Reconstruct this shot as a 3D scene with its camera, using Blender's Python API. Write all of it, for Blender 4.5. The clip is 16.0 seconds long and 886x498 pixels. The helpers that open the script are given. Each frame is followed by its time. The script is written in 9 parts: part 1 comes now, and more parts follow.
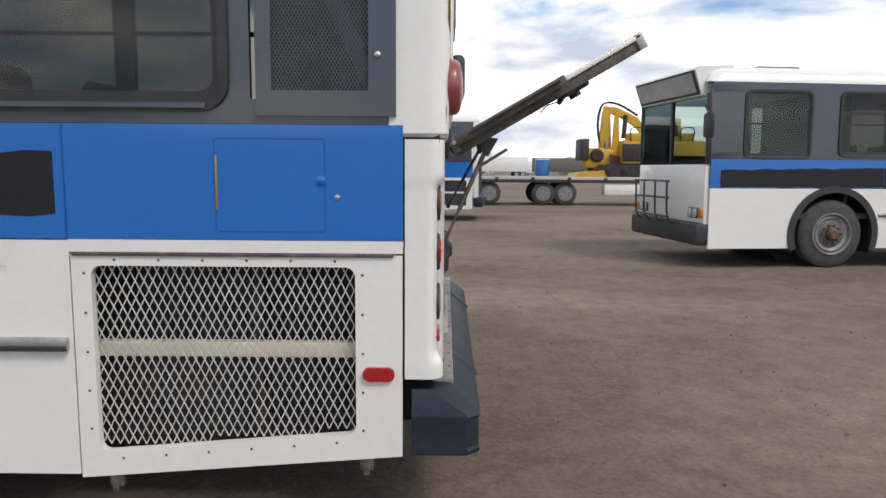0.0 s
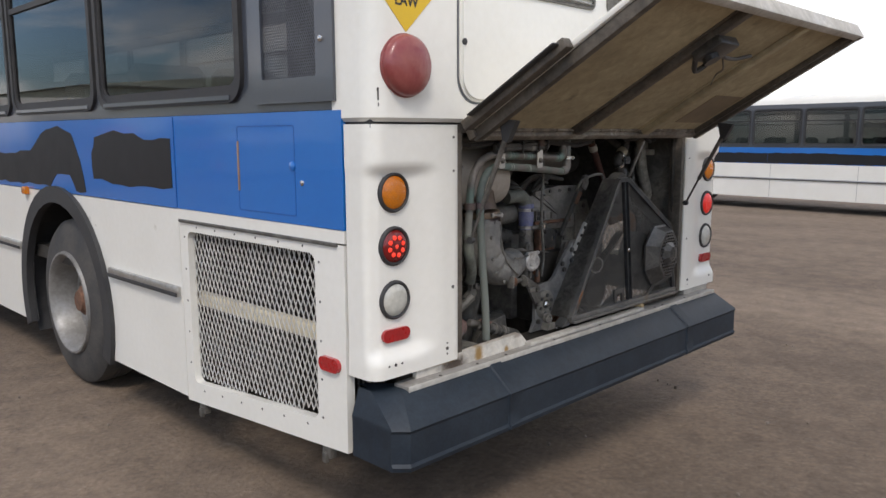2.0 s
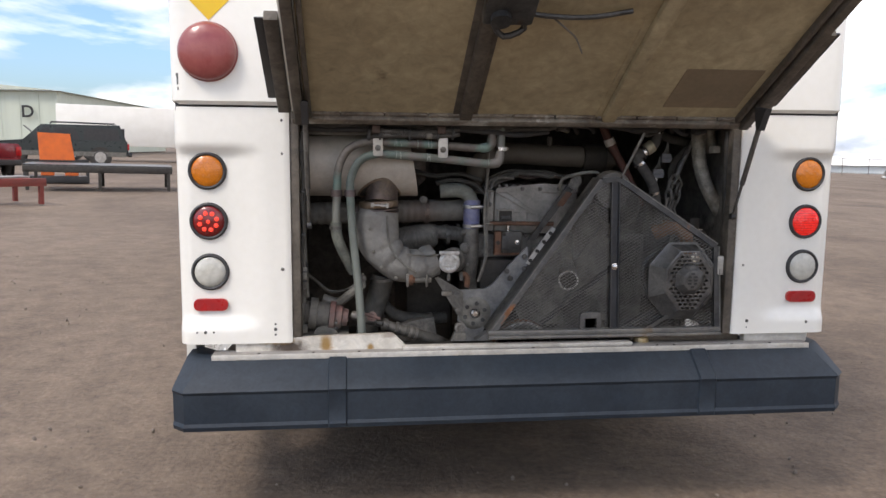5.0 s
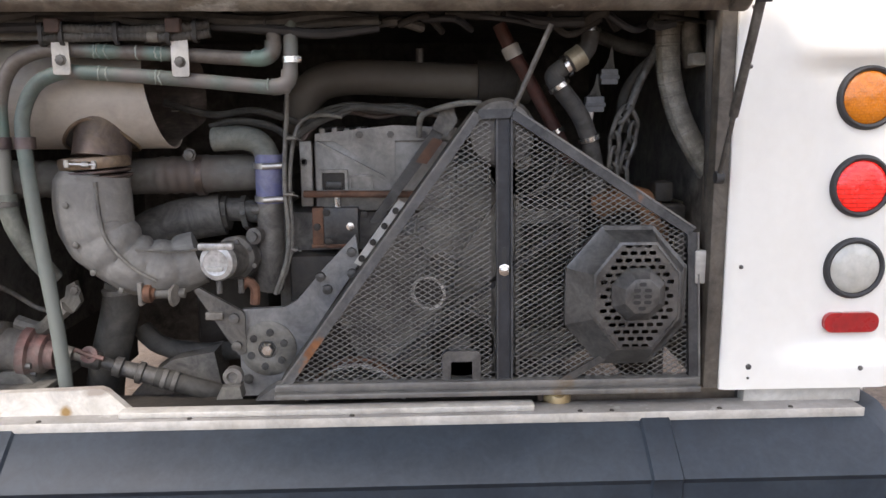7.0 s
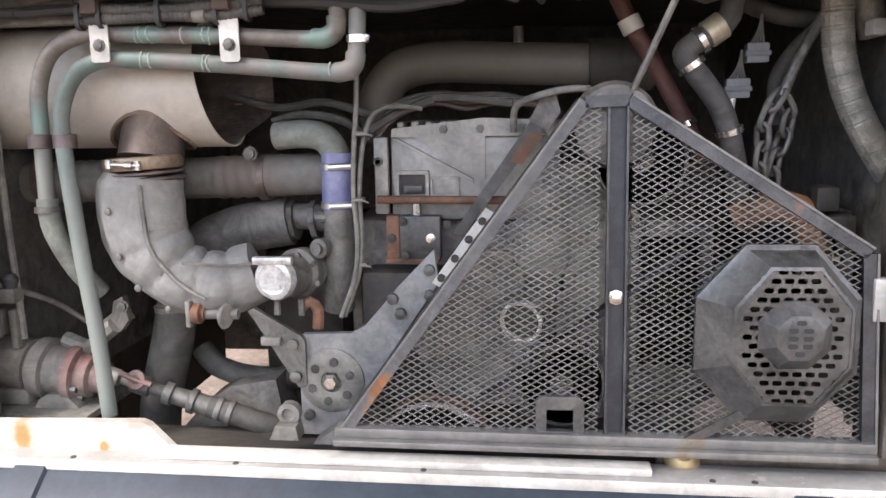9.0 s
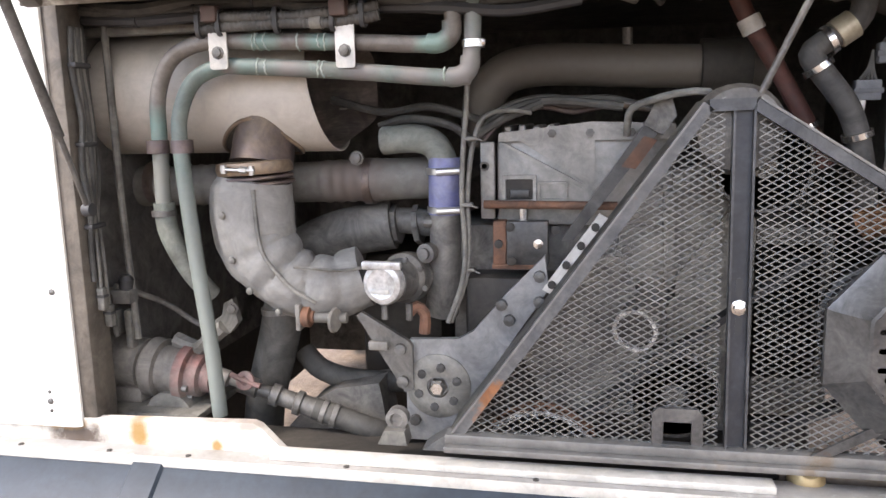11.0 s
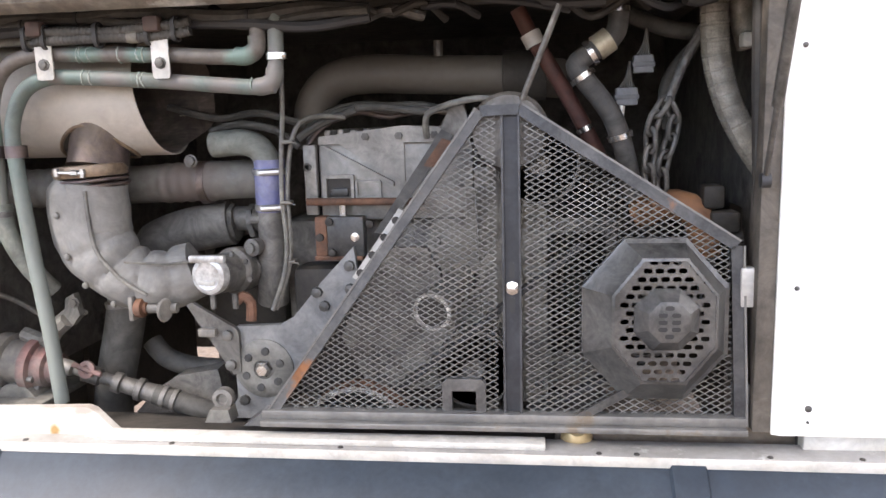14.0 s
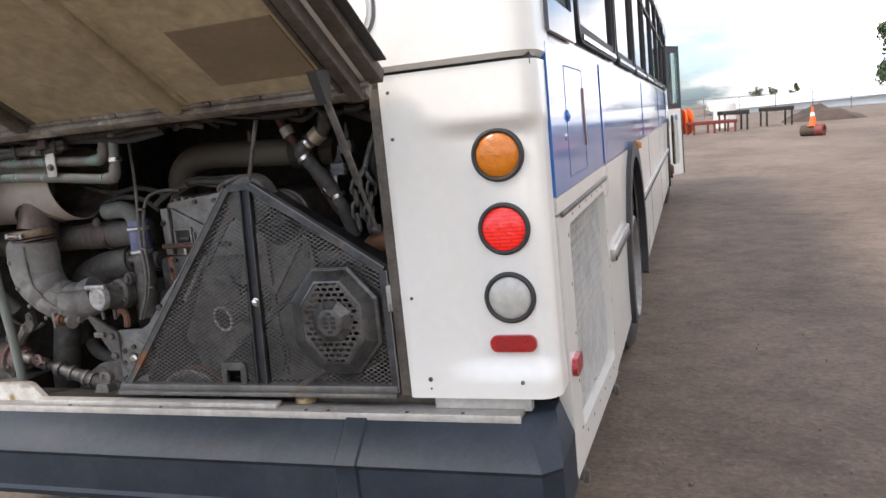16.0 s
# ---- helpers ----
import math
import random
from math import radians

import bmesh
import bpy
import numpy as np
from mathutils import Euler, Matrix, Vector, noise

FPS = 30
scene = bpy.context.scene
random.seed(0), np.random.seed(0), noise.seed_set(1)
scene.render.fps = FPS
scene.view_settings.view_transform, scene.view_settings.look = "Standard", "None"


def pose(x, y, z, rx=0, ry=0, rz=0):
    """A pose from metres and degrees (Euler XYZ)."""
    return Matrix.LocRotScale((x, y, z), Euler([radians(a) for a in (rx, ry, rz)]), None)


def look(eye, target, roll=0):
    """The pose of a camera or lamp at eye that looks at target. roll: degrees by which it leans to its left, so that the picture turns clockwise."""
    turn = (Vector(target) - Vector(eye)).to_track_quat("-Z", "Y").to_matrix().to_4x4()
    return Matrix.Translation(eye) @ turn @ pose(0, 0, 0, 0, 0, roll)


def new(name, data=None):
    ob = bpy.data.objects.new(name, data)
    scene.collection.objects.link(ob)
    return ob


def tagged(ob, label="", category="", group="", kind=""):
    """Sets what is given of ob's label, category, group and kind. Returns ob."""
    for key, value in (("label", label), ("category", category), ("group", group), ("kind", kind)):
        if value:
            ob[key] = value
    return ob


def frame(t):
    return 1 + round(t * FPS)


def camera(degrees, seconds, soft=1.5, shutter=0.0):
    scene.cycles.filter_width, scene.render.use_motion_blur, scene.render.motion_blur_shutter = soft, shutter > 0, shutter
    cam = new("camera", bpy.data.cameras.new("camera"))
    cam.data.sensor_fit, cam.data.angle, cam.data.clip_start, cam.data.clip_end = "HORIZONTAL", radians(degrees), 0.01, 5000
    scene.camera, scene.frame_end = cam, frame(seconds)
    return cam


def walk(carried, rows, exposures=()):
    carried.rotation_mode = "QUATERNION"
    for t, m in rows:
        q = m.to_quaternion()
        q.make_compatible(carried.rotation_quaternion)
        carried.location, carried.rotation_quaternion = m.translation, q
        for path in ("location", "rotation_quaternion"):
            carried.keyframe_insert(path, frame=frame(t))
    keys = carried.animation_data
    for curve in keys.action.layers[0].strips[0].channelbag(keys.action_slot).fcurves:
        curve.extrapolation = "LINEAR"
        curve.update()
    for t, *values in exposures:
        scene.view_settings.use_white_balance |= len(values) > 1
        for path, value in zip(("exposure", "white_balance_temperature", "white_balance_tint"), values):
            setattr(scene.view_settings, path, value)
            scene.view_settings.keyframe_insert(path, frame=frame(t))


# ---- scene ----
cam = camera(60.0, 16.0)
PATH = [
    (0, (-3.999, -0.032, 1.493), (-2.016, -0.028, 1.233), 0.4),
    (0.5, (-3.773, -0.581, 1.494), (-1.829, -0.202, 1.217), -0.6),
    (1, (-3.541, -1.084, 1.516), (-1.717, -0.308, 1.25), -1.4),
    (1.5, (-3.234, -1.515, 1.502), (-1.592, -0.402, 1.247), -0.9),
    (2, (-2.901, -1.95, 1.492), (-1.492, -0.563, 1.195), -0.2),
    (2.5, (-2.548, -2.277, 1.474), (-1.362, -0.685, 1.237), -2.3),
    (3, (-2.154, -2.636, 1.491), (-1.147, -0.924, 1.26), -2.1),
    (3.2, (-2.013, -2.767, 1.458), (-1.092, -1.006, 1.234), -1.2),
    (5.3, (-0.434, -2.888, 1.392), (-0.28, -0.914, 1.117), -0.7),
    (5.5, (-0.304, -2.85, 1.399), (-0.199, -0.874, 1.109), -1.5),
    (6, (-0.009, -2.7, 1.427), (-0.019, -0.73, 1.079), -0.6),
    (6.5, (0.069, -2.03, 1.303), (0.093, -0.058, 0.97), -0.1),
    (7, (0.194, -1.644, 1.261), (0.264, 0.325, 0.922), -0.4),
    (7.5, (0.259, -1.465, 1.254), (0.331, 0.499, 0.884), -0.9),
    (8, (0.379, -1.37, 1.182), (0.197, 0.601, 0.894), -0.8),
    (8.5, (0.265, -1.363, 1.221), (0.125, 0.607, 0.901), -0.9),
    (9, (0.246, -1.326, 1.246), (0.009, 0.631, 0.905), -1.0),
    (9.5, (0.189, -1.32, 1.267), (-0.071, 0.63, 0.907), -1.2),
    (10, (0.147, -1.325, 1.271), (-0.146, 0.62, 0.908), -1.2),
    (12.5, (0.164, -1.321, 1.233), (-0.312, 0.599, 0.936), -1.4),
    (13, (0.202, -1.319, 1.252), (-0.19, 0.614, 0.92), -1.9),
    (13.5, (0.282, -1.335, 1.24), (-0.028, 0.614, 0.912), -1.6),
    (14, (0.441, -1.442, 1.252), (0.193, 0.514, 0.92), -1.7),
    (14.5, (0.683, -1.703, 1.325), (0.392, 0.239, 0.945), -2.8),
    (15, (0.956, -1.927, 1.421), (0.555, -0.012, 1.006), -3.3),
    (15.5, (1.282, -1.928, 1.423), (0.732, -0.042, 1.05), -4.3),
    (16, (1.637, -1.913, 1.372), (1.006, -0.04, 1.067), -5.8),
]
walk(cam, [(t, look(eye, target, roll)) for t, eye, target, roll in PATH],
     exposures=[(0, -0.05, 6850, 14), (1.5, 0.0, 6850, 14), (3, 0.18, 6850, 15), (5.5, 0.58, 6900, 16), (6, 0.72, 6850, 16), (6.5, 0.90, 6850, 17), (7.5, 1.40, 6850, 18), (8.5, 1.83, 6850, 18), (9.5, 2.17, 6850, 18), (10, 2.25, 6850, 18), (12.5, 1.56, 6900, 18), (13.5, 1.87, 6850, 18), (14, 2.01, 6850, 18), (14.5, 1.66, 6850, 18), (15, 1.18, 6850, 16), (15.5, 0.97, 6850, 16), (16, 0.79, 6850, 16)])

# ---- world, sun ----
world = bpy.data.worlds.new("yard_sky")
scene.world = world
world.use_nodes = True
wt = world.node_tree
wt.nodes.clear()


def wn(kind, **kw):
    n = wt.nodes.new(kind)
    for k, v in kw.items():
        n.inputs[k].default_value = v
    return n


SUN_EL, SUN_AZ = 51, 228  # degrees; azimuth clockwise from +Y
sky = wt.nodes.new("ShaderNodeTexSky")
sky.sky_type, sky.sun_disc = "NISHITA", False
sky.sun_elevation, sky.sun_rotation = radians(SUN_EL), radians(SUN_AZ)
sky.air_density, sky.dust_density, sky.ozone_density = 1.0, 2.0, 1.0
coord = wt.nodes.new("ShaderNodeTexCoord")
squash = wt.nodes.new("ShaderNodeMapping")
squash.inputs["Scale"].default_value = (1.0, 1.0, 3.2)
squash.inputs["Location"].default_value = (0.35, 0.1, 0.0)
clouds = wn("ShaderNodeTexNoise", Scale=2.3, Detail=7.0, Roughness=0.55, Distortion=0.25)
ramp = wt.nodes.new("ShaderNodeValToRGB")
ramp.color_ramp.elements[0].position, ramp.color_ramp.elements[1].position = 0.42, 0.54
shade = wn("ShaderNodeTexNoise", Scale=5.0, Detail=5.0)
grey = wt.nodes.new("ShaderNodeMix")
grey.data_type = "RGBA"
grey.inputs[6].default_value, grey.inputs[7].default_value = (0.60, 0.70, 0.86, 1), (1.44, 1.44, 1.43, 1)
gain = wt.nodes.new("ShaderNodeMix")
gain.data_type, gain.blend_type = "RGBA", "MULTIPLY"
gain.inputs[0].default_value = 1.0
gain.inputs[7].default_value = (0.11, 0.143, 0.178, 1)
mixed = wt.nodes.new("ShaderNodeMix")
mixed.data_type = "RGBA"
back = wn("ShaderNodeBackground", Strength=1.0)
wout = wt.nodes.new("ShaderNodeOutputWorld")
wl = wt.links.new
wl(coord.outputs["Generated"], squash.inputs["Vector"])
wl(squash.outputs[0], clouds.inputs["Vector"])
wl(squash.outputs[0], shade.inputs["Vector"])
# fewer clouds towards -x
axes = wt.nodes.new("ShaderNodeSeparateXYZ")
cover = wt.nodes.new("ShaderNodeMath")
cover.operation = "MULTIPLY_ADD"
cover.inputs[1].default_value = 0.05
wl(coord.outputs["Generated"], axes.inputs[0])
wl(axes.outputs["X"], cover.inputs[0])
wl(clouds.outputs["Fac"], cover.inputs[2])
wl(cover.outputs[0], ramp.inputs["Fac"])
patch = wn("ShaderNodeMapRange", **{"From Min": 0.36, "From Max": 0.55})
wl(shade.outputs["Fac"], patch.inputs["Value"])
wl(patch.outputs[0], grey.inputs[0])
wl(sky.outputs["Color"], gain.inputs[6])
wl(ramp.outputs["Color"], mixed.inputs[0])
wl(gain.outputs[2], mixed.inputs[6])
wl(grey.outputs[2], mixed.inputs[7])
wl(mixed.outputs[2], back.inputs["Color"])
wl(back.outputs[0], wout.inputs["Surface"])

sun = new("sun", bpy.data.lights.new("sun", "SUN"))
sun.data.energy, sun.data.angle, sun.data.color = 1.75, radians(14), (1.0, 0.96, 0.9)
az, el = radians(SUN_AZ), radians(SUN_EL)
sun_from = Vector((math.sin(az) * math.cos(el), math.cos(az) * math.cos(el), math.sin(el)))
sun.matrix_world = look(sun_from * 60, (0, 0, 0))


# ---- materials ----
def mat(name, col, rough=0.5, metal=0.0, col2=None, scale=6.0, fine=60.0, amount=0.5, bump=0.0, coat=0.0, rvar=0.12, spec=0.5,
        col3=None, spots=0.62, spot_scale=9.0, stretch=(1, 1, 1), per_object=0.0, grime=0.0):
    """A surface with two scales of variation, spots of wear (col3) and fine relief."""
    m = bpy.data.materials.new(name)
    m.use_nodes = True
    t = m.node_tree
    b = t.nodes["Principled BSDF"]
    ln = t.links.new
    b.inputs["Roughness"].default_value = rough
    b.inputs["Metallic"].default_value = metal
    b.inputs["Coat Weight"].default_value = coat
    b.inputs["Coat Roughness"].default_value = 0.08
    b.inputs["Specular IOR Level"].default_value = spec
    if col2 is None:
        col2 = tuple(c * 0.8 for c in col)
    tc = t.nodes.new("ShaderNodeTexCoord")
    mp = t.nodes.new("ShaderNodeMapping")
    mp.inputs["Scale"].default_value = stretch
    ln(tc.outputs["Object"], mp.inputs["Vector"])
    big = t.nodes.new("ShaderNodeTexNoise")
    big.inputs["Scale"].default_value, big.inputs["Detail"].default_value = scale, 6
    small = t.nodes.new("ShaderNodeTexNoise")
    small.inputs["Scale"].default_value, small.inputs["Detail"].default_value = fine, 4
    for n in (big, small):
        ln(mp.outputs[0], n.inputs["Vector"])
    add = t.nodes.new("ShaderNodeMath")
    add.operation = "MULTIPLY_ADD"
    ln(small.outputs["Fac"], add.inputs[0])
    add.inputs[1].default_value = 0.45
    ln(big.outputs["Fac"], add.inputs[2])
    rng = t.nodes.new("ShaderNodeMapRange")
    rng.inputs["From Min"].default_value, rng.inputs["From Max"].default_value = 0.5, 0.95
    rng.inputs["To Max"].default_value = amount * 2
    ln(add.outputs[0], rng.inputs["Value"])
    mx = t.nodes.new("ShaderNodeMix")
    mx.data_type = "RGBA"
    mx.inputs[6].default_value, mx.inputs[7].default_value = (*col, 1), (*col2, 1)
    ln(rng.outputs[0], mx.inputs[0])
    out = mx.outputs[2]
    if col3 is not None:
        sp = t.nodes.new("ShaderNodeTexNoise")
        sp.inputs["Scale"].default_value, sp.inputs["Detail"].default_value, sp.inputs["Roughness"].default_value = spot_scale, 8, 0.65
        ln(tc.outputs["Object"], sp.inputs["Vector"])
        sr = t.nodes.new("ShaderNodeMapRange")
        sr.inputs["From Min"].default_value, sr.inputs["From Max"].default_value = spots, spots + 0.08
        ln(sp.outputs["Fac"], sr.inputs["Value"])
        m3 = t.nodes.new("ShaderNodeMix")
        m3.data_type = "RGBA"
        ln(sr.outputs[0], m3.inputs[0])
        ln(out, m3.inputs[6])
        m3.inputs[7].default_value = (*col3, 1)
        out = m3.outputs[2]
    if grime:
        # oily smears and dust flecks of uneven size
        dn = t.nodes.new("ShaderNodeTexNoise")
        dn.inputs["Scale"].default_value, dn.inputs["Detail"].default_value, dn.inputs["Roughness"].default_value, dn.inputs["Distortion"].default_value = 17, 10, 0.72, 0.6
        ln(tc.outputs["Object"], dn.inputs["Vector"])
        dr = t.nodes.new("ShaderNodeMapRange")
        dr.inputs["From Min"].default_value, dr.inputs["From Max"].default_value = 0.36, 0.66
        dr.inputs["To Min"].default_value, dr.inputs["To Max"].default_value = 1 - grime, 1 + grime * 0.75
        ln(dn.outputs["Fac"], dr.inputs["Value"])
        gv = t.nodes.new("ShaderNodeVectorMath")
        gv.operation = "SCALE"
        ln(out, gv.inputs[0])
        ln(dr.outputs[0], gv.inputs["Scale"])
        out = gv.outputs["Vector"]
    if per_object:
        oi = t.nodes.new("ShaderNodeObjectInfo")
        hv = t.nodes.new("ShaderNodeHueSaturation")
        pr = t.nodes.new("ShaderNodeMapRange")
        pr.inputs["To Min"].default_value, pr.inputs["To Max"].default_value = 1 - per_object, 1 + per_object
        ln(oi.outputs["Random"], pr.inputs["Value"])
        ln(pr.outputs[0], hv.inputs["Value"])
        ln(out, hv.inputs["Color"])
        out = hv.outputs["Color"]
    ln(out, b.inputs["Base Color"])
    rr = t.nodes.new("ShaderNodeMapRange")
    rr.inputs["To Min"].default_value, rr.inputs["To Max"].default_value = max(0.02, rough - rvar), min(1, rough + rvar)
    ln(big.outputs["Fac"], rr.inputs["Value"])
    ln(rr.outputs[0], b.inputs["Roughness"])
    if bump:
        bp = t.nodes.new("ShaderNodeBump")
        bp.inputs["Strength"].default_value, bp.inputs["Distance"].default_value = bump, 0.01
        ln(add.outputs[0], bp.inputs["Height"])
        ln(bp.outputs[0], b.inputs["Normal"])
    return m


def stained(m, col, spots, soft=0.6):
    """Stains with a shape of their own: col round each (x, y, z, rx, ry, rz), with ragged edges."""
    t = m.node_tree
    b = t.nodes["Principled BSDF"]
    ln = t.links.new
    src = b.inputs["Base Color"].links[0].from_socket
    tc, nz = t.nodes.new("ShaderNodeTexCoord"), t.nodes.new("ShaderNodeTexNoise")
    nz.inputs["Scale"].default_value, nz.inputs["Detail"].default_value, nz.inputs["Roughness"].default_value = 38, 8, 0.7
    ln(tc.outputs["Object"], nz.inputs["Vector"])
    best = None
    for x, y, z, rx, ry, rz in spots:
        mp, le = t.nodes.new("ShaderNodeMapping"), t.nodes.new("ShaderNodeVectorMath")
        mp.inputs["Location"].default_value = (-x / rx, -y / ry, -z / rz)
        mp.inputs["Scale"].default_value = (1 / rx, 1 / ry, 1 / rz)
        le.operation = "LENGTH"
        ln(tc.outputs["Object"], mp.inputs["Vector"])
        ln(mp.outputs[0], le.inputs[0])
        if best is None:
            best = le.outputs["Value"]
        else:
            mi = t.nodes.new("ShaderNodeMath")
            mi.operation = "MINIMUM"
            ln(best, mi.inputs[0])
            ln(le.outputs["Value"], mi.inputs[1])
            best = mi.outputs[0]
    ad, rg, mx = t.nodes.new("ShaderNodeMath"), t.nodes.new("ShaderNodeMapRange"), t.nodes.new("ShaderNodeMix")
    ad.operation = "MULTIPLY_ADD"
    ad.inputs[1].default_value = 1.5
    ln(nz.outputs["Fac"], ad.inputs[0])
    ln(best, ad.inputs[2])
    rg.inputs["From Min"].default_value, rg.inputs["From Max"].default_value = 1.75 - soft / 2, 1.75 + soft / 2
    rg.inputs["To Min"].default_value, rg.inputs["To Max"].default_value = 0.92, 0.0
    ln(ad.outputs[0], rg.inputs["Value"])
    mx.data_type = "RGBA"
    ln(rg.outputs[0], mx.inputs[0])
    ln(src, mx.inputs[6])
    mx.inputs[7].default_value = (*col, 1)
    ln(mx.outputs[2], b.inputs["Base Color"])
    return m


def glow(m, col, strength):
    b = m.node_tree.nodes["Principled BSDF"]
    b.inputs["Emission Color"].default_value = (*col, 1)
    b.inputs["Emission Strength"].default_value = strength
    return m


def prism(m, col, strength, low, deg, w=0.008, h=0.006):
    """A lit lens: rows of bright prisms on a dimmer ground."""
    t = m.node_tree
    b = t.nodes["Principled BSDF"]
    tc, mp, br = (t.nodes.new(k) for k in ("ShaderNodeTexCoord", "ShaderNodeMapping", "ShaderNodeTexBrick"))
    mp.inputs["Rotation"].default_value = (radians(90), radians(deg), 0)
    br.inputs["Scale"].default_value = 1.0
    br.inputs["Brick Width"].default_value, br.inputs["Row Height"].default_value, br.inputs["Mortar Size"].default_value = w, h, h * 0.2
    br.inputs["Mortar Smooth"].default_value = 0.4
    br.inputs["Color1"].default_value = br.inputs["Color2"].default_value = (strength,) * 3 + (1,)
    br.inputs["Mortar"].default_value = (low,) * 3 + (1,)
    t.links.new(tc.outputs["Object"], mp.inputs["Vector"])
    t.links.new(mp.outputs[0], br.inputs["Vector"])
    t.links.new(br.outputs["Color"], b.inputs["Emission Strength"])
    b.inputs["Emission Color"].default_value = (*col, 1)
    return m


def glass(name, tint, rough=0.02, ior=1.5):
    m = mat(name, tint, rough, rvar=0.0)
    b = m.node_tree.nodes["Principled BSDF"]
    for l in list(b.inputs["Base Color"].links) + list(b.inputs["Roughness"].links):
        m.node_tree.links.remove(l)
    b.inputs["Base Color"].default_value = (*tint, 1)
    b.inputs["Roughness"].default_value = rough
    b.inputs["Transmission Weight"].default_value = 1.0
    b.inputs["IOR"].default_value = ior
    return m


WHITE = mat("white_paint", (0.80, 0.783, 0.72), 0.32, col2=(0.71, 0.69, 0.62), scale=2.0, fine=35, amount=0.35, coat=0.5, bump=0.02, col3=(0.55, 0.52, 0.44), spots=0.70, spot_scale=5)
BLUE = mat("blue_paint", (0.0, 0.128, 0.46), 0.36, col2=(0.0, 0.146, 0.48), scale=2.5, fine=40, amount=0.3, bump=0.004, spec=0.4, coat=1.0)
BLUESEAM = mat("blue_seam", (0.001, 0.085, 0.34), 0.5)
BLACKOUT = mat("black_overpaint", (0.007, 0.0065, 0.007), 0.55, col2=(0.013, 0.012, 0.013), scale=5, bump=0.03, spec=0.4)
SLATE = mat("slate_paint", (0.045, 0.052, 0.066), 0.36, col2=(0.06, 0.067, 0.08), scale=3, amount=0.3, bump=0.008, coat=0.85)
VENTMESH = mat("slate_mesh", (0.13, 0.135, 0.15), 0.5, 0.2, col2=(0.08, 0.084, 0.095), scale=8, bump=0.03)
RUBBER = mat("black_rubber", (0.022, 0.022, 0.024), 0.6, col2=(0.04, 0.039, 0.038), scale=8, bump=0.08)
TYRE = mat("tyre_rubber", (0.03, 0.03, 0.031), 0.75, col2=(0.075, 0.068, 0.06), scale=7, bump=0.15)
BUMPER = mat("bumper_urethane", (0.0115, 0.0185, 0.028), 0.55, col2=(0.022, 0.031, 0.041), scale=3.5, fine=90, amount=0.5, bump=0.05, spec=0.35, col3=(0.05, 0.058, 0.068), spots=0.68, spot_scale=6, grime=0.22)
BROWNBEAM = mat("brown_stained_steel", (0.20, 0.165, 0.125), 0.55, 0.2, col2=(0.13, 0.10, 0.075), scale=9, amount=0.6, bump=0.08, grime=0.3)
BRASS = mat("worn_brass", (0.55, 0.43, 0.24), 0.4, 0.5, col2=(0.42, 0.30, 0.15), scale=20, bump=0.06, grime=0.25)
ALU = mat("dull_aluminium", (0.55, 0.54, 0.51), 0.38, 0.85, col2=(0.36, 0.34, 0.31), scale=9, bump=0.05)
STRIP = mat("worn_white_metal", (0.52, 0.505, 0.465), 0.5, 0.1, col2=(0.41, 0.385, 0.335), scale=9, amount=0.5, bump=0.05, col3=(0.30, 0.19, 0.09), spots=0.70, spot_scale=7, grime=0.22)
HINGE = mat("soiled_hinge_metal", (0.30, 0.272, 0.225), 0.5, 0.3, col2=(0.17, 0.14, 0.11), scale=7, fine=60, amount=0.7, bump=0.06, col3=(0.55, 0.53, 0.48), spots=0.60, spot_scale=8, grime=0.4)
RAILTOP = mat("worn_rail_grey", (0.31, 0.30, 0.285), 0.5, 0.2, col2=(0.235, 0.222, 0.20), scale=7, amount=0.6, bump=0.04, col3=(0.46, 0.45, 0.42), spots=0.60, spot_scale=14, grime=0.15)
RUSTY = mat("rusty_white_metal", (0.60, 0.58, 0.53), 0.55, col2=(0.50, 0.455, 0.38), scale=8, amount=0.4, bump=0.05, col3=(0.36, 0.17, 0.03), spots=0.63, spot_scale=6, grime=0.25)
RUSTY = stained(RUSTY, (0.032, 0.014, 0.005), [(-0.885, -0.02, 0.636, 0.066, 0.1, 0.026)], 0.8)
RUSTY = stained(RUSTY, (0.26, 0.145, 0.03), [(-0.745, -0.02, 0.648, 0.020, 0.1, 0.034), (-0.577, -0.02, 0.630, 0.011, 0.1, 0.013), (-0.93, -0.02, 0.66, 0.06, 0.1, 0.012)], 1.0)
RUSTY = stained(RUSTY, (0.30, 0.26, 0.22), [(-0.70, -0.02, 0.684, 0.30, 0.1, 0.006), (-0.505, -0.02, 0.675, 0.03, 0.1, 0.012)], 0.8)
STEEL = mat("grimy_steel", (0.08472, 0.08078, 0.07403), 0.5, 0.35, col2=(0.1335, 0.1255, 0.1121), scale=12, fine=120, amount=0.7, bump=0.12, grime=0.5)
DARKSTEEL = mat("dark_painted_steel", (0.03491, 0.03544, 0.03625), 0.42, 0.3, col2=(0.07434, 0.07232, 0.06697), scale=11, fine=110, amount=0.7, bump=0.1, col3=(0.07886, 0.04608, 0.02657), spots=0.66, spot_scale=9, grime=0.5)
# Grime of real parts; also paints the shade in some openings.
GRIME_SHADE = mat("oily_grime_shade", (0.02337, 0.0204, 0.01691), 0.7, col2=(0.04165, 0.03634, 0.02963), scale=6, bump=0.2, grime=0.4)
DUSTY = mat("dusty_grey_metal", (0.1192, 0.113, 0.09944), 0.6, 0.15, col2=(0.1712, 0.1625, 0.1398), scale=9, fine=90, amount=0.6, bump=0.1, grime=0.45)
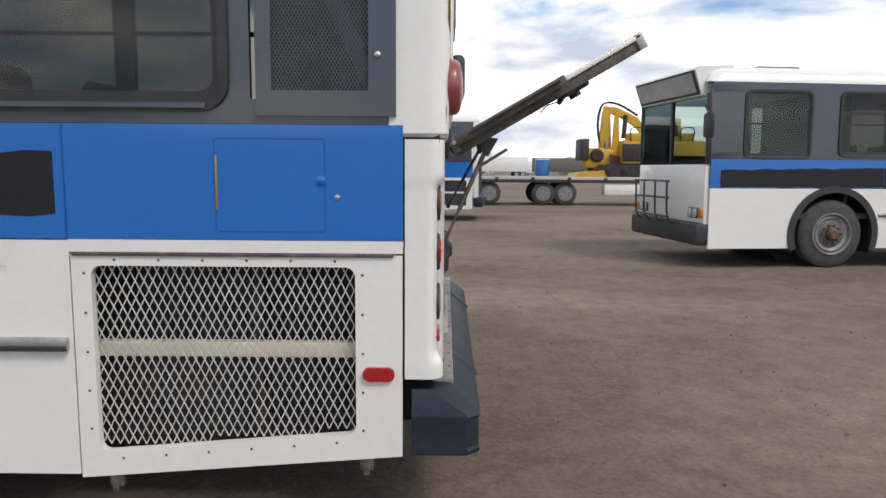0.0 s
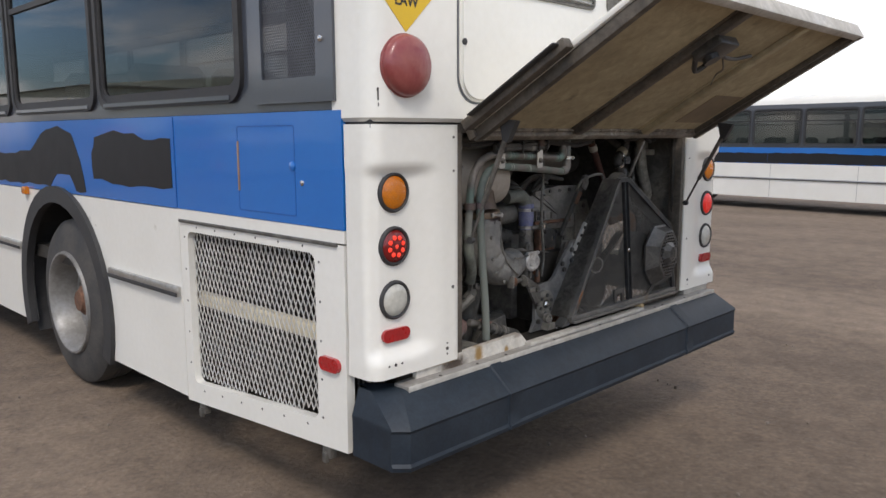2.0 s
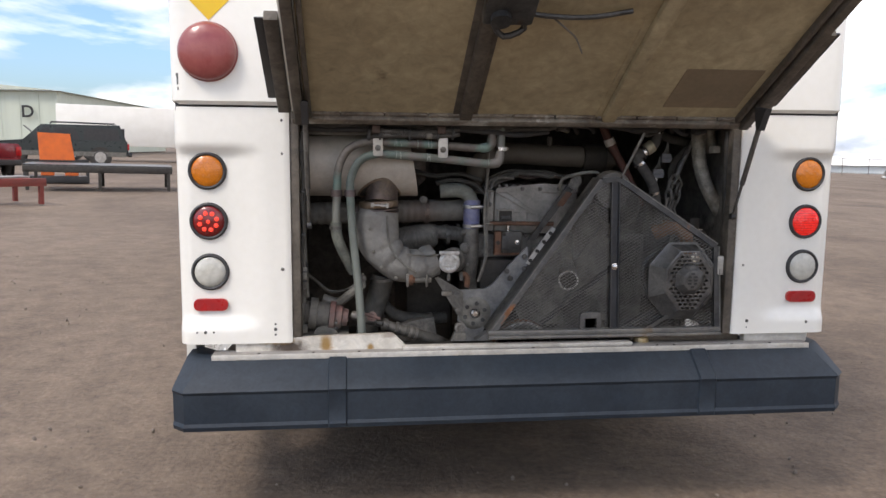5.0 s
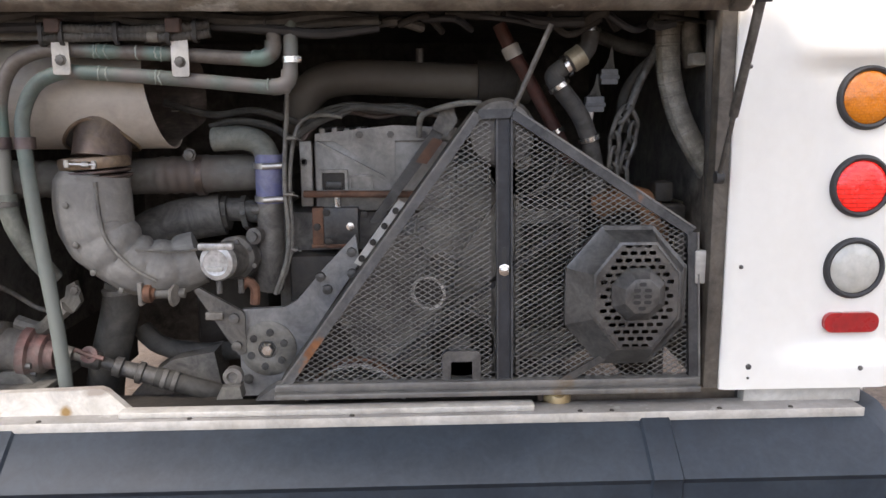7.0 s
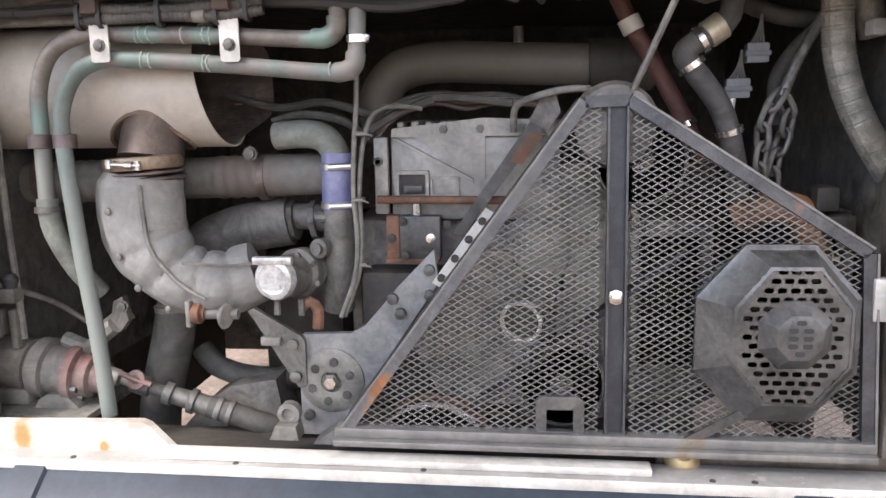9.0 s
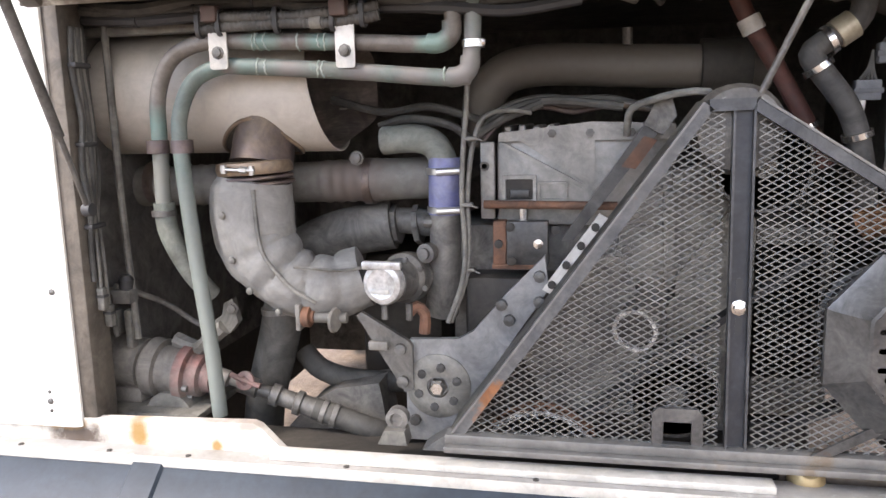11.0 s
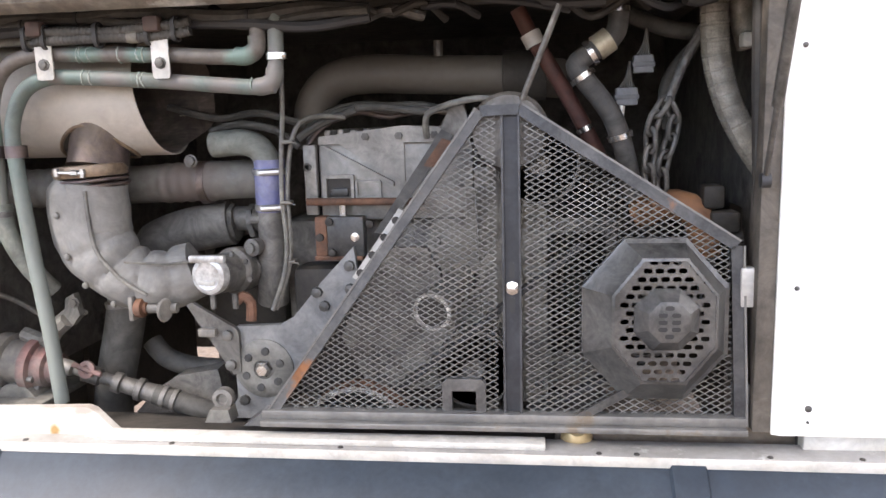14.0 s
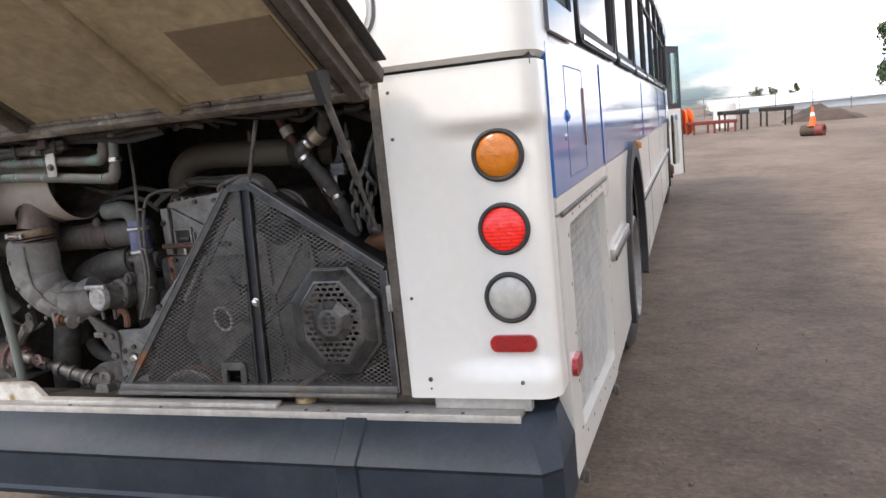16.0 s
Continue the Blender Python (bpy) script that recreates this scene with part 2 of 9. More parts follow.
CAST = mat("cast_engine_metal", (0.108, 0.101, 0.092), 0.6, 0.2, col2=(0.160, 0.150, 0.132), scale=9, fine=70, amount=0.6, bump=0.2, grime=0.55)
MUFFLER = mat("heat_stained_steel", (0.50, 0.46, 0.395), 0.6, 0.15, col2=(0.42, 0.375, 0.315), scale=3, fine=60, amount=0.6, bump=0.04, stretch=(0.4, 1, 1), col3=(0.16, 0.1188, 0.08364), spots=0.72, spot_scale=5, grime=0.12)
BROWNSHEET = mat("dark_brown_sheet", (0.32, 0.27, 0.23), 0.55, 0.2, col2=(0.17, 0.14, 0.12), scale=6, fine=40, amount=0.8, bump=0.05, stretch=(1, 4, 4), grime=0.4)
HEATED = mat("heat_blued_steel", (0.1236, 0.0972, 0.1002), 0.5, 0.5, col2=(0.1454, 0.108, 0.07603), scale=8, bump=0.05, grime=0.4)
RIMTAN = mat("burnt_tan_metal", (0.33, 0.25, 0.165), 0.42, 0.5, col2=(0.20, 0.145, 0.10), scale=16, fine=90, amount=0.8, bump=0.06, grime=0.35)
COPPER = mat("verdigris_copper", (0.105, 0.155, 0.135), 0.55, 0.1, col2=(0.14, 0.15, 0.13), scale=7, fine=60, amount=0.5, bump=0.05, col3=(0.17, 0.27, 0.235), spots=0.60, spot_scale=8, grime=0.25)
COPPER = stained(COPPER, (0.165, 0.148, 0.135), [(-0.175, 0.06, 1.33, 0.03, 0.1, 0.05), (-0.085, 0.06, 1.36, 0.035, 0.1, 0.09), (-0.27, 0.06, 1.34, 0.03, 0.1, 0.04), (-0.41, 0.06, 1.35, 0.028, 0.1, 0.02), (-0.532, 0.06, 1.345, 0.014, 0.1, 0.02)], 1.2)
COPPER = stained(COPPER, (0.17, 0.185, 0.165), [(-0.61, 0.06, 0.84, 0.1, 0.1, 0.30)], 1.2)
BROWNPIPE = mat("tarnished_pipe", (0.175, 0.157, 0.137), 0.5, 0.2, col2=(0.128, 0.112, 0.097), scale=14, fine=80, amount=0.7, bump=0.06, grime=0.3)
BROWNPIPE = stained(BROWNPIPE, (0.14, 0.21, 0.18), [(-0.465, 0.06, 1.403, 0.030, 0.1, 0.03), (-0.35, 0.06, 1.398, 0.022, 0.1, 0.03), (-0.140, 0.06, 1.387, 0.026, 0.1, 0.03), (-0.70, 0.06, 1.245, 0.05, 0.1, 0.035)], 1.0)
BROWNPIPE = stained(BROWNPIPE, (0.19, 0.195, 0.172), [(-0.70, 0.06, 1.13, 0.05, 0.1, 0.085)], 0.8)
BLANKET = mat("dusty_heat_blanket", (0.235, 0.226, 0.206), 0.85, col2=(0.150, 0.142, 0.127), scale=9, fine=70, amount=0.35, bump=0.4, grime=0.22)
BLUEHOSE = mat("blue_silicone_hose", (0.10, 0.11, 0.27), 0.55, col2=(0.18, 0.185, 0.27), scale=18, amount=0.6, bump=0.06, grime=0.25)
HOSE = mat("dusty_rubber_hose", (0.04136, 0.0393, 0.03456), 0.75, col2=(0.07469, 0.07065, 0.06091), scale=14, bump=0.1, grime=0.45)
GREENHOSE = mat("dusty_green_hose", (0.1099, 0.1215, 0.1012), 0.7, col2=(0.1614, 0.1623, 0.1379), scale=12, bump=0.1, grime=0.45)
REDHOSE = mat("faded_red_hose", (0.096, 0.03, 0.021), 0.7, col2=(0.066, 0.036, 0.027), scale=12, bump=0.1, grime=0.4)
BRAID = mat("braided_sleeve", (0.34, 0.315, 0.265), 0.55, 0.2, col2=(0.20, 0.185, 0.155), scale=40, fine=260, amount=0.7, bump=0.2)
CHROME = mat("bright_metal", (0.72, 0.71, 0.69), 0.22, 0.95, col2=(0.5, 0.48, 0.45), scale=14, bump=0.05)
RUST = mat("rusted_steel", (0.19, 0.085, 0.045), 0.8, 0.1, col2=(0.11, 0.065, 0.045), scale=14, bump=0.2, grime=0.5)
PUMPRED = mat("faded_red_casting", (0.204, 0.0978, 0.085), 0.7, col2=(0.145, 0.119, 0.102), scale=14, bump=0.15, grime=0.5)
PUMPTAN = mat("dusty_tan_metal", (0.208, 0.192, 0.164), 0.65, col2=(0.136, 0.124, 0.108), scale=10, bump=0.12, grime=0.45)
CREAM = mat("cream_beam", (0.78, 0.71, 0.53), 0.55, col2=(0.66, 0.58, 0.42), scale=9)
BEIGE = mat("soiled_beige_liner", (0.4524, 0.3842, 0.2424), 0.72, col2=(0.3161, 0.2596, 0.1612), scale=2.2, fine=25, amount=0.6, bump=0.08, col3=(0.1464, 0.1188, 0.07301), spots=0.60, spot_scale=2.5, grime=0.2)
DOORFRAME = mat("brown_grimy_frame", (0.07, 0.0581, 0.0455), 0.65, 0.1, col2=(0.119, 0.101, 0.0805), scale=8, amount=0.7, bump=0.15, grime=0.4)
YELLOW = mat("yellow_sticker", (0.72, 0.46, 0.015), 0.4, col2=(0.66, 0.42, 0.02), scale=6)
INK_AND_HOLES = mat("black_ink_and_holes", (0.02, 0.02, 0.02), 0.5)
MESHWHITE = mat("galvanised_mesh", (0.70, 0.69, 0.65), 0.45, 0.3, col2=(0.52, 0.51, 0.48), scale=14)
MESHDARK = mat("dark_mesh", (0.09866, 0.09592, 0.08955), 0.42, 0.35, col2=(0.1742, 0.1681, 0.1546), scale=12, amount=0.7, col3=(0.05289, 0.04937, 0.04309), spots=0.57, spot_scale=5)
COVERALU = mat("dusty_cover_aluminium", (0.2747, 0.2618, 0.2383), 0.5, 0.3, col2=(0.205, 0.196, 0.178), scale=8, fine=90, amount=0.6, bump=0.06, grime=0.35)
LINING = mat("grimy_bay_lining", (0.085, 0.079, 0.070), 0.75, col2=(0.125, 0.116, 0.102), scale=5, bump=0.2, col3=(0.0303, 0.0264, 0.02189), spots=0.58, spot_scale=4, grime=0.5)
CHANNEL = mat("dark_channel_steel", (0.020, 0.022, 0.026), 0.45, 0.3, col2=(0.035, 0.036, 0.040), scale=14, fine=120, amount=0.6, bump=0.06, grime=0.35)
GUARDBAR = mat("worn_guard_steel", (0.03818, 0.04032, 0.04341), 0.4, 0.4, col2=(0.0709, 0.07078, 0.0703), scale=16, fine=140, amount=0.7, bump=0.1, col3=(0.1726, 0.07322, 0.02931), spots=0.64, spot_scale=6, grime=0.45)
RUSTBAR = mat("rusting_guard_steel", (0.0606, 0.0624, 0.06451), 0.5, 0.3, col2=(0.1131, 0.1104, 0.1037), scale=14, fine=140, amount=0.7, bump=0.1, col3=(0.2424, 0.1, 0.0384), spots=0.57, spot_scale=7, grime=0.3)
MOUNT = mat("scraped_grey_steel", (0.1309, 0.1366, 0.141), 0.5, 0.25, col2=(0.2051, 0.203, 0.1949), scale=9, fine=90, amount=0.6, bump=0.1, col3=(0.1134, 0.06912, 0.04147), spots=0.68, spot_scale=8, grime=0.35)
SHROUD = mat("scuffed_shroud_sheet", (0.07103, 0.07033, 0.06995), 0.36, 0.5, col2=(0.1197, 0.116, 0.1082), scale=10, fine=120, amount=0.7, bump=0.05, col3=(0.03264, 0.03124, 0.02841), spots=0.60, spot_scale=8, grime=0.4)
WORN_HIGHLIGHT = mat("worn_edge_highlight", (0.1202, 0.1173, 0.1102), 0.45, 0.35, col2=(0.2318, 0.2193, 0.1958), scale=10, amount=0.35, bump=0.1, col3=(0.16, 0.13, 0.095), spots=0.60, spot_scale=9, grime=0.18)
AMBER = prism(mat("amber_lens", (0.50, 0.14, 0.004), 0.25, col2=(0.38, 0.10, 0.003), scale=60, fine=200, amount=0.6, coat=0.5, bump=0.3), (1.0, 0.36, 0.0), 0.10, 0.03, 45)
REDLIT = prism(mat("lit_red_lens", (0.60, 0.015, 0.012), 0.25, col2=(0.45, 0.01, 0.008), scale=60, coat=0.5, bump=0.3), (1.0, 0.025, 0.015), 0.36, 0.10, 8, 0.06, 0.010)
REDLENS = mat("red_lens", (0.42, 0.012, 0.014), 0.28, col2=(0.30, 0.01, 0.012), scale=30, coat=0.5, bump=0.12)
LEDLENS = mat("dark_red_lens", (0.20, 0.008, 0.008), 0.25, col2=(0.13, 0.006, 0.006), scale=40, coat=0.5, bump=0.15)
LEDRED = glow(mat("red_led", (0.8, 0.05, 0.03), 0.3), (1.0, 0.05, 0.025), 0.75)
STOPRED = mat("faded_stop_lens", (0.22, 0.035, 0.035), 0.35, col2=(0.28, 0.07, 0.06), scale=20, coat=0.4, bump=0.2)
CLEARLENS = mat("clear_lens", (0.55, 0.54, 0.48), 0.2, col2=(0.42, 0.41, 0.36), scale=40, coat=0.6, bump=0.3)
WINDOW = glass("tinted_bus_glass", (0.19, 0.195, 0.188), 0.0, 1.46)
SCREEN = glass("green_windscreen", (0.38, 0.50, 0.47), 0.0)
CLEAR = glass("clear_glass", (0.80, 0.92, 0.90))
SEATCLOTH = mat("dark_seat", (0.05, 0.055, 0.07), 0.8)
CABIN = mat("pale_cabin_lining", (0.42, 0.41, 0.38), 0.7)
ORANGE = mat("safety_orange", (0.80, 0.16, 0.02), 0.55, col2=(0.62, 0.13, 0.03), scale=4)
REDPAINT = mat("red_oxide_paint", (0.23, 0.032, 0.022), 0.6, col2=(0.16, 0.04, 0.03), scale=5, bump=0.08)
CARRED = mat("dark_red_car_paint", (0.20, 0.012, 0.02), 0.3, coat=0.5)
CARDARK = mat("dark_green_car_paint", (0.022, 0.032, 0.032), 0.3, coat=0.5)
CATYELLOW = mat("machine_yellow", (0.62, 0.36, 0.02), 0.5, col2=(0.48, 0.29, 0.03), scale=3, bump=0.05, col3=(0.2, 0.14, 0.06), spots=0.66)
TRACTORGREEN = mat("tractor_green", (0.018, 0.062, 0.035), 0.45, col2=(0.03, 0.06, 0.045), scale=4)
SIDING = mat("pale_green_siding", (0.52, 0.56, 0.47), 0.6, col2=(0.46, 0.50, 0.42), scale=0.5, fine=5, stretch=(6, 6, 0.3))
PALEROOF = mat("pale_sheet_roof", (0.62, 0.66, 0.66), 0.55, col2=(0.52, 0.58, 0.6), scale=0.3, fine=3)
WOOD = mat("weathered_deck_wood", (0.25, 0.20, 0.15), 0.8, col2=(0.16, 0.13, 0.10), scale=3, stretch=(1, 8, 1), bump=0.1)
SOIL = mat("brown_rubble", (0.10, 0.068, 0.048), 0.95, col2=(0.055, 0.042, 0.033), scale=1.5, fine=9, bump=0.5)
LEAF = mat("leaf_green", (0.045, 0.075, 0.03), 0.7, col2=(0.07, 0.10, 0.04), scale=2)
BARK = mat("bark", (0.10, 0.075, 0.055), 0.9, bump=0.3)


def ground_material():
    m = mat("packed_gravel", (0.164, 0.119, 0.084), 0.92, col2=(0.098, 0.071, 0.050), scale=0.55, fine=26, amount=0.55, bump=0.0, rvar=0.06)
    t = m.node_tree
    ln = t.links.new
    b = t.nodes["Principled BSDF"]
    tc = t.nodes.new("ShaderNodeTexCoord")
    col = b.inputs["Base Color"].links[0].from_socket
    # damp, darker tracks and pale dusty scuffs
    wide = t.nodes.new("ShaderNodeTexNoise")
    wide.inputs["Scale"].default_value, wide.inputs["Detail"].default_value, wide.inputs["Distortion"].default_value = 0.35, 5, 0.6
    mp = t.nodes.new("ShaderNodeMapping")
    mp.inputs["Scale"].default_value = (1, 0.35, 1)
    ln(tc.outputs["Object"], mp.inputs["Vector"])
    ln(mp.outputs[0], wide.inputs["Vector"])
    r1 = t.nodes.new("ShaderNodeMapRange")
    r1.inputs["From Min"].default_value, r1.inputs["From Max"].default_value = 0.42, 0.7
    ln(wide.outputs["Fac"], r1.inputs["Value"])
    m1 = t.nodes.new("ShaderNodeMix")
    m1.data_type = "RGBA"
    ln(r1.outputs[0], m1.inputs[0])
    ln(col, m1.inputs[6])
    m1.inputs[7].default_value = (0.192, 0.144, 0.104, 1)
    # stones: voronoi pebbles and sparse pale chips
    peb = t.nodes.new("ShaderNodeTexVoronoi")
    peb.inputs["Scale"].default_value = 85
    ln(tc.outputs["Object"], peb.inputs["Vector"])
    chips = t.nodes.new("ShaderNodeMapRange")
    chips.inputs["From Min"].default_value, chips.inputs["From Max"].default_value = 0.86, 0.97
    sep = t.nodes.new("ShaderNodeSeparateColor")
    ln(peb.outputs["Color"], sep.inputs[0])
    ln(sep.outputs[0], chips.inputs["Value"])
    m2 = t.nodes.new("ShaderNodeMix")
    m2.data_type = "RGBA"
    half = t.nodes.new("ShaderNodeMath")
    half.operation = "MULTIPLY"
    half.inputs[1].default_value = 0.13
    ln(chips.outputs[0], half.inputs[0])
    ln(half.outputs[0], m2.inputs[0])
    ln(m1.outputs[2], m2.inputs[6])
    m2.inputs[7].default_value = (0.30, 0.27, 0.235, 1)
    ln(m2.outputs[2], b.inputs["Base Color"])
    grit = t.nodes.new("ShaderNodeTexNoise")
    grit.inputs["Scale"].default_value, grit.inputs["Detail"].default_value, grit.inputs["Roughness"].default_value = 30, 8, 0.65
    ln(tc.outputs["Object"], grit.inputs["Vector"])
    lumps = t.nodes.new("ShaderNodeTexNoise")
    lumps.inputs["Scale"].default_value, lumps.inputs["Detail"].default_value = 5, 5
    ln(tc.outputs["Object"], lumps.inputs["Vector"])
    # grit and clods also tint the ground
    tone = m2.outputs[2]
    for node, lo, hi in ((grit, 0.74, 1.26), (lumps, 0.80, 1.20)):
        mr = t.nodes.new("ShaderNodeMapRange")
        mr.inputs["From Min"].default_value, mr.inputs["From Max"].default_value = 0.3, 0.7
        mr.inputs["To Min"].default_value, mr.inputs["To Max"].default_value = lo, hi
        sv = t.nodes.new("ShaderNodeVectorMath")
        sv.operation = "SCALE"
        ln(node.outputs["Fac"], mr.inputs["Value"])
        ln(tone, sv.inputs[0])
        ln(mr.outputs[0], sv.inputs["Scale"])
        tone = sv.outputs["Vector"]
    ln(tone, b.inputs["Base Color"])
    sm = t.nodes.new("ShaderNodeMath")
    sm.operation = "MULTIPLY_ADD"
    ln(lumps.outputs["Fac"], sm.inputs[0])
    sm.inputs[1].default_value = 1.5
    ln(grit.outputs["Fac"], sm.inputs[2])
    bp = t.nodes.new("ShaderNodeBump")
    bp.inputs["Strength"].default_value, bp.inputs["Distance"].default_value = 0.6, 0.02
    ln(sm.outputs[0], bp.inputs["Height"])
    ln(bp.outputs[0], b.inputs["Normal"])
    return m


GROUND = ground_material()


# ---- mesh helpers ----
def part(name, bm, material, parent=None, label="", smooth=35):
    me = bpy.data.meshes.new(name)
    bm.normal_update()
    bm.to_mesh(me)
    bm.free()
    me.materials.append(material)
    if smooth:
        me.polygons.foreach_set("use_smooth", [True] * len(me.polygons))
        me.set_sharp_from_angle(angle=radians(smooth))
    ob = new(name, me)
    if parent is not None:
        ob.parent = parent
    if label:
        ob["label"] = label
    return ob


def thing(name, label, category, at=None, group="", kind=""):
    ob = new(name)
    ob.empty_display_size = 0.2
    if at is not None:
        ob.matrix_world = at
    return tagged(ob, label, category, group, kind)


def faces(bm, verts, quads):
    vs = [bm.verts.new(v) for v in verts]
    for q in quads:
        try:
            bm.faces.new([vs[i] for i in q])
        except ValueError:
            pass
    return vs


def box(bm, x0, x1, y0, y1, z0, z1, bevel=0.0, seg=2):
    m = Matrix.LocRotScale(((x0 + x1) / 2, (y0 + y1) / 2, (z0 + z1) / 2), None, (abs(x1 - x0), abs(y1 - y0), abs(z1 - z0)))
    r = bmesh.ops.create_cube(bm, size=1.0, matrix=m)
    if bevel:
        es = list({e for v in r["verts"] for e in v.link_edges})
        bmesh.ops.bevel(bm, geom=es, offset=bevel, segments=seg, affect="EDGES", profile=0.5)
    return bm


def boxm(bm, m, sx, sy, sz, bevel=0.0):
    r = bmesh.ops.create_cube(bm, size=1.0, matrix=m @ Matrix.Diagonal((sx, sy, sz, 1)))
    if bevel:
        es = list({e for v in r["verts"] for e in v.link_edges})
        bmesh.ops.bevel(bm, geom=es, offset=bevel, segments=2, affect="EDGES", profile=0.5)
    return bm


def cbox(*a, **k):
    return box(bmesh.new(), *a, **k)


def cyl(bm, p0, p1, r0, r1=None, n=20, caps=True):
    p0, p1 = Vector(p0), Vector(p1)
    d = p1 - p0
    m = Matrix.Translation((p0 + p1) / 2) @ d.to_track_quat("Z", "Y").to_matrix().to_4x4()
    bmesh.ops.create_cone(bm, cap_ends=caps, segments=n, radius1=r0, radius2=r0 if r1 is None else r1, depth=d.length, matrix=m)
    return bm


def lathe(bm, p0, axis, profile, n=28, caps=True):
    """Turns (distance along the axis, radius) pairs round the axis from p0."""
    a = Vector(axis).normalized()
    q = a.to_track_quat("Z", "Y").to_matrix()
    rings = []
    for s, r in profile:
        rings.append([bm.verts.new(Vector(p0) + q @ Vector((r * math.cos(k * 2 * math.pi / n), r * math.sin(k * 2 * math.pi / n), s))) for k in range(n)])
    for i in range(len(rings) - 1):
        for k in range(n):
            bm.faces.new((rings[i][k], rings[i][(k + 1) % n], rings[i + 1][(k + 1) % n], rings[i + 1][k]))
    if caps and profile[0][1] > 1e-4:
        bm.faces.new(rings[0][::-1])
    if caps and profile[-1][1] > 1e-4:
        bm.faces.new(rings[-1])
    return bm


def spline(pts, step=0.02):
    """Points along a smooth curve through pts."""
    p = [Vector(q) for q in pts]
    if len(p) < 3:
        return p
    out = []
    for i in range(len(p) - 1):
        a = p[i - 1] if i else p[0] * 2 - p[1]
        b, c = p[i], p[i + 1]
        d = p[i + 2] if i + 2 < len(p) else p[-1] * 2 - p[-2]
        n = max(2, int((c - b).length / step))
        for k in range(n):
            t = k / n
            out.append(0.5 * ((2 * b) + (c - a) * t + (2 * a - 5 * b + 4 * c - d) * t * t + (3 * b - a - 3 * c + d) * t ** 3))
    out.append(p[-1])
    return out


def tube(bm, pts, r, n=12, step=0.02, smooth=True, wave=None):
    """A pipe along pts. r: a radius, or one for each end. wave: a function of (length along, angle) that scales the radius."""
    p = spline(pts, step) if smooth else [Vector(q) for q in pts]
    r0, r1 = (r, r) if not isinstance(r, (tuple, list)) else r
    total = sum((p[i + 1] - p[i]).length for i in range(len(p) - 1)) or 1
    ref, rings, run = None, [], 0.0
    for i, q in enumerate(p):
        d = (p[min(i + 1, len(p) - 1)] - p[max(i - 1, 0)]).normalized()
        if ref is None:
            ref = d.orthogonal().normalized()
        ref = (ref - d * ref.dot(d)).normalized()
        side = d.cross(ref)
        if i:
            run += (q - p[i - 1]).length
        rad = r0 + (r1 - r0) * run / total
        rings.append([bm.verts.new(q + (ref * math.cos(a) + side * math.sin(a)) * rad * (wave(run, a) if wave else 1)) for a in (k * 2 * math.pi / n for k in range(n))])
    for i in range(len(rings) - 1):
        for k in range(n):
            bm.faces.new((rings[i][k], rings[i][(k + 1) % n], rings[i + 1][(k + 1) % n], rings[i + 1][k]))
    bm.faces.new(rings[0][::-1])
    bm.faces.new(rings[-1])
    return bm


def ctube(*a, **k):
    return tube(bmesh.new(), *a, **k)


def plate(bm, pts, thick, to):
    """A flat outline (u, v) made thick: to(u, v, w) gives the place, w from 0 to thick."""
    lo = [bm.verts.new(to(u, v, 0.0)) for u, v in pts]
    hi = [bm.verts.new(to(u, v, thick)) for u, v in pts]
    n = len(pts)
    made = [bm.faces.new(lo), bm.faces.new(hi[::-1])]
    for i in range(n):
        made.append(bm.faces.new((lo[i], hi[i], hi[(i + 1) % n], lo[(i + 1) % n])))
    bmesh.ops.recalc_face_normals(bm, faces=made)
    return bm


def ring_plate(bm, outer, inner, thick, to):
    """A plate with one hole; both outlines have the same number of points."""
    n = len(outer)
    v = [[bm.verts.new(to(u, w, d)) for u, w in line] for line in (outer, inner) for d in (0.0, thick)]
    ol, oh, il, ih = v
    made = []
    for i in range(n):
        j = (i + 1) % n
        made += [bm.faces.new((ol[i], ol[j], il[j], il[i])), bm.faces.new((oh[i], ih[i], ih[j], oh[j])), bm.faces.new((ol[i], oh[i], oh[j], ol[j])), bm.faces.new((il[i], il[j], ih[j], ih[i]))]
    bmesh.ops.recalc_face_normals(bm, faces=made)
    return bm


def rounded(u0, u1, v0, v1, r, k=4):
    """A rectangle's outline with rounded corners, 4 * (k + 1) points."""
    out = []
    for cu, cv, a0 in ((u1 - r, v1 - r, 0), (u0 + r, v1 - r, 90), (u0 + r, v0 + r, 180), (u1 - r, v0 + r, 270)):
        for i in range(k + 1):
            a = radians(a0 + 90 * i / k)
            out.append((cu + r * math.cos(a), cv + r * math.sin(a)))
    return out


def squared(u0, u1, v0, v1, k=4):
    """A plain rectangle's outline with as many points as rounded() gives."""
    out = []
    for cu, cv in ((u1, v1), (u0, v1), (u0, v0), (u1, v0)):
        out += [(cu, cv)] * (k + 1)
    cs = [(u1, v0), (u1, v1), (u0, v1), (u0, v0)]
    res = []
    for c in range(4):
        corner, before, after = cs[(c + 1) % 4], cs[c], cs[(c + 2) % 4]
        for i in range(k + 1):
            f = (i / k - 0.5) * 0.02
            if f < 0:
                res.append((corner[0] + (before[0] - corner[0]) * -f, corner[1] + (before[1] - corner[1]) * -f))
            else:
                res.append((corner[0] + (after[0] - corner[0]) * f, corner[1] + (after[1] - corner[1]) * f))
    return res


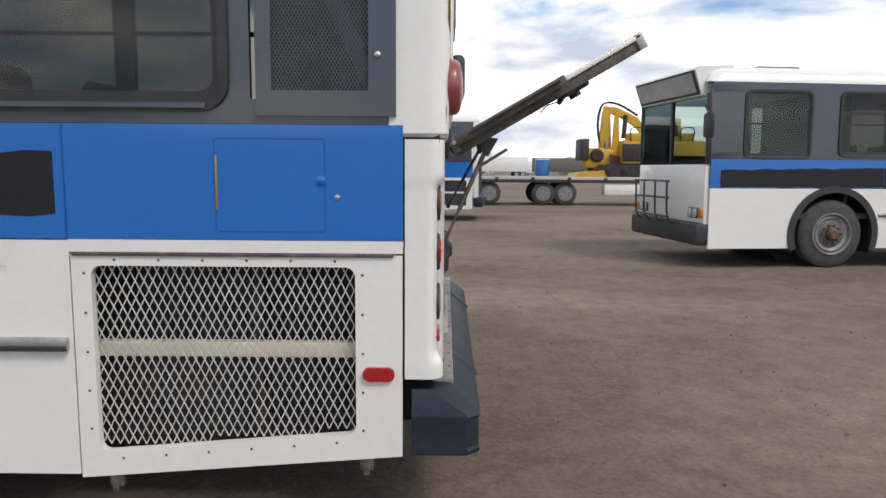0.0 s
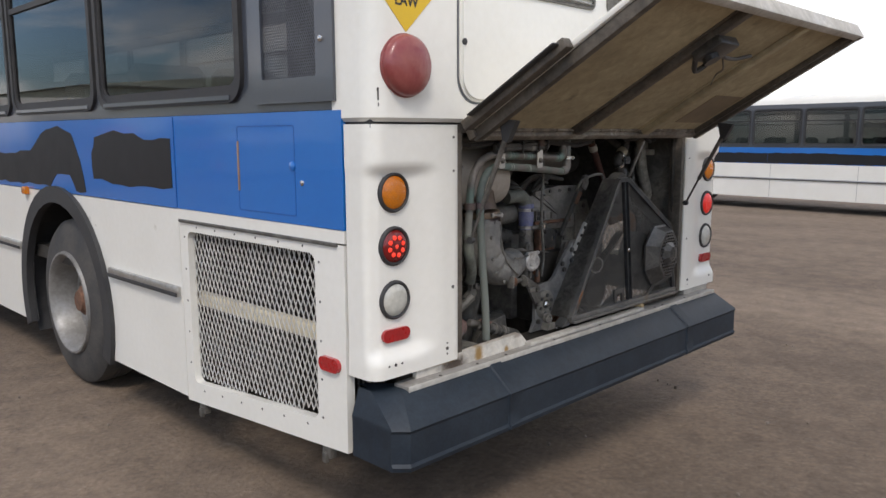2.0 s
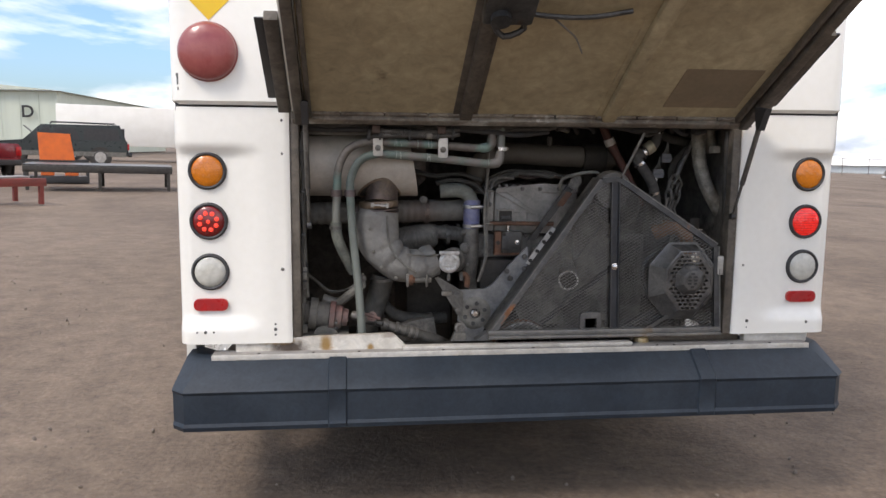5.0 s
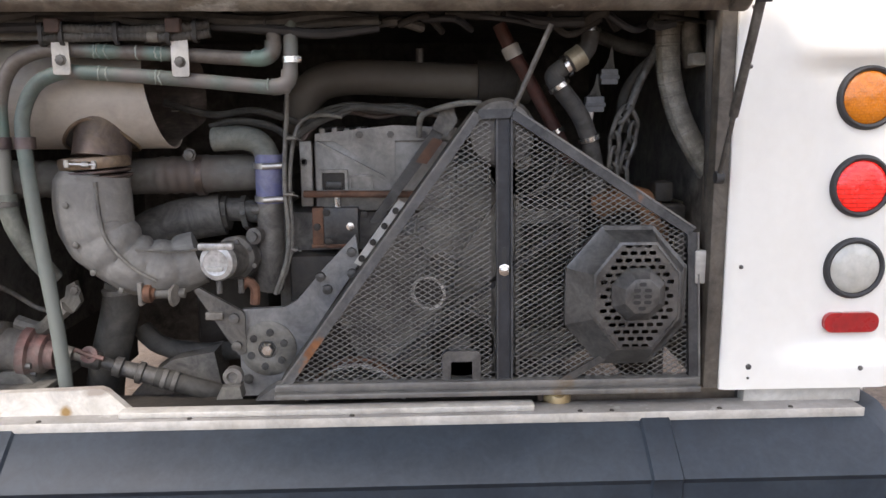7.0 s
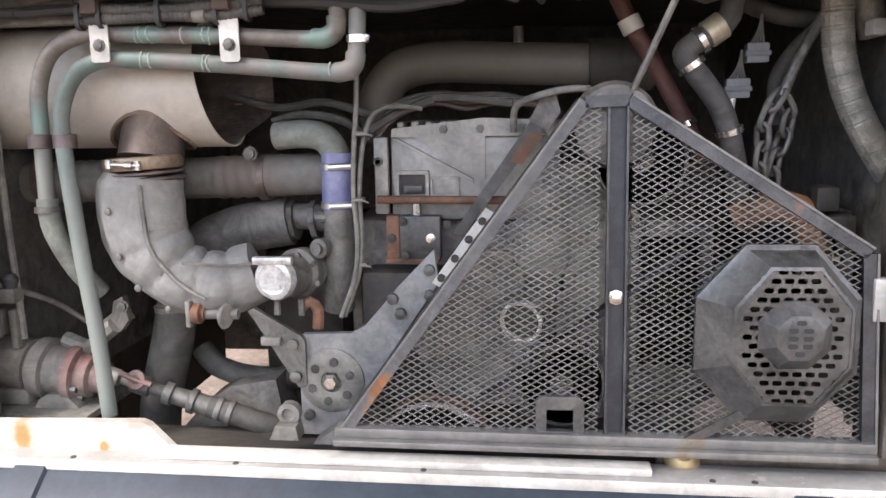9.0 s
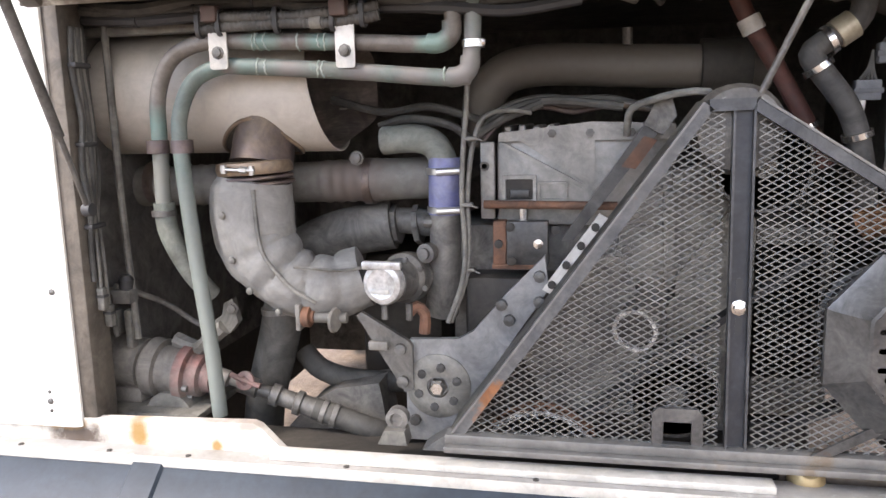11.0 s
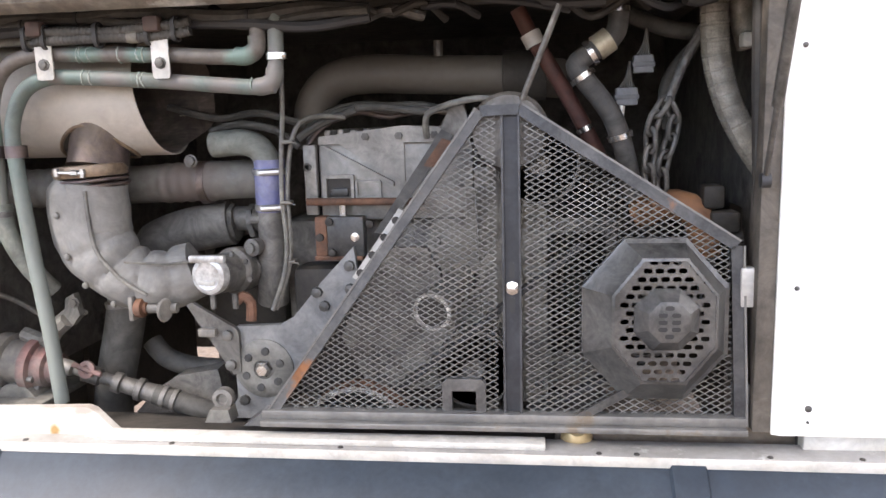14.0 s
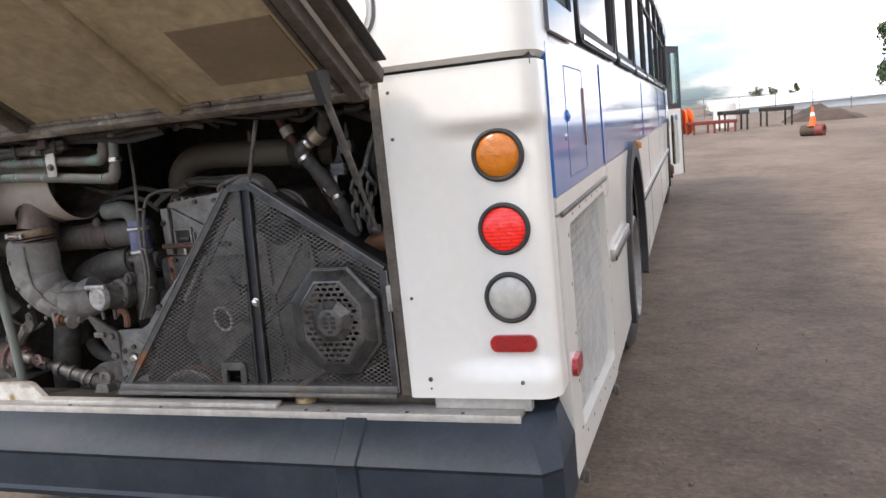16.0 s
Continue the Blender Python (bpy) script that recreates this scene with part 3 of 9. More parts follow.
def expanded(bm, u0, u1, v0, v1, cw, ch, strand, thick, to, inside=lambda u, v: True):
    """Expanded metal: a lattice of thin bars in diamonds cw wide and ch high."""
    nu, nv = int((u1 - u0) / cw * 2) + 1, int((v1 - v0) / ch * 2) + 1
    for j in range(nv):
        for i in range(nu):
            if (i + j) % 2:
                continue
            a = (u0 + i * cw / 2, v0 + j * ch / 2)
            for dj in (1, -1):
                b = (a[0] + cw / 2, a[1] + dj * ch / 2)
                if b[0] > u1 + 1e-6 or not (v0 - 1e-6 <= b[1] <= v1 + 1e-6) or not (inside(*a) and inside(*b)):
                    continue
                du, dv = b[0] - a[0], b[1] - a[1]
                l = math.hypot(du, dv)
                nu_, nv_ = -dv / l * strand / 2, du / l * strand / 2
                w = thick if dj > 0 else thick * 0.6
                q = [bm.verts.new(to(p[0] + s * nu_, p[1] + s * nv_, d)) for d in (0, w) for p, s in ((a, -1), (b, -1), (b, 1), (a, 1))]
                for f in ((4, 5, 6, 7), (0, 1, 5, 4), (2, 3, 7, 6), (3, 2, 1, 0)):
                    bm.faces.new([q[k] for k in f])
    return bm


def rear_of(y):
    return lambda u, v, w: (u, y - w, v)


def lettering(name, text, size, m, material, parent):
    cu = bpy.data.curves.new(name, "FONT")
    cu.body, cu.size, cu.align_x, cu.align_y, cu.extrude = text, size, "CENTER", "CENTER", 0.0004
    cu.offset = size * 0.022
    tmp = bpy.data.objects.new("lettering_source", cu)
    me = bpy.data.meshes.new_from_object(tmp)
    bpy.data.objects.remove(tmp)
    bpy.data.curves.remove(cu)
    me.materials.clear()
    me.materials.append(material)
    ob = new(name, me)
    ob.parent = parent
    ob.matrix_local = m
    return ob


# ---- ground ----
def gz(x, y=0.0):
    """The yard falls gently towards +x."""
    return -0.025 * (x + 1.22)


def make_ground():
    bm = bmesh.new()
    n = 60
    def spread(i):
        t = (i / n) * 2 - 1
        return math.copysign(abs(t) ** 3.2 * 900, t) + t * 14
    rows = []
    for j in range(n + 1):
        row = []
        for i in range(n + 1):
            x, y = spread(i), spread(j)
            near = max(abs(x), abs(y))
            h = 0.02 * noise.noise((x * 0.35, y * 0.35, 0)) + 0.05 * noise.noise((x * 0.06, y * 0.06, 3)) if 4 < near < 200 else 0.0
            row.append(bm.verts.new((x, y, gz(x) + h - 0.004)))
        rows.append(row)
    for j in range(n):
        for i in range(n):
            bm.faces.new((rows[j][i], rows[j][i + 1], rows[j + 1][i + 1], rows[j + 1][i]))
    return tagged(part("ground", bm, GROUND), "brown packed gravel yard with damp tracks and scuffs", "ground", kind="structure")


make_ground()


def make_stones():
    """Loose stones on the gravel near the bus."""
    bm = bmesh.new()
    rnd = random.Random(5)
    for _ in range(1900):
        x, y = rnd.uniform(-6, 9), rnd.uniform(-7, 9)
        if abs(x) < 1.35 and y > 0.3:
            continue
        s = rnd.choice((0.004, 0.006, 0.008, 0.012)) * rnd.uniform(0.6, 1.3)
        m = Matrix.Translation((x, y, gz(x) + s * 0.25)) @ Euler((rnd.uniform(0, 6), rnd.uniform(0, 6), rnd.uniform(0, 6))).to_matrix().to_4x4() @ Matrix.Diagonal((s, s * rnd.uniform(0.6, 1), s * 0.6, 1))
        bmesh.ops.create_icosphere(bm, subdivisions=1, radius=1, matrix=m)
    st = mat("loose_stone", (0.21, 0.172, 0.14), 0.9, col2=(0.16, 0.13, 0.105), scale=3)
    return tagged(part("loose_stones", bm, st, smooth=0), "small loose stones scattered on the gravel", "gravel", kind="stuff")


make_stones()


# ---- buses ----
SIDE = 1.285
AXLES = (2.80, 10.15)


def arch_outline(y0, y1, zb0, zb1, zt, axles, r=0.65, k=18):
    """The outline of a side skirt with a wheel arch at each axle."""
    pts = [(y0, zb0)]
    for a in axles:
        if not y0 < a < y1:
            continue
        zb = zb0 + (zb1 - zb0) * (a - y0) / (y1 - y0)
        half = math.asin((zb - 0.5) / r)
        for i in range(k + 1):
            t = math.pi - half - (math.pi - 2 * half) * i / k
            pts.append((a + r * math.cos(t), 0.5 + r * math.sin(t)))
    return pts + [(y1, zb1), (y1, zt), (y0, zt)]


RIM = mat("wheel_aluminium", (0.29, 0.285, 0.275), 0.5, 0.4, col2=(0.19, 0.18, 0.165), scale=10, amount=0.6, bump=0.05)
RIMDARK = mat("dark_wheel_disc", (0.16, 0.15, 0.14), 0.6, 0.3, col2=(0.09, 0.08, 0.07), scale=14, bump=0.08)


def add_wheel(parent, x, y, z, s, dual):
    """s: -1 on the left, 1 on the right."""
    prof = [(0, 0.30), (0.01, 0.40), (0.025, 0.462), (0.05, 0.494), (0.075, 0.50), (0.125, 0.502), (0.13, 0.49), (0.14, 0.49), (0.145, 0.502), (0.205, 0.50), (0.23, 0.494), (0.255, 0.462), (0.27, 0.40), (0.28, 0.30)]
    bm = bmesh.new()
    lathe(bm, (x, y, z), (-s, 0, 0), prof, 48, False)
    if dual:
        lathe(bm, (x - s * 0.33, y, z), (-s, 0, 0), prof, 36, False)
    w = part("wheel", bm, TYRE, parent, "worn black tyre")
    deep = 0.16 if dual else 0.03
    rim = lathe(bmesh.new(), (x + s * 0.004, y, z), (-s, 0, 0), [(0.01, 0.312), (-0.010, 0.306), (-0.012, 0.294), (0.0, 0.282), (0.03, 0.268), (deep - 0.02, 0.245), (deep, 0.20)], 40, False)
    r = part("rim", rim, RIM, w, "dull aluminium wheel rim")
    part("disc", lathe(bmesh.new(), (x + s * 0.004, y, z), (-s, 0, 0), [(deep, 0.20), (deep - 0.012, 0.17), (deep - 0.016, 0.09), (deep - 0.012, 0.0)], 32), RIMDARK, r, "dark wheel disc")
    part("hub", lathe(bmesh.new(), (x - s * (deep - 0.01), y, z), (s, 0, 0), [(0, 0.095), (0.07, 0.09), (0.085, 0.07), (0.10, 0.06), (0.102, 0.0)], 24), RUST, r, "rusty axle hub")
    for k in range(10):
        a = k * 2 * math.pi / 10
        p = Vector((x - s * (deep - 0.03), y + 0.135 * math.cos(a), z + 0.135 * math.sin(a)))
        part("wheel_nut", cyl(bmesh.new(), p + Vector((-s * 0.02, 0, 0)), p + Vector((s * 0.025, 0, 0)), 0.016, n=6), STEEL, w)
    return w


def add_window(parent, s, y0, y1, z0, z1, transom=None, pane=None):
    """A side window: rounded rubber frame, panes, transom bar."""
    to = (lambda u, v, w: (s * (SIDE - 0.012 + w), u, v))
    bm = bmesh.new()
    ring_plate(bm, rounded(y0, y1, z0, z1, 0.10), rounded(y0 + 0.035, y1 - 0.035, z0 + 0.035, z1 - 0.035, 0.075), 0.024, to)
    ring_plate(bm, rounded(y0 + 0.033, y1 - 0.033, z0 + 0.033, z1 - 0.033, 0.075), rounded(y0 + 0.055, y1 - 0.055, z0 + 0.07, z1 - 0.055, 0.05), 0.014, to)
    w = part("window", bm, RUBBER, parent, "dark tinted window in a black rubber frame")
    g = bmesh.new()
    tog = (lambda u, v, t: (s * (SIDE - 0.014 + t), u, v))
    top = z1 - 0.05 if transom is None else transom - 0.012
    plate(g, [(y0 + 0.04, z0 + 0.05), (y1 - 0.04, z0 + 0.05), (y1 - 0.04, top), (y0 + 0.04, top)], 0.006, tog)
    p = part("pane", g, pane or WINDOW, w)
    p.visible_shadow = False
    if transom is not None:
        g = bmesh.new()
        plate(g, [(y0 + 0.04, transom + 0.012), (y1 - 0.04, transom + 0.012), (y1 - 0.04, z1 - 0.045), (y0 + 0.04, z1 - 0.045)], 0.006, tog)
        p = part("pane", g, pane or WINDOW, w)
        p.visible_shadow = False
        t = bmesh.new()
        plate(t, [(y0 + 0.03, transom - 0.016), (y1 - 0.03, transom - 0.016), (y1 - 0.03, transom + 0.016), (y0 + 0.03, transom + 0.016)], 0.016, to)
        part("transom_bar", t, RUBBER, w)
    sl = bmesh.new()
    plate(sl, [(y0 + 0.08, z0 + 0.012), (y1 - 0.08, z0 + 0.012), (y1 - 0.08, z0 + 0.03), (y0 + 0.08, z0 + 0.03)], 0.006, lambda u, v, t: (s * (SIDE + 0.012 + t), u, v))
    part("drip_strip", sl, SLATE, w)
    return w


WIN_EDGES = [0.70, 2.12, 3.46, 4.80, 6.14, 7.48, 8.82, 10.16]


def bus_side(b, s, patches):
    """One side. s: -1 left, 1 right. patches: outlines of the painted-out areas."""
    to = (lambda u, v, w: (s * (SIDE - 0.035 + w), u, v))
    bm = bmesh.new()
    plate(bm, arch_outline(1.312, 12.05, 0.285, 0.30, 1.16, AXLES), 0.035, to)
    part("skirt_panel", bm, WHITE, b, "white painted lower side panel")
    for y in (4.75, 6.9, 8.6):
        part("panel_seam", plate(bmesh.new(), [(y, 0.30), (y + 0.006, 0.30), (y + 0.006, 1.16), (y, 1.16)], 0.0015, lambda u, v, w: (s * (SIDE + w), u, v)), SLATE, b)
    # wheel arch flares
    for a in AXLES:
        bm = bmesh.new()
        out, inn = [], []
        for i in range(25):
            t = radians(-20 + 220 * i / 24)
            out.append((a + 0.70 * math.cos(t), 0.5 + 0.70 * math.sin(t)))
            inn.append((a + 0.605 * math.cos(t), 0.5 + 0.605 * math.sin(t)))
        plate(bm, out + inn[::-1], 0.045, lambda u, v, w: (s * (SIDE - 0.02 + w), u, v))
        part("wheel_arch", bm, RUBBER, b, "black rubber wheel arch trim")
        bm = bmesh.new()
        for i in range(24):
            t0, t1 = radians(-25 + 230 * i / 24), radians(-25 + 230 * (i + 1) / 24)
            q = [(s * xx, a + 0.66 * math.cos(t), 0.5 + 0.66 * math.sin(t)) for xx, t in ((1.26, t0), (1.26, t1), (0.62, t1), (0.62, t0))]
            faces(bm, q, [(0, 1, 2, 3)])
        faces(bm, [(s * 0.62, a + 0.66 * math.cos(radians(k * 24)), 0.5 + 0.66 * math.sin(radians(k * 24))) for k in range(15)], [tuple(range(15))])
        part("wheel_well", bm, RUBBER, b)
        add_wheel(b, s * (SIDE - 0.02), a, 0.5 if s < 0 else 0.5 + gz(1.22), s, a < 5)
    # rub rail
    for y0, y1 in ((1.325, AXLES[0] - 0.70), (AXLES[0] + 0.70, AXLES[1] - 0.70)):
        rail = bmesh.new()
        box(rail, s * (SIDE - 0.002), s * (SIDE + 0.022), y0, y1, 0.755, 0.806, 0.008)
        r = part("rub_rail", rail, ALU, b, "dull aluminium rub rail with black insert")
        part("insert", cbox(s * (SIDE + 0.018), s * (SIDE + 0.026), y0 + 0.004, y1 - 0.004, 0.757, 0.776, 0.002), RUBBER, r)
    # belt
    bm = bmesh.new()
    plate(bm, [(0.116, 1.165), (12.05, 1.165), (12.05, 1.572), (0.116, 1.572)], 0.036, to)
    part("belt_panel", bm, BLUE, b, "blue painted belt panel")
    rnd = random.Random(7 if s < 0 else 8)
    for pat in patches:
        pts = []
        for i, (u, v) in enumerate(pat):
            u2, v2 = pat[(i + 1) % len(pat)]
            n = max(2, int(math.hypot(u2 - u, v2 - v) / 0.09))
            for k in range(n):
                f = k / n
                j = 0.011 if k else 0
                pts.append((u + (u2 - u) * f + rnd.uniform(-j, j), v + (v2 - v) * f + rnd.uniform(-j, j)))
        part("paint_patch", plate(bmesh.new(), pts, 0.002, lambda u, v, w: (s * (SIDE + 0.001 + w), u, v)), BLACKOUT, b, "rough black overpaint patch")
    for y in (1.312, 4.1, 7.0, 9.4):
        part("panel_seam", plate(bmesh.new(), [(y, 1.17), (y + 0.004, 1.17), (y + 0.004, 1.57), (y, 1.57)], 0.0045, lambda u, v, w: (s * (SIDE + w), u, v)), BLUESEAM, b)
    bm = box(bmesh.new(), s * SIDE, s * (SIDE + 0.03), 3.28, 3.35, 1.125, 1.175, 0.008)
    part("side_marker", bm, AMBER, b, "small amber side marker lamp")
    # window band
    rails = bmesh.new()
    plate(rails, [(0.116, 1.574), (12.05, 1.574), (12.05, 1.66), (0.116, 1.66)], 0.030, to)
    part("window_rail", rails, SLATE, b)
    part("window_rail", plate(bmesh.new(), [(0.116, 2.51), (12.05, 2.51), (12.05, 2.66), (0.116, 2.66)], 0.030, to), SLATE, b)
    edges = WIN_EDGES + [11.6]
    for y in edges:
        part("window_post", plate(bmesh.new(), [(y - 0.05, 1.66), (y + 0.05, 1.66), (y + 0.05, 2.51), (y - 0.05, 2.51)], 0.028, to), SLATE, b)
    for y0, y1 in zip(edges, edges[1:]):
        front = y1 > 11
        if front and s > 0:
            continue
        if front and y1 - y0 > 1.2:
            part("blank_panel", plate(bmesh.new(), [(y0 + 0.05, 1.66), (y1 - 1.0, 1.66), (y1 - 1.0, 2.51), (y0 + 0.05, 2.51)], 0.027, to), SLATE, b, "dark slate blanking panel")
            y0 = y1 - 1.07
        add_window(b, s, y0 + 0.022, y1 - 0.022, 1.615 if not front else 1.59, 2.555, None if front else 2.24, SCREEN if front else None)
    part("corner_pillar", plate(bmesh.new(), [(11.55, 1.50), (12.05, 1.50), (12.08, 2.62), (11.55, 2.62)], 0.03, to), SLATE, b)


def bus_box(b):
    """Roof, floor, front and cabin."""
    prof = [(-1.285, 2.655), (-1.27, 2.74), (-1.21, 2.82), (-1.08, 2.88), (-0.7, 2.93), (0, 2.95), (0.7, 2.93), (1.08, 2.88), (1.21, 2.82), (1.27, 2.74), (1.285, 2.655)]
    bm = bmesh.new()
    rows = []
    for y, d in ((-0.045, 0.10), (-0.03, 0.04), (0.05, 0.0), (6.0, 0.0), (11.9, 0.0), (12.05, 0.05), (12.12, 0.16)):
        rows.append([bm.verts.new((x, y, max(2.655, z - d))) for x, z in prof])
    for a, c in zip(rows, rows[1:]):
        for i in range(len(prof) - 1):
            bm.faces.new((a[i], c[i], c[i + 1], a[i + 1]))
    bm.faces.new(rows[0])
    bm.faces.new(rows[-1][::-1])
    for a, c in zip(rows, rows[1:]):
        bm.faces.new((a[0], a[-1], c[-1], c[0]))
    part("roof", bm, WHITE, b, "white curved roof")
    for y in (1.2, 10.6):
        hatch = part("roof_hatch", cbox(-0.42, 0.42, y - 0.35, y + 0.35, 2.93, 3.0, 0.03), SLATE, b)
    part("floor", cbox(-1.24, 1.24, 1.5, 12.0, 0.72, 0.80), GRIME_SHADE, b)
    part("underframe", cbox(-0.95, 0.95, 3.4, 9.0, 0.34, 0.70, 0.05), GRIME_SHADE, b)
    part("bulkhead", cbox(-1.24, 1.24, 1.46, 1.50, 0.36, 1.62), LINING, b)
    part("rear_deck", cbox(-1.24, 1.24, 0.02, 1.50, 1.575, 1.612), GRIME_SHADE, b)
    part("ceiling", cbox(-1.24, 1.24, 0.1, 12.0, 2.60, 2.65), CABIN, b)
    # seats
    for sx in (-0.98, -0.52, 0.52, 0.98):
        for y in [2.0 + 0.85 * k for k in range(9)]:
            seat = box(bmesh.new(), sx - 0.21, sx + 0.21, y, y + 0.45, 1.12, 1.2, 0.03, 1)
            box(seat, sx - 0.21, sx + 0.21, y - 0.1, y, 1.1, 1.85, 0.04, 1)
            part("seat", seat, SEATCLOTH, b)
    # front
    bm = bmesh.new()
    box(bm, -1.25, 1.25, 12.03, 12.12, 0.62, 1.50, 0.03)
    part("front_panel", bm, WHITE, b)
    # Added dark panel, no known part: stops daylight showing through the bus.
    part("cab_view_blocker", cbox(-1.2, 1.2, 9.9, 9.94, 0.8, 2.6), GRIME_SHADE, b)
    part("front_bumper", cbox(-1.27, 1.27, 12.0, 12.24, 0.34, 0.66, 0.05), RUBBER, b, "black front bumper")
    sg = part("destination_sign", plate(bmesh.new(), [(11.7, 2.50), (12.10, 2.46), (12.16, 2.47), (12.28, 2.83), (12.24, 2.87), (11.7, 2.90)], 2.3, lambda u, v, w: (-1.15 + w, u, v)), WHITE, b, "white sloping destination sign box")
    part("sign_frame", plate(bmesh.new(), [(12.165, 2.49), (12.185, 2.49), (12.30, 2.82), (12.28, 2.82)], 2.2, lambda u, v, w: (-1.1 + w, u, v)), RUBBER, sg)
    part("sign_glass", plate(bmesh.new(), [(12.18, 2.52), (12.20, 2.52), (12.295, 2.79), (12.275, 2.79)], 2.1, lambda u, v, w: (-1.05 + w, u, v)), mat("grey_sign_glass", (0.42, 0.42, 0.39), 0.35, coat=0.3), sg, "blank grey sign glass")
    for x0, x1 in ((-1.2, -0.03), (0.03, 1.2)):
        p = part("windscreen", cbox(x0, x1, 12.07, 12.085, 1.52, 2.48), SCREEN, b, "green tinted flat windscreen pane")
        p.visible_shadow = False
    for x in (-1.24, 0.0, 1.24):
        part("windscreen_post", cbox(x - 0.035, x + 0.035, 12.05, 12.11, 1.5, 2.5, 0.01), RUBBER, b)
    for x in (-0.95, 0.95):
        lamp = part("headlamp", cbox(x - 0.17, x + 0.17, 12.115, 12.15, 0.72, 0.88, 0.02), SLATE, b)
        for d in (-0.08, 0.08):
            part("lens", lathe(bmesh.new(), (x + d, 12.13, 0.80), (0, 1, 0), [(0, 0.07), (0.025, 0.065), (0.035, 0.03), (0.037, 0)], 20), CLEARLENS, lamp)
        part("turn_lamp", cbox(x + math.copysign(0.2, x), x + math.copysign(0.29, x), 12.1, 12.15, 0.73, 0.87, 0.015), AMBER, b)
    m = bmesh.new()
    tube(m, [(-1.2, 12.1, 2.3), (-1.45, 12.25, 2.32), (-1.55, 12.25, 2.2)], 0.014)
    arm = part("mirror_arm", m, RUBBER, b)
    part("mirror", cbox(-1.68, -1.42, 12.2, 12.27, 1.86, 2.2, 0.04), RUBBER, arm, "black wing mirror")
    # driver's seat, wheel
    part("dash", cbox(-1.15, 1.15, 11.6, 11.98, 0.9, 1.35, 0.08), RUBBER, b)


def closed_tail(b):
    """A plain tail for the buses further off, with its service door ajar."""
    box_ = bmesh.new()
    box(box_, -1.27, 1.27, -0.03, 0.10, 0.62, 2.70, 0.05)
    part("rear_panel", box_, WHITE, b)
    part("tail_corner", cbox(-SIDE, SIDE, 0.0, 0.12, 0.62, 2.66, 0.03), WHITE, b)
    part("rear_bumper", cbox(-1.3, 1.3, -0.17, 0.08, 0.37, 0.63, 0.05), BUMPER, b)
    g = bmesh.new()
    plate(g, [(0.116, 0.33), (1.31, 0.285), (1.31, 1.16), (0.116, 1.16)], 0.035, lambda u, v, w: (-(SIDE - 0.035 + w), u, v))
    part("grille_panel", g, WHITE, b)
    plate(g2 := bmesh.new(), [(0.116, 0.33), (1.31, 0.285), (1.31, 1.16), (0.116, 1.16)], 0.035, lambda u, v, w: (SIDE - 0.035 + w, u, v))
    part("grille_panel", g2, WHITE, b)
    for z0, z1 in ((0.42, 0.74), (0.79, 1.09)):
        part("grille", cbox(-SIDE - 0.006, -SIDE + 0.01, 0.28, 1.24, z0, z1), RUBBER, b, "dark intake grille")
        for k in range(1, 12):
            z = z0 + (z1 - z0) * k / 12
            part("grille_slat", cbox(-SIDE - 0.012, -SIDE, 0.28, 1.24, z - 0.004, z + 0.004), SLATE, b)
    part("vent_panel", cbox(-SIDE - 0.004, -SIDE + 0.02, 0.15, 0.64, 1.6, 2.5, 0.004), SLATE, b)
    lid = bmesh.new()
    boxm(lid, Matrix.Translation((0, -0.42, 1.73)) @ Euler((radians(-32), 0, 0)).to_matrix().to_4x4(), 1.74, 0.86, 0.045, 0.01)
    part("engine_door", lid, STEEL, b, "raised engine door")
    # Flat dark panel: the open bay's shade put into colour.
    part("dark_bay_panel", cbox(-0.86, 0.86, -0.04, 0.0, 0.68, 1.48), GRIME_SHADE, b)


def far_bus(name, label, at, sign_open=False, rack=False):
    b = thing(name, label, "bus", at, group="parked buses")
    band = [(2.3, 1.175), (11.9, 1.175), (11.9, 1.42), (9.5, 1.46), (8.0, 1.43), (5.5, 1.44), (3.4, 1.40), (3.1, 1.5), (2.72, 1.53), (2.5, 1.42)]
    bus_side(b, -1, [band, [(1.36, 1.26), (2.22, 1.25), (2.24, 1.46), (1.7, 1.48), (1.36, 1.45)]])
    bus_side(b, 1, [])
    bus_box(b)
    closed_tail(b)
    if rack:
        bm = bmesh.new()
        for x in (-0.55, -0.1, 0.35, 0.7):
            tube(bm, [(x, 12.26, 0.62), (x, 12.36, 0.72), (x, 12.38, 1.25)], 0.016, 8, 0.08)
        for z in (0.72, 1.0, 1.25):
            tube(bm, [(-0.6, 12.37, z), (0.75, 12.37, z)], 0.016, 8, smooth=False)
        part("bike_rack", bm, DARKSTEEL, b, "folded black bike rack")
    return b


def heading(x, y, deg, forward=0.0, side=0.0):
    """A pose on the ground whose local +y looks to deg (0 is +x); (side, forward) of the local frame lies at x, y."""
    m = Matrix.Translation((x, y, 0)) @ Euler((0, 0, radians(deg - 90))).to_matrix().to_4x4() @ Matrix.Translation((-side, -forward, 0))
    o = m.translation
    tilt = Matrix.Rotation(math.atan(0.025), 4, "Y")
    return Matrix.Translation((o.x, o.y, gz(o.x))) @ tilt @ Euler((0, 0, radians(deg - 90))).to_matrix().to_4x4()


far_bus("bus", "white and blue city bus parked facing away, engine door raised", heading(16.9, 1.9, 85.0, AXLES[0], -1.25))
far_bus("bus", "white and blue city bus with a bike rack on its front", heading(7.14, -5.67, 97, AXLES[1], -1.25), rack=True)


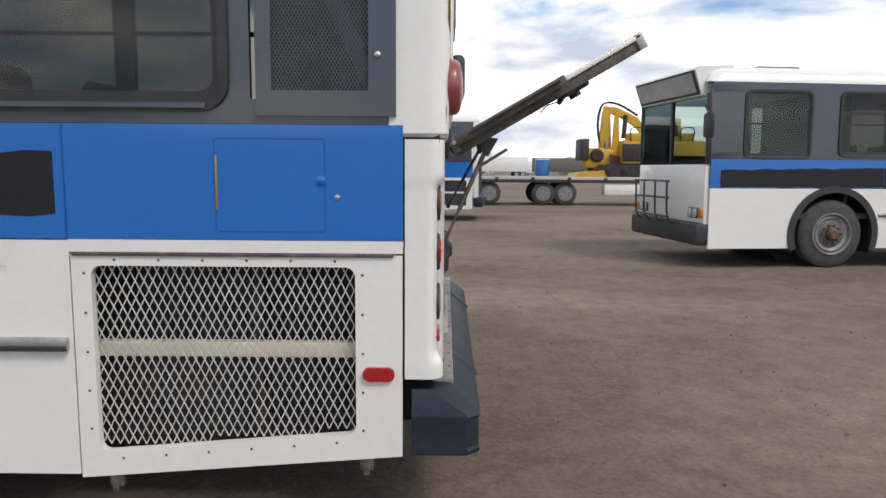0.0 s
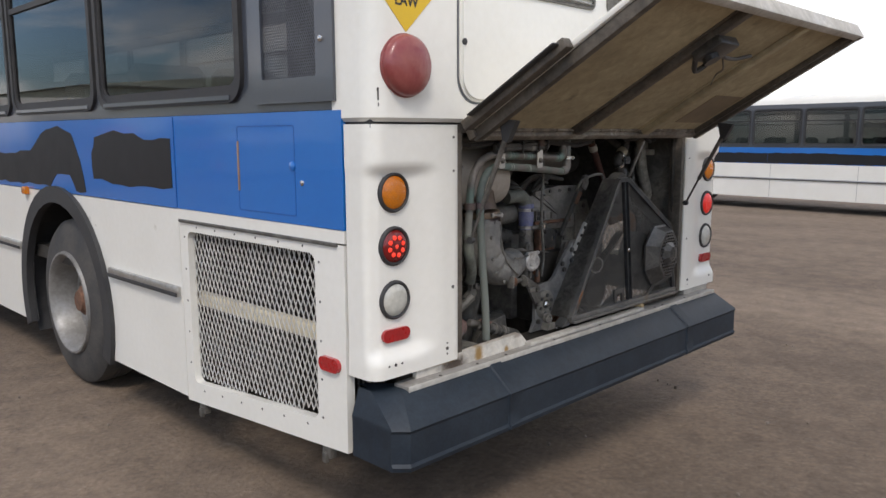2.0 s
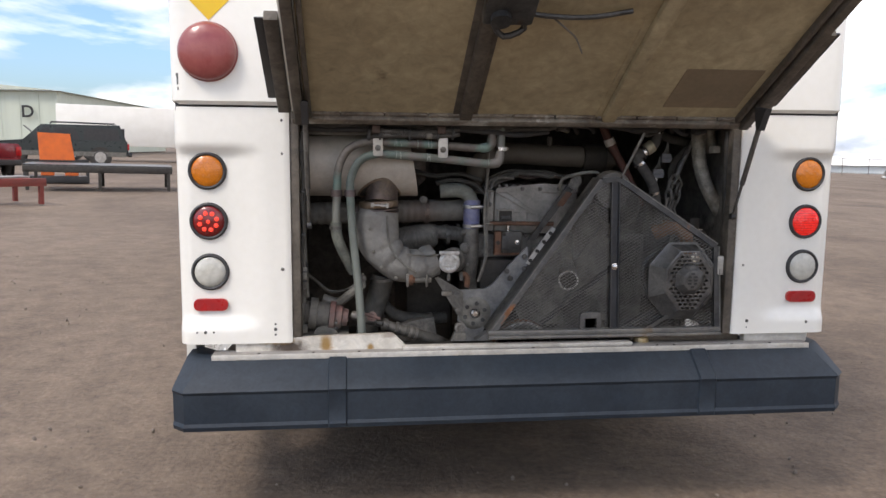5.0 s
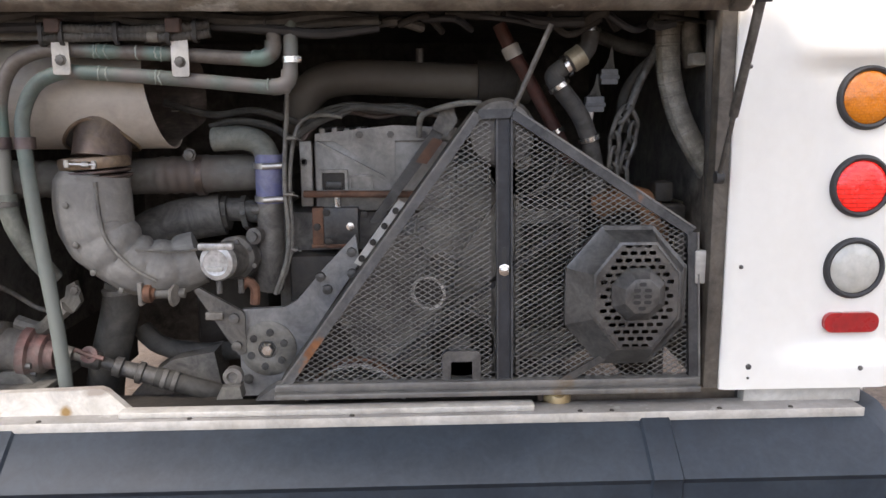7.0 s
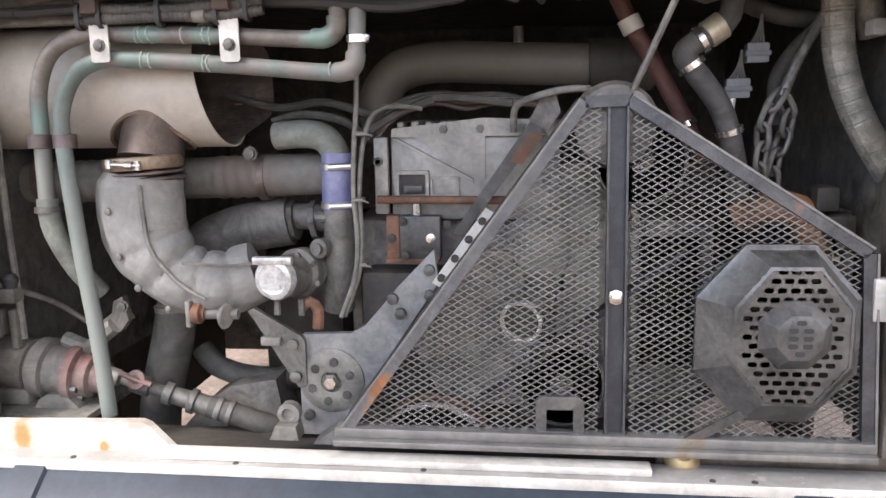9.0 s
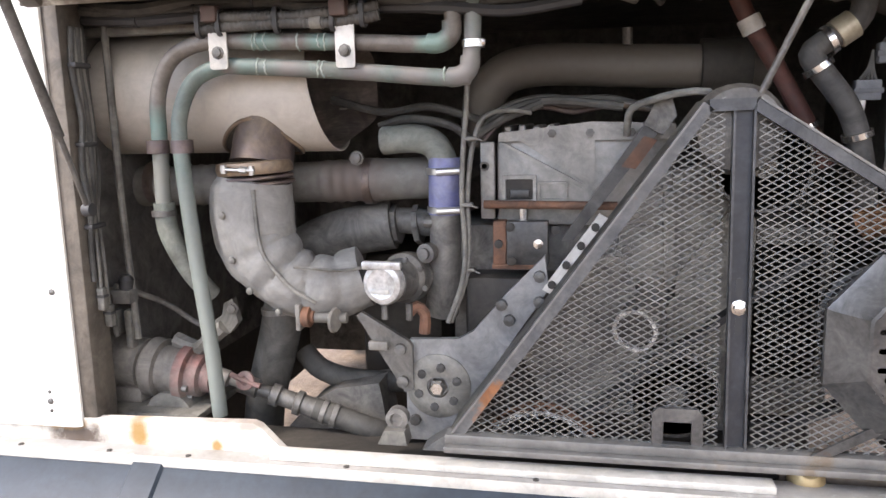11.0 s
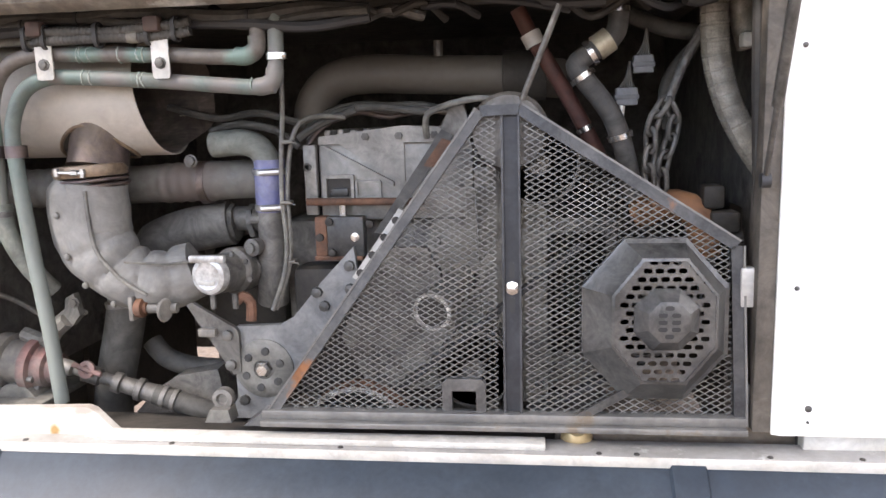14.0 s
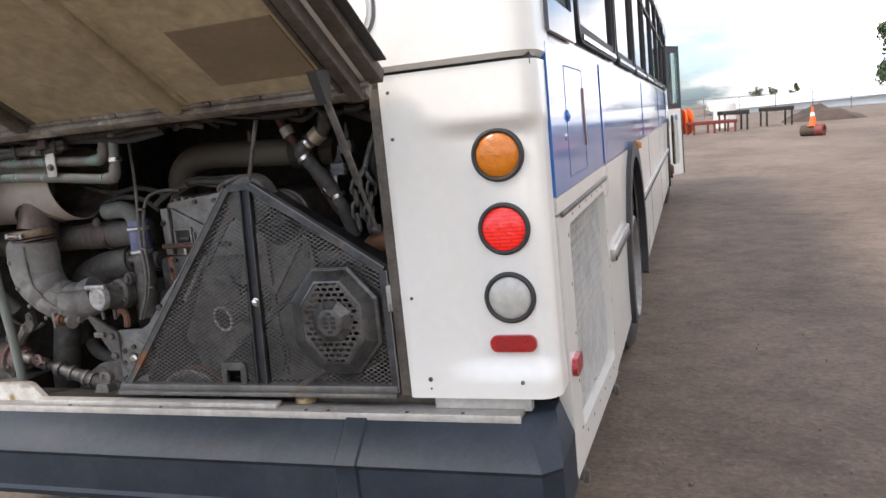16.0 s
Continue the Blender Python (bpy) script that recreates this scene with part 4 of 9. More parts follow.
# ---- the bus in front ----
bus = thing("bus", "white and blue city bus with its rear engine door raised", "bus")
patch_a = [(1.35, 1.255), (1.9, 1.245), (2.24, 1.262), (2.25, 1.40), (2.2, 1.48), (1.95, 1.515), (1.72, 1.50), (1.62, 1.47), (1.35, 1.475)]
patch_b = [(2.36, 1.185), (2.50, 1.185), (2.58, 1.27), (2.78, 1.27), (2.9, 1.19), (4.5, 1.20), (7.5, 1.19), (10.9, 1.2), (10.9, 1.40), (7.4, 1.41), (5.2, 1.40), (3.6, 1.38), (3.2, 1.40), (3.0, 1.50), (2.72, 1.545), (2.52, 1.50), (2.42, 1.36)]
bus_side(bus, -1, [patch_a, patch_b])
bus_side(bus, 1, [])
bus_box(bus)


def side_tail(s):
    """The tail end of one side: grille panel, access door, vent panel."""
    to = (lambda u, v, w: (s * (SIDE - 0.035 + w), u, v))
    surf = (lambda d: (lambda u, v, w: (s * (SIDE + d + w), u, v)))
    # white strip over the grille panel and the panel itself, its lower edge rising to the rear
    part("header_strip", plate(bmesh.new(), [(0.116, 1.118), (1.312, 1.118), (1.312, 1.163), (0.116, 1.163)], 0.035, to), WHITE, bus)
    k = 4
    lower0, lower1 = 0.362, 0.272
    hole = rounded(0.288, 1.236, 0.0, 1.0, 0.035, k)
    def shear(u, v):
        zb = 0.448 + (0.371 - 0.448) * (u - 0.288) / 0.948
        return zb + (1.068 - zb) * v
    hr = [(u, v) for u, v in rounded(0.288, 1.236, 0.0, 0.66, 0.035, k)]
    hole = [(u, shear(u, v / 0.66)) for u, v in hr]
    outer = [(u, (lower0 + (lower1 - lower0) * (u - 0.116) / 1.19) if v < 0.5 else 1.112) for u, v in squared(0.118, 1.306, 0.0, 1.0, k)]
    bm = ring_plate(bmesh.new(), outer, hole, 0.036, to)
    panel = part("grille_panel", bm, WHITE, bus, "white hinged panel with a diamond mesh grille")
    inside = (lambda u, v: 0.286 < u < 1.238 and shear(u, 0) - 0.012 < v < 1.078)
    bm = expanded(bmesh.new(), 0.278, 1.25, 0.36, 1.10, 0.0325, 0.065, 0.0042, 0.0035, lambda u, v, w: (s * (SIDE - 0.030 + w), u, v), inside)
    tagged(part("mesh", bm, MESHWHITE, panel, "galvanised diamond mesh", smooth=0), kind="stuff")
    for i in range(6):
        u = 0.36 + i * 0.158
        for v in (1.09, shear(u, 0) - 0.03):
            part("rivet", lathe(bmesh.new(), (s * SIDE, u, v), (s, 0, 0), [(0, 0.006), (0.002, 0.005), (0.003, 0)], 8), STEEL, panel)
    for i in range(5):
        v = 0.46 + i * 0.145
        for u in (0.262, 1.262):
            part("rivet", lathe(bmesh.new(), (s * SIDE, u, v), (s, 0, 0), [(0, 0.006), (0.002, 0.005), (0.003, 0)], 8), STEEL, panel)
    part("hinge", cbox(s * (SIDE + 0.0), s * (SIDE + 0.010), 0.15, 1.30, 1.105, 1.119, 0.003), STEEL, panel)
    part("beam", cbox(s * 1.19, s * 1.235, 0.2, 1.30, 0.722, 0.778, 0.004), CREAM, bus, "cream painted beam behind the grille")
    if s < 0:
        bm = bmesh.new()
        box(bm, s * 0.98, s * 1.02, 0.2, 0.72, 0.34, 1.10)
        core = part("radiator_core", bm, GRIME_SHADE, bus, "dusty finned radiator core")
        for i in range(17):
            part("fin", cbox(s * 1.02, s * 1.032, 0.21 + i * 0.03, 0.222 + i * 0.03, 0.36, 1.08), GRIME_SHADE, core)
    part("bay_lining", cbox(s * 0.96, s * 0.99, 0.72, 1.46, 0.30, 1.57), GRIME_SHADE, bus)
    part("bay_strut", cbox(s * 1.08, s * 1.13, 0.66, 0.70, 0.34, 1.1), GRIME_SHADE, bus)
    mk = bmesh.new()
    o = rounded(0.146, 0.262, 0.650, 0.702, 0.025, 5)
    plate(mk, o, 0.016, surf(0.0))
    mo = part("side_marker", mk, REDLENS, bus, "red oval side marker lamp")
    for u in (1.18, 0.25):
        z = lower0 + (lower1 - lower0) * (u - 0.116) / 1.19
        lat = box(bmesh.new(), s * (SIDE - 0.03), s * SIDE, u - 0.025, u + 0.025, z - 0.045, z + 0.004, 0.004)
        box(lat, s * (SIDE - 0.005), s * (SIDE + 0.012), u - 0.012, u + 0.012, z - 0.06, z - 0.02, 0.003)
        part("latch", lat, STEEL, panel, "small steel panel latch")
    # access door in the blue belt
    bm = bmesh.new()
    o = rounded(0.390, 0.782, 1.193, 1.525, 0.012)
    ring_plate(bm, o, rounded(0.394, 0.778, 1.197, 1.521, 0.010), 0.0012, surf(0.0008))
    d = part("access_door", bm, BLUESEAM, bus, "blue flush access door outline")
    part("hinge", cbox(s * SIDE, s * (SIDE + 0.007), 0.770, 0.779, 1.272, 1.465, 0.002), mat("coppery_hinge", (0.42, 0.26, 0.17), 0.45, 0.5), d, "thin coppery hinge strip")
    kn = lathe(bmesh.new(), (s * SIDE, 0.405, 1.377), (s, 0, 0), [(0, 0.018), (0.006, 0.017), (0.01, 0.008), (0.011, 0)], 16)
    part("latch_knob", kn, BLUE, d)
    kn = lathe(bmesh.new(), (s * SIDE, 0.348, 1.318), (s, 0, 0), [(0, 0.011), (0.004, 0.010), (0.006, 0)], 12)
    part("lock", kn, CHROME, bus)
    # dark vent panel above, standing proud of the body
    bm = ring_plate(bmesh.new(), squared(0.140, 0.626, 1.602, 2.56), rounded(0.236, 0.571, 1.690, 2.42, 0.006), 0.012, surf(0.0))
    v = part("vent_panel", bm, SLATE, bus, "dark slate vent panel with fine mesh")
    part("vent_back", cbox(s * 1.10, s * 1.12, 0.2, 0.66, 1.62, 2.5), GRIME_SHADE, bus)
    bm = bmesh.new()
    boxm(bm, Matrix.Translation((s * 1.2, 0.36, 2.0)) @ Euler((radians(-24), 0, 0)).to_matrix().to_4x4(), 0.04, 0.06, 0.9)
    part("vent_brace", bm, SLATE, bus)
    bm = expanded(bmesh.new(), 0.228, 0.580, 1.682, 2.43, 0.0125, 0.021, 0.0032, 0.003, lambda u, v, w: (s * (SIDE - 0.006 + w), u, v))
    tagged(part("mesh", bm, VENTMESH, v, "fine slate grey vent mesh", smooth=0), kind="stuff")
    part("bolt", lathe(bmesh.new(), (s * (SIDE + 0.012), 0.203, 1.811), (s, 0, 0), [(0, 0.012), (0.006, 0.011), (0.009, 0.005), (0.0095, 0)], 14), CHROME, v)


side_tail(-1)
side_tail(1)


def smoothstep(a, b, x):
    t = min(1, max(0, (x - a) / (b - a)))
    return t * t * (3 - 2 * t)


def lamp(x, y, z, lens, parent, name, label, leds=None):
    """A round tail lamp in a black rubber ring, looking to -y."""
    bm = lathe(bmesh.new(), (x, y + 0.012, z), (0, -1, 0), [(0, 0.069), (0.014, 0.069), (0.020, 0.066), (0.022, 0.062), (0.019, 0.057), (0.010, 0.055)], 36)
    l = part(name, bm, RUBBER, parent, label)
    bm = lathe(bmesh.new(), (x, y + 0.006, z), (0, -1, 0), [(0, 0.057), (0.010, 0.056), (0.0165, 0.048), (0.020, 0.03), (0.0215, 0)], 36)
    part("lens", bm, lens, l)
    if leds:
        for dx, dz in [(0, 0)] + [(0.031 * math.cos(a), 0.031 * math.sin(a)) for a in (k * math.pi / 4 + 0.3 for k in range(8))]:
            part("diode", lathe(bmesh.new(), (x + dx, y - 0.012, z + dz), (0, -1, 0), [(0, 0.009), (0.003, 0.008), (0.005, 0)], 10), leds, l)
    return l


def tail_panel(s):
    """A white corner panel that carries the lamps: the lamp column lies in a scooped recess under a visor."""
    inner, outer, z0, z1, rad = 0.868, SIDE - 0.004, 0.655, 1.524, 0.055
    ns, nz = 44, 64
    flat = outer - rad - inner
    arc = rad * math.pi / 2
    back = 0.085
    total = flat + arc + back
    bm = bmesh.new()
    grid = []
    for j in range(nz + 1):
        z = z0 + (z1 - z0) * j / nz
        row = []
        for i in range(ns + 1):
            u = total * i / ns
            if u < flat:
                x, y, nx, ny = inner + u, -0.030, 0, -1
            elif u < flat + arc:
                a = (u - flat) / rad
                x, y, nx, ny = inner + flat + rad * math.sin(a), -0.030 + rad * (1 - math.cos(a)), math.sin(a), -math.cos(a)
            else:
                x, y, nx, ny = outer, -0.030 + rad + (u - flat - arc), 1, 0
            soft = smoothstep(0.07, 0.24, u)
            top = 1 - smoothstep(1.345, 1.395, z)
            low = smoothstep(0.70, 0.765, z)
            fade = 1 - smoothstep(flat + arc * 0.35, flat + arc * 1.05, u) * 0.9
            d = 0.026 * soft * top * low * fade
            lip = 0.006 * smoothstep(0, 0.012, u)
            row.append(bm.verts.new((s * (x - nx * d), y - ny * d - (lip - 0.006), z)))
        grid.append(row)
    for j in range(nz):
        for i in range(ns):
            f = (grid[j][i], grid[j][i + 1], grid[j + 1][i + 1], grid[j + 1][i])
            bm.faces.new(f if s > 0 else f[::-1])
    # returns at the inner, upper and lower edges
    for edge, off in (([r[0] for r in grid], (0, 0.035, 0)), (grid[0], (0, 0.03, 0.0)), (grid[-1], (0, 0.03, 0.0))):
        b2 = [bm.verts.new(v.co + Vector(off)) for v in edge]
        for i in range(len(edge) - 1):
            bm.faces.new((edge[i], edge[i + 1], b2[i + 1], b2[i]))
    bmesh.ops.recalc_face_normals(bm, faces=bm.faces)
    p = part("tail_panel", bm, WHITE, bus, "white moulded tail lamp panel", smooth=50)
    y = -0.006
    x = s * 1.165
    lamp(x, y, 1.296, AMBER, p, "turn_lamp", "round amber turn signal lamp")
    if s < 0:
        lamp(x, y, 1.112, LEDLENS, p, "tail_lamp", "round red tail lamp with lit diodes", LEDRED)
    else:
        lamp(x, y, 1.106, REDLIT, p, "tail_lamp", "round lit red tail lamp")
    lamp(x, y, 0.924, CLEARLENS, p, "reversing_lamp", "round clear reversing lamp")
    bm = bmesh.new()
    plate(bm, rounded(x - 0.062, x + 0.062, 0.779, 0.824, 0.020, 5), 0.014, rear_of(y + 0.004))
    part("reflector", bm, REDLENS, p, "red oval reflector")
    for dx, dz, r in ((1.185, 0.70, 0.006), (0.93, 0.708, 0.007), (0.895, 1.48, 0.005), (0.895, 1.36, 0.005), (0.90, 0.935, 0.007 if s < 0 else 0.005)) + (((0.93, 0.728, 0.004), (0.93, 0.688, 0.004), (1.155, 0.70, 0.004), (1.215, 0.70, 0.004)) if s < 0 else ((0.93, 0.682, 0.003),)):
        part("screw", lathe(bmesh.new(), (s * dx, -0.029, dz), (0, -1, 0), [(0, r), (0.003, r * 0.9), (0.005, 0)], 10), STEEL, p)
    return p


tail_panel(-1)
tail_panel(1)
# Added black filler: hides the blue behind and paints the gap's shade.
for s in (-1, 1):
    part("gap_filler", cbox(s * 0.872, s * 1.268, -0.012, 0.114, 1.512, 1.544), RUBBER, bus, "black filler painting the shade of the gap between the tail panels")


def upper_tail():
    """The white moulding over the engine bay."""
    def plan(off, k=6):
        r = 0.07
        pts = [(-SIDE + off, 0.165)]
        for i in range(k + 1):
            a = radians(180 + 90 * i / k)
            pts.append((-SIDE + off + r + r * math.cos(a), -0.045 + off + r + r * math.sin(a)))
        return pts + [(-x, y) for x, y in pts[::-1]]
    bm = bmesh.new()
    levels = [(1.532, 0.012), (1.545, 0.0), (2.3, 0.0), (2.62, 0.0), (2.70, 0.02)]
    rings = [[bm.verts.new((x, y, z)) for x, y in plan(o)] for z, o in levels]
    for a, c in zip(rings, rings[1:]):
        for i in range(len(a) - 1):
            bm.faces.new((a[i], a[i + 1], c[i + 1], c[i]))
    under = [bm.verts.new((x * 0.96, y + 0.06, 1.532)) for x, y in plan(0.02)]
    for i in range(len(under) - 1):
        bm.faces.new((rings[0][i + 1], rings[0][i], under[i], under[i + 1]))
    bmesh.ops.recalc_face_normals(bm, faces=bm.faces)
    u = part("rear_moulding", bm, WHITE, bus, "white rear body moulding")
    # raised hatch with rounded corners
    bm = bmesh.new()
    plate(bm, rounded(-0.885, 0.885, 1.605, 2.62, 0.09, 6), 0.016, rear_of(-0.0455))
    top_edges = [e for e in bm.edges if all(abs(v.co.y + 0.0615) < 1e-4 for v in e.verts)]
    bmesh.ops.bevel(bm, geom=top_edges, offset=0.010, segments=3, affect="EDGES")
    h = part("rear_hatch", bm, WHITE, bus, "white raised rear hatch panel")
    bm = ring_plate(bmesh.new(), rounded(-0.893, 0.893, 1.597, 2.628, 0.095, 6), rounded(-0.885, 0.885, 1.605, 2.62, 0.09, 6), 0.0015, rear_of(-0.0455))
    part("hatch_gap", bm, SLATE, bus)
    # louvre and plain grey panel
    bm = ring_plate(bmesh.new(), rounded(-0.66, -0.07, 2.0, 2.42, 0.03), rounded(-0.645, -0.085, 2.015, 2.405, 0.02), 0.006, rear_of(-0.062))
    lv = part("louvre", bm, DUSTY, h, "grey louvred vent")
    for k in range(19):
        z = 2.022 + k * 0.02
        bm = bmesh.new()
        boxm(bm, Matrix.Translation((-0.365, -0.066, z)) @ Euler((radians(35), 0, 0)).to_matrix().to_4x4(), 0.555, 0.016, 0.003)
        part("slat", bm, DUSTY, lv)
    part("grey_panel", plate(bmesh.new(), rounded(0.02, 0.60, 2.0, 2.42, 0.03), 0.006, rear_of(-0.062)), DUSTY, h, "plain grey panel")
    bm = lathe(bmesh.new(), (-0.870, -0.06, 1.812), (0, -1, 0), [(0, 0.012), (0.004, 0.012), (0.006, 0.006), (0.0065, 0)], 14)
    part("hatch_lock", bm, RUBBER, h)
    bm = box(bmesh.new(), 0.18, 0.52, -0.135, -0.06, 1.76, 1.99, 0.03, 3)
    part("camera_housing", bm, RUBBER, bus, "black moulded housing")
    for x in (-0.24, -0.10):
        part("vent_plug", lathe(bmesh.new(), (x, -0.06, 1.735), (0, -1, 0), [(0, 0.045), (0.02, 0.045), (0.03, 0.035), (0.031, 0)], 20), RUBBER, bus)
    for s in (-1,):
        bm = lathe(bmesh.new(), (s * 1.143, -0.042, 1.714), (0, -1, 0), [(0, 0.100), (0.022, 0.100), (0.032, 0.096), (0.042, 0.085), (0.050, 0.05), (0.053, 0.02), (0.053, 0)], 40)
        l = part("stop_lamp", bm, STOPRED, bus, "large round faded red stop lamp")
        bm = lathe(bmesh.new(), (s * 1.143, -0.040, 1.714), (0, -1, 0), [(0, 0.104), (0.010, 0.104), (0.012, 0.099)], 40)
        part("base_ring", bm, STOPRED, l)
    # sticker
    st = part("sticker", plate(bmesh.new(), [(-1.137, 1.822), (-1.018, 1.938), (-1.018, 2.24), (-1.249, 2.24), (-1.249, 1.937)], 0.0012, rear_of(-0.0455)), YELLOW, bus, "yellow pointed notice sticker with black words")
    for txt, z, sz in (("FLASHING", 2.052, 0.045), ("IT'S THE", 1.966, 0.048), ("LAW", 1.920, 0.048)):
        lettering("lettering", txt, sz, Matrix.Translation((-1.1335, -0.0474, z)) @ Euler((radians(90), 0, 0)).to_matrix().to_4x4(), INK_AND_HOLES, st)
    sm = bmesh.new()
    for dx, dz, w, h_ in ((0, 0, 0.006, 0.03), (0.002, -0.02, 0.010, 0.012), (-0.002, 0.03, 0.008, 0.01)):
        box(sm, -1.255 + dx, -1.255 + dx + w, -0.0362, -0.035, 1.60 + dz, 1.60 + dz + h_)
    part("scuff", sm, STEEL, bus)


upper_tail()


def rear_bumper():
    zs = [(0.03, 0.365), (0.004, 0.369), (0.0, 0.385), (0.006, 0.397), (0.006, 0.502), (0.0, 0.514), (0.006, 0.522), (0.108, 0.606), (0.12, 0.610), (0.20, 0.610)]
    def plan(o, x0=None):
        c = 0.045 + 0.25 * o
        e = 1.292 - 0.3 * o
        half = [(-e, 0.085), (-e, -0.17 + o + c), (-e + c, -0.17 + o)]
        return half + [(-x, y) for x, y in half[::-1]]
    bm = bmesh.new()
    rings = [[bm.verts.new((x, y, z)) for x, y in plan(o)] for o, z in zs]
    for a, c in zip(rings, rings[1:]):
        for i in range(len(a) - 1):
            bm.faces.new((a[i], a[i + 1], c[i + 1], c[i]))
    bm.faces.new([v for v in rings[0]][::-1])
    bmesh.ops.recalc_face_normals(bm, faces=bm.faces)
    b = part("bumper", bm, BUMPER, bus, "dark slate moulded rear bumper", smooth=25)
    for x in (-0.700, 0.712):
        bm = bmesh.new()
        prof = [(o, z) for o, z in zs[:9]]
        left, right = [], []
        for o, z in prof:
            y = -0.17 + o - 0.007
            left.append(bm.verts.new((x - 0.03, y, z + 0.003)))
            right.append(bm.verts.new((x + 0.03, y, z + 0.003)))
        l2 = [bm.verts.new((x - 0.036, v.co.y + 0.009, v.co.z - 0.003)) for v in left]
        r2 = [bm.verts.new((x + 0.036, v.co.y + 0.009, v.co.z - 0.003)) for v in right]
        for i in range(len(prof) - 1):
            for a, c in ((l2, left), (left, right), (right, r2)):
                bm.faces.new((a[i], c[i], c[i + 1], a[i + 1]))
        part("joint_rib", bm, BUMPER, b)
    # metal rail on the bumper's back edge
    rail = part("bumper_rail", cbox(-1.16, 1.18, -0.066, 0.01, 0.600, 0.622, 0.003), RAILTOP, bus, "worn grey metal rail with a pale front edge")
    part("front_edge", cbox(-1.16, 1.18, -0.0685, -0.066, 0.602, 0.6225, 0.001), STRIP, rail, "pale worn edge")
    part("rail_lip", cbox(-0.455, 0.45, -0.050, -0.012, 0.622, 0.636, 0.003), STRIP, rail)
    pts = [(-1.078, 0.620), (-0.43, 0.620), (-0.445, 0.636), (-0.485, 0.676), (-0.50, 0.682), (-1.078, 0.666)]
    sill = part("sill_plate", plate(bmesh.new(), pts, 0.02, rear_of(0.0)), RUSTY, bus, "white sill plate with rust stains")
    part("sill_plate", cbox(0.47, 0.93, 0.03, 0.05, 0.600, 0.650, 0.003), BROWNBEAM, bus, "brown recessed cross member")
    lug = lathe(bmesh.new(), (0.512, 0.02, 0.622), (0, -0.6, 1), [(0, 0.032), (0.012, 0.030), (0.026, 0.018), (0.030, 0)], 18)
    part("brass_lug", lug, BRASS, bus, "worn brass-coloured lug")
    part("sill_plate", cbox(0.93, 1.2, -0.015, 0.02, 0.615, 0.655, 0.003), STRIP, bus)
    for x in (-0.99, -0.79, -0.62, -0.3, 0.05, 0.55, 0.62, 0.86, 1.02):
        part("screw", lathe(bmesh.new(), (x, -0.054, 0.622), (0, 0, 1), [(0, 0.006), (0.002, 0.005), (0.003, 0)], 8), GRIME_SHADE, rail)
    # chassis behind
    part("chassis_beam", cbox(-1.0, 1.0, 0.06, 0.16, 0.40, 0.60), GRIME_SHADE, bus)


rear_bumper()


